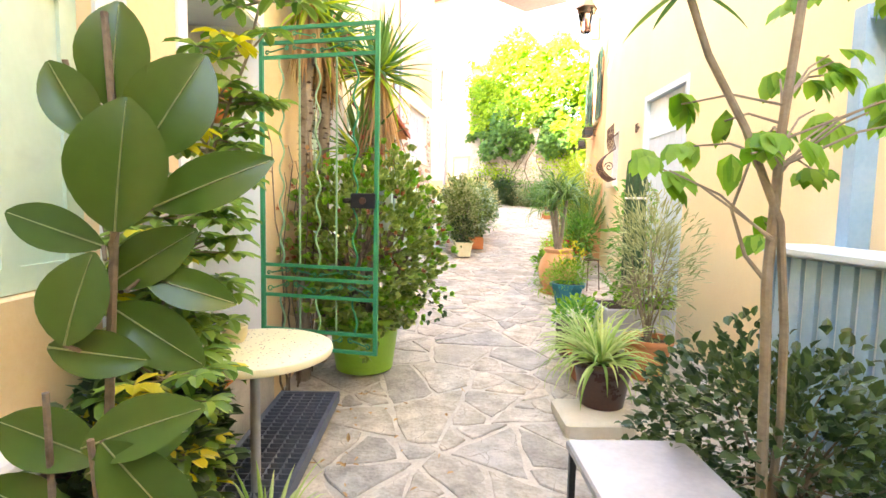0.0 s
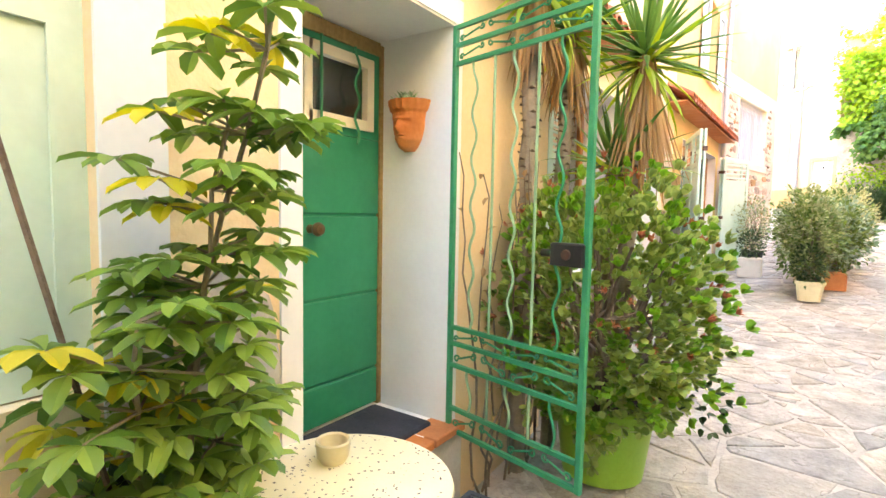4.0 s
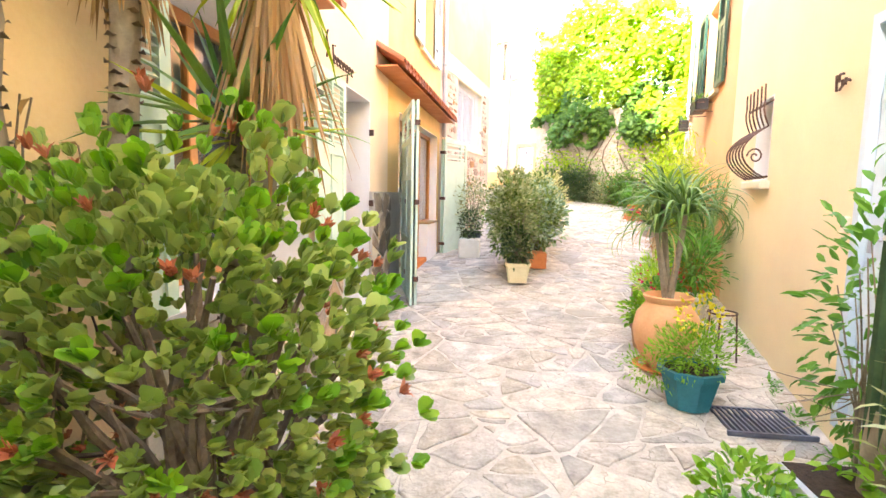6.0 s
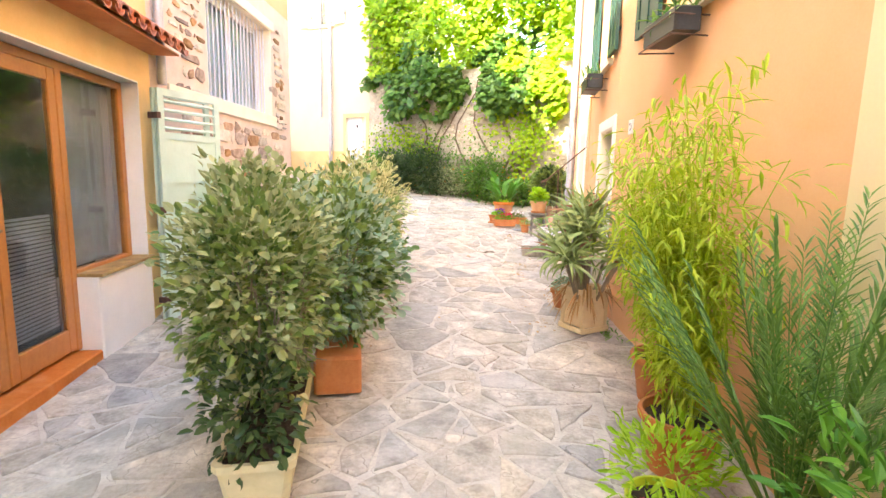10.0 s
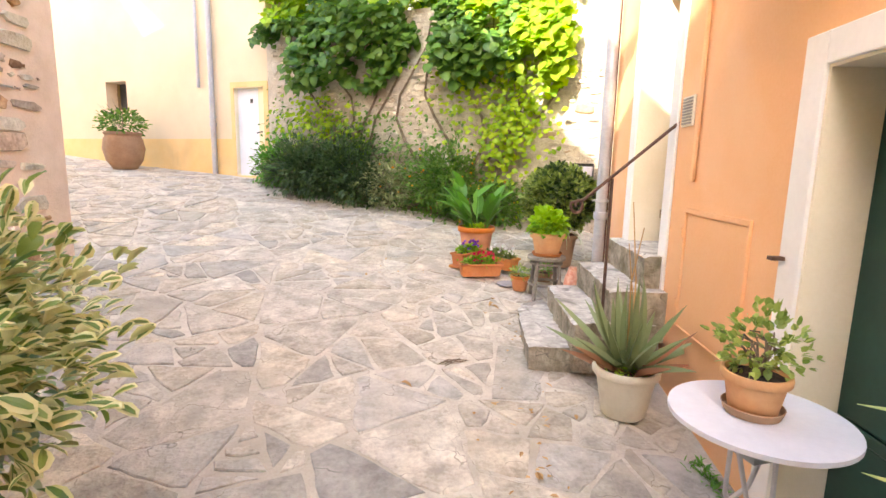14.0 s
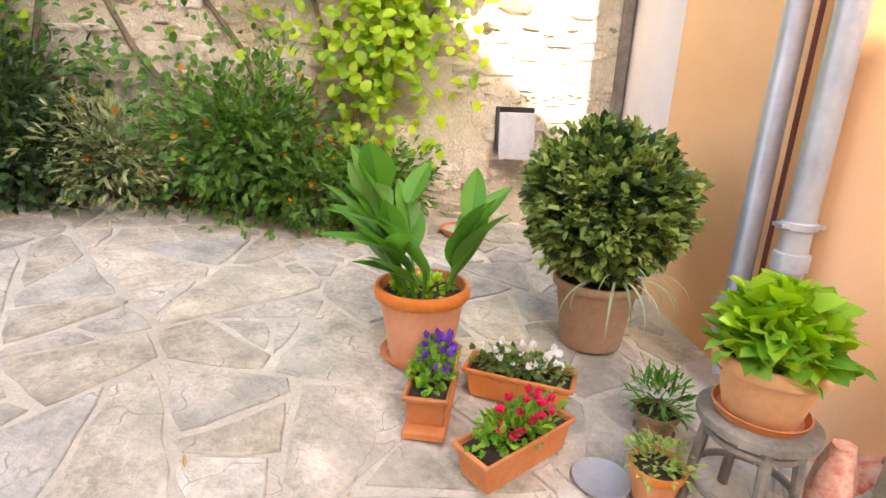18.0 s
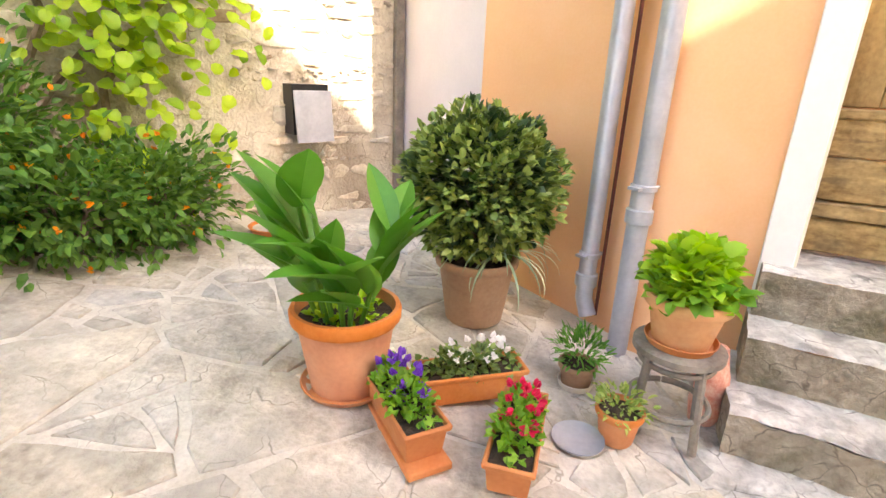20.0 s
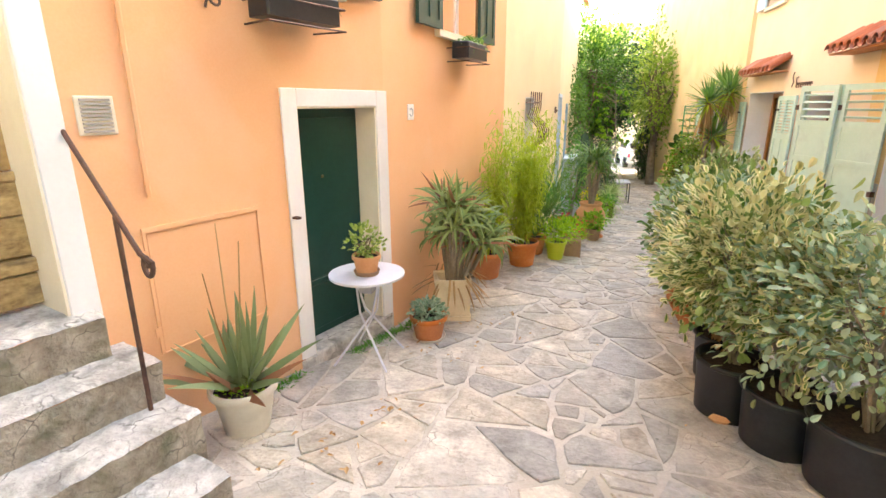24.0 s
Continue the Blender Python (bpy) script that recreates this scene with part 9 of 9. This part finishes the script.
def rough_edge(poly, r, step=0.085, amount=0.014):
    """Chips along a stone's edges."""
    out = []
    for (x, y), (x2, y2) in zip(poly, poly[1:] + poly[:1]):
        ln = math.hypot(x2 - x, y2 - y)
        n = min(5, max(1, int(ln / step)))
        for q in range(n):
            t = (q + (0.25 if q == 0 and ln > 0.06 else 0)) / n
            k = r.uniform(-amount, amount * 0.5)
            out.append((x + (x2 - x) * t + (y2 - y) / (ln or 1) * k, y + (y2 - y) * t - (x2 - x) / (ln or 1) * k))
    return out


r1 = random.Random(11)
flags = []
for (sx, sy, slab_outline) in cells(-7.0, 6.4, -6.0, 26.0, 1.05, 0.0, r1, 1.1, None, 0.45):
    pieces = []
    shatter(slab_outline, r1, pieces)
    for piece in pieces:
        mx, my = sum(p[0] for p in piece) / len(piece), sum(p[1] for p in piece) / len(piece)
        piece = inset(piece, 0.020, r1)
        if len(piece) >= 3 and area_of(piece) > 0.006 and on_lane(mx, my):
            flags.append((mx, my, rough_edge(piece, r1)))
lay("flagstone", flags, lambda x, y, h: (x, y, gz(x, y) + h), ground, "flag", 300, lambda s: (s[0] - 2.0) ** 2 * 0.8 + (s[1] - 15.6) ** 2 if s[1] > 10.5 else 60 + abs(s[1] - 8) * 4, r1, 0.010, 0.007, "flag_grey", 0.25, wob=0.0)

# cladding of the house bases
r2 = random.Random(5)
lay("stone", cells(0.9, 2.84, 0.1, 0.99, 0.24, 0.028, r2, 1.3), lambda u, z, h: ML2 @ Vector((u, -0.035 - h, z)), PLINTH1, "plinth", 60, lambda s: s[0], r2, 0.015, 0.01, wob=0.02)
lay("stone", cells(3.92, 4.8, 0.15, 1.71, 0.26, 0.028, r2, 1.2), lambda u, z, h: ML2 @ Vector((u, -0.035 - h, z)), PLINTH2, "plinthdark", 60, lambda s: s[0], r2, 0.015, 0.01, "plinth", 0.25, wob=0.02)
# stone house face
r3 = random.Random(3)


def in_stone(u, z):
    return not (1.15 < u < 3.6 and 2.75 < z < 4.5) and not (0.2 < u < 3.7 and (2.74 < z < 3.0 or 4.3 < z < 4.55))


stones = courses(0.35, 4.2, 0.3, 4.74, 0.09, 0.20, 0.3, 0.042, r3, in_stone, 0.03)
lay("stone", stones, lambda u, z, h: ML4 @ Vector((u, -h, z)), WL4, "brownstone", 300, lambda s: abs(s[1] - 2.1) - s[0] * 0.2, r3, 0.020, 0.012, "rubble", 0.4, wob=0.0)
# rubble garden wall, partly plastered over
r4 = random.Random(9)
stones = courses(0.05, 6.55, 0.9, 4.55, 0.05, 0.17, 0.3, 0.030, r4, lambda u, z: noise.noise((u * 0.8, z * 0.8, 3.1)) > -0.25 + 0.25 * max(0.0, u - 3.0) / 4.0, 0.20)
lay("stone", stones, lambda u, z, h: MB1 @ Vector((u, h, z)), WB1, "rubble", 300, lambda s: s[0] + abs(s[1] - 2.2) * 0.5, r4, 0.026, 0.022, "plinth", 0.04, wob=0.0)
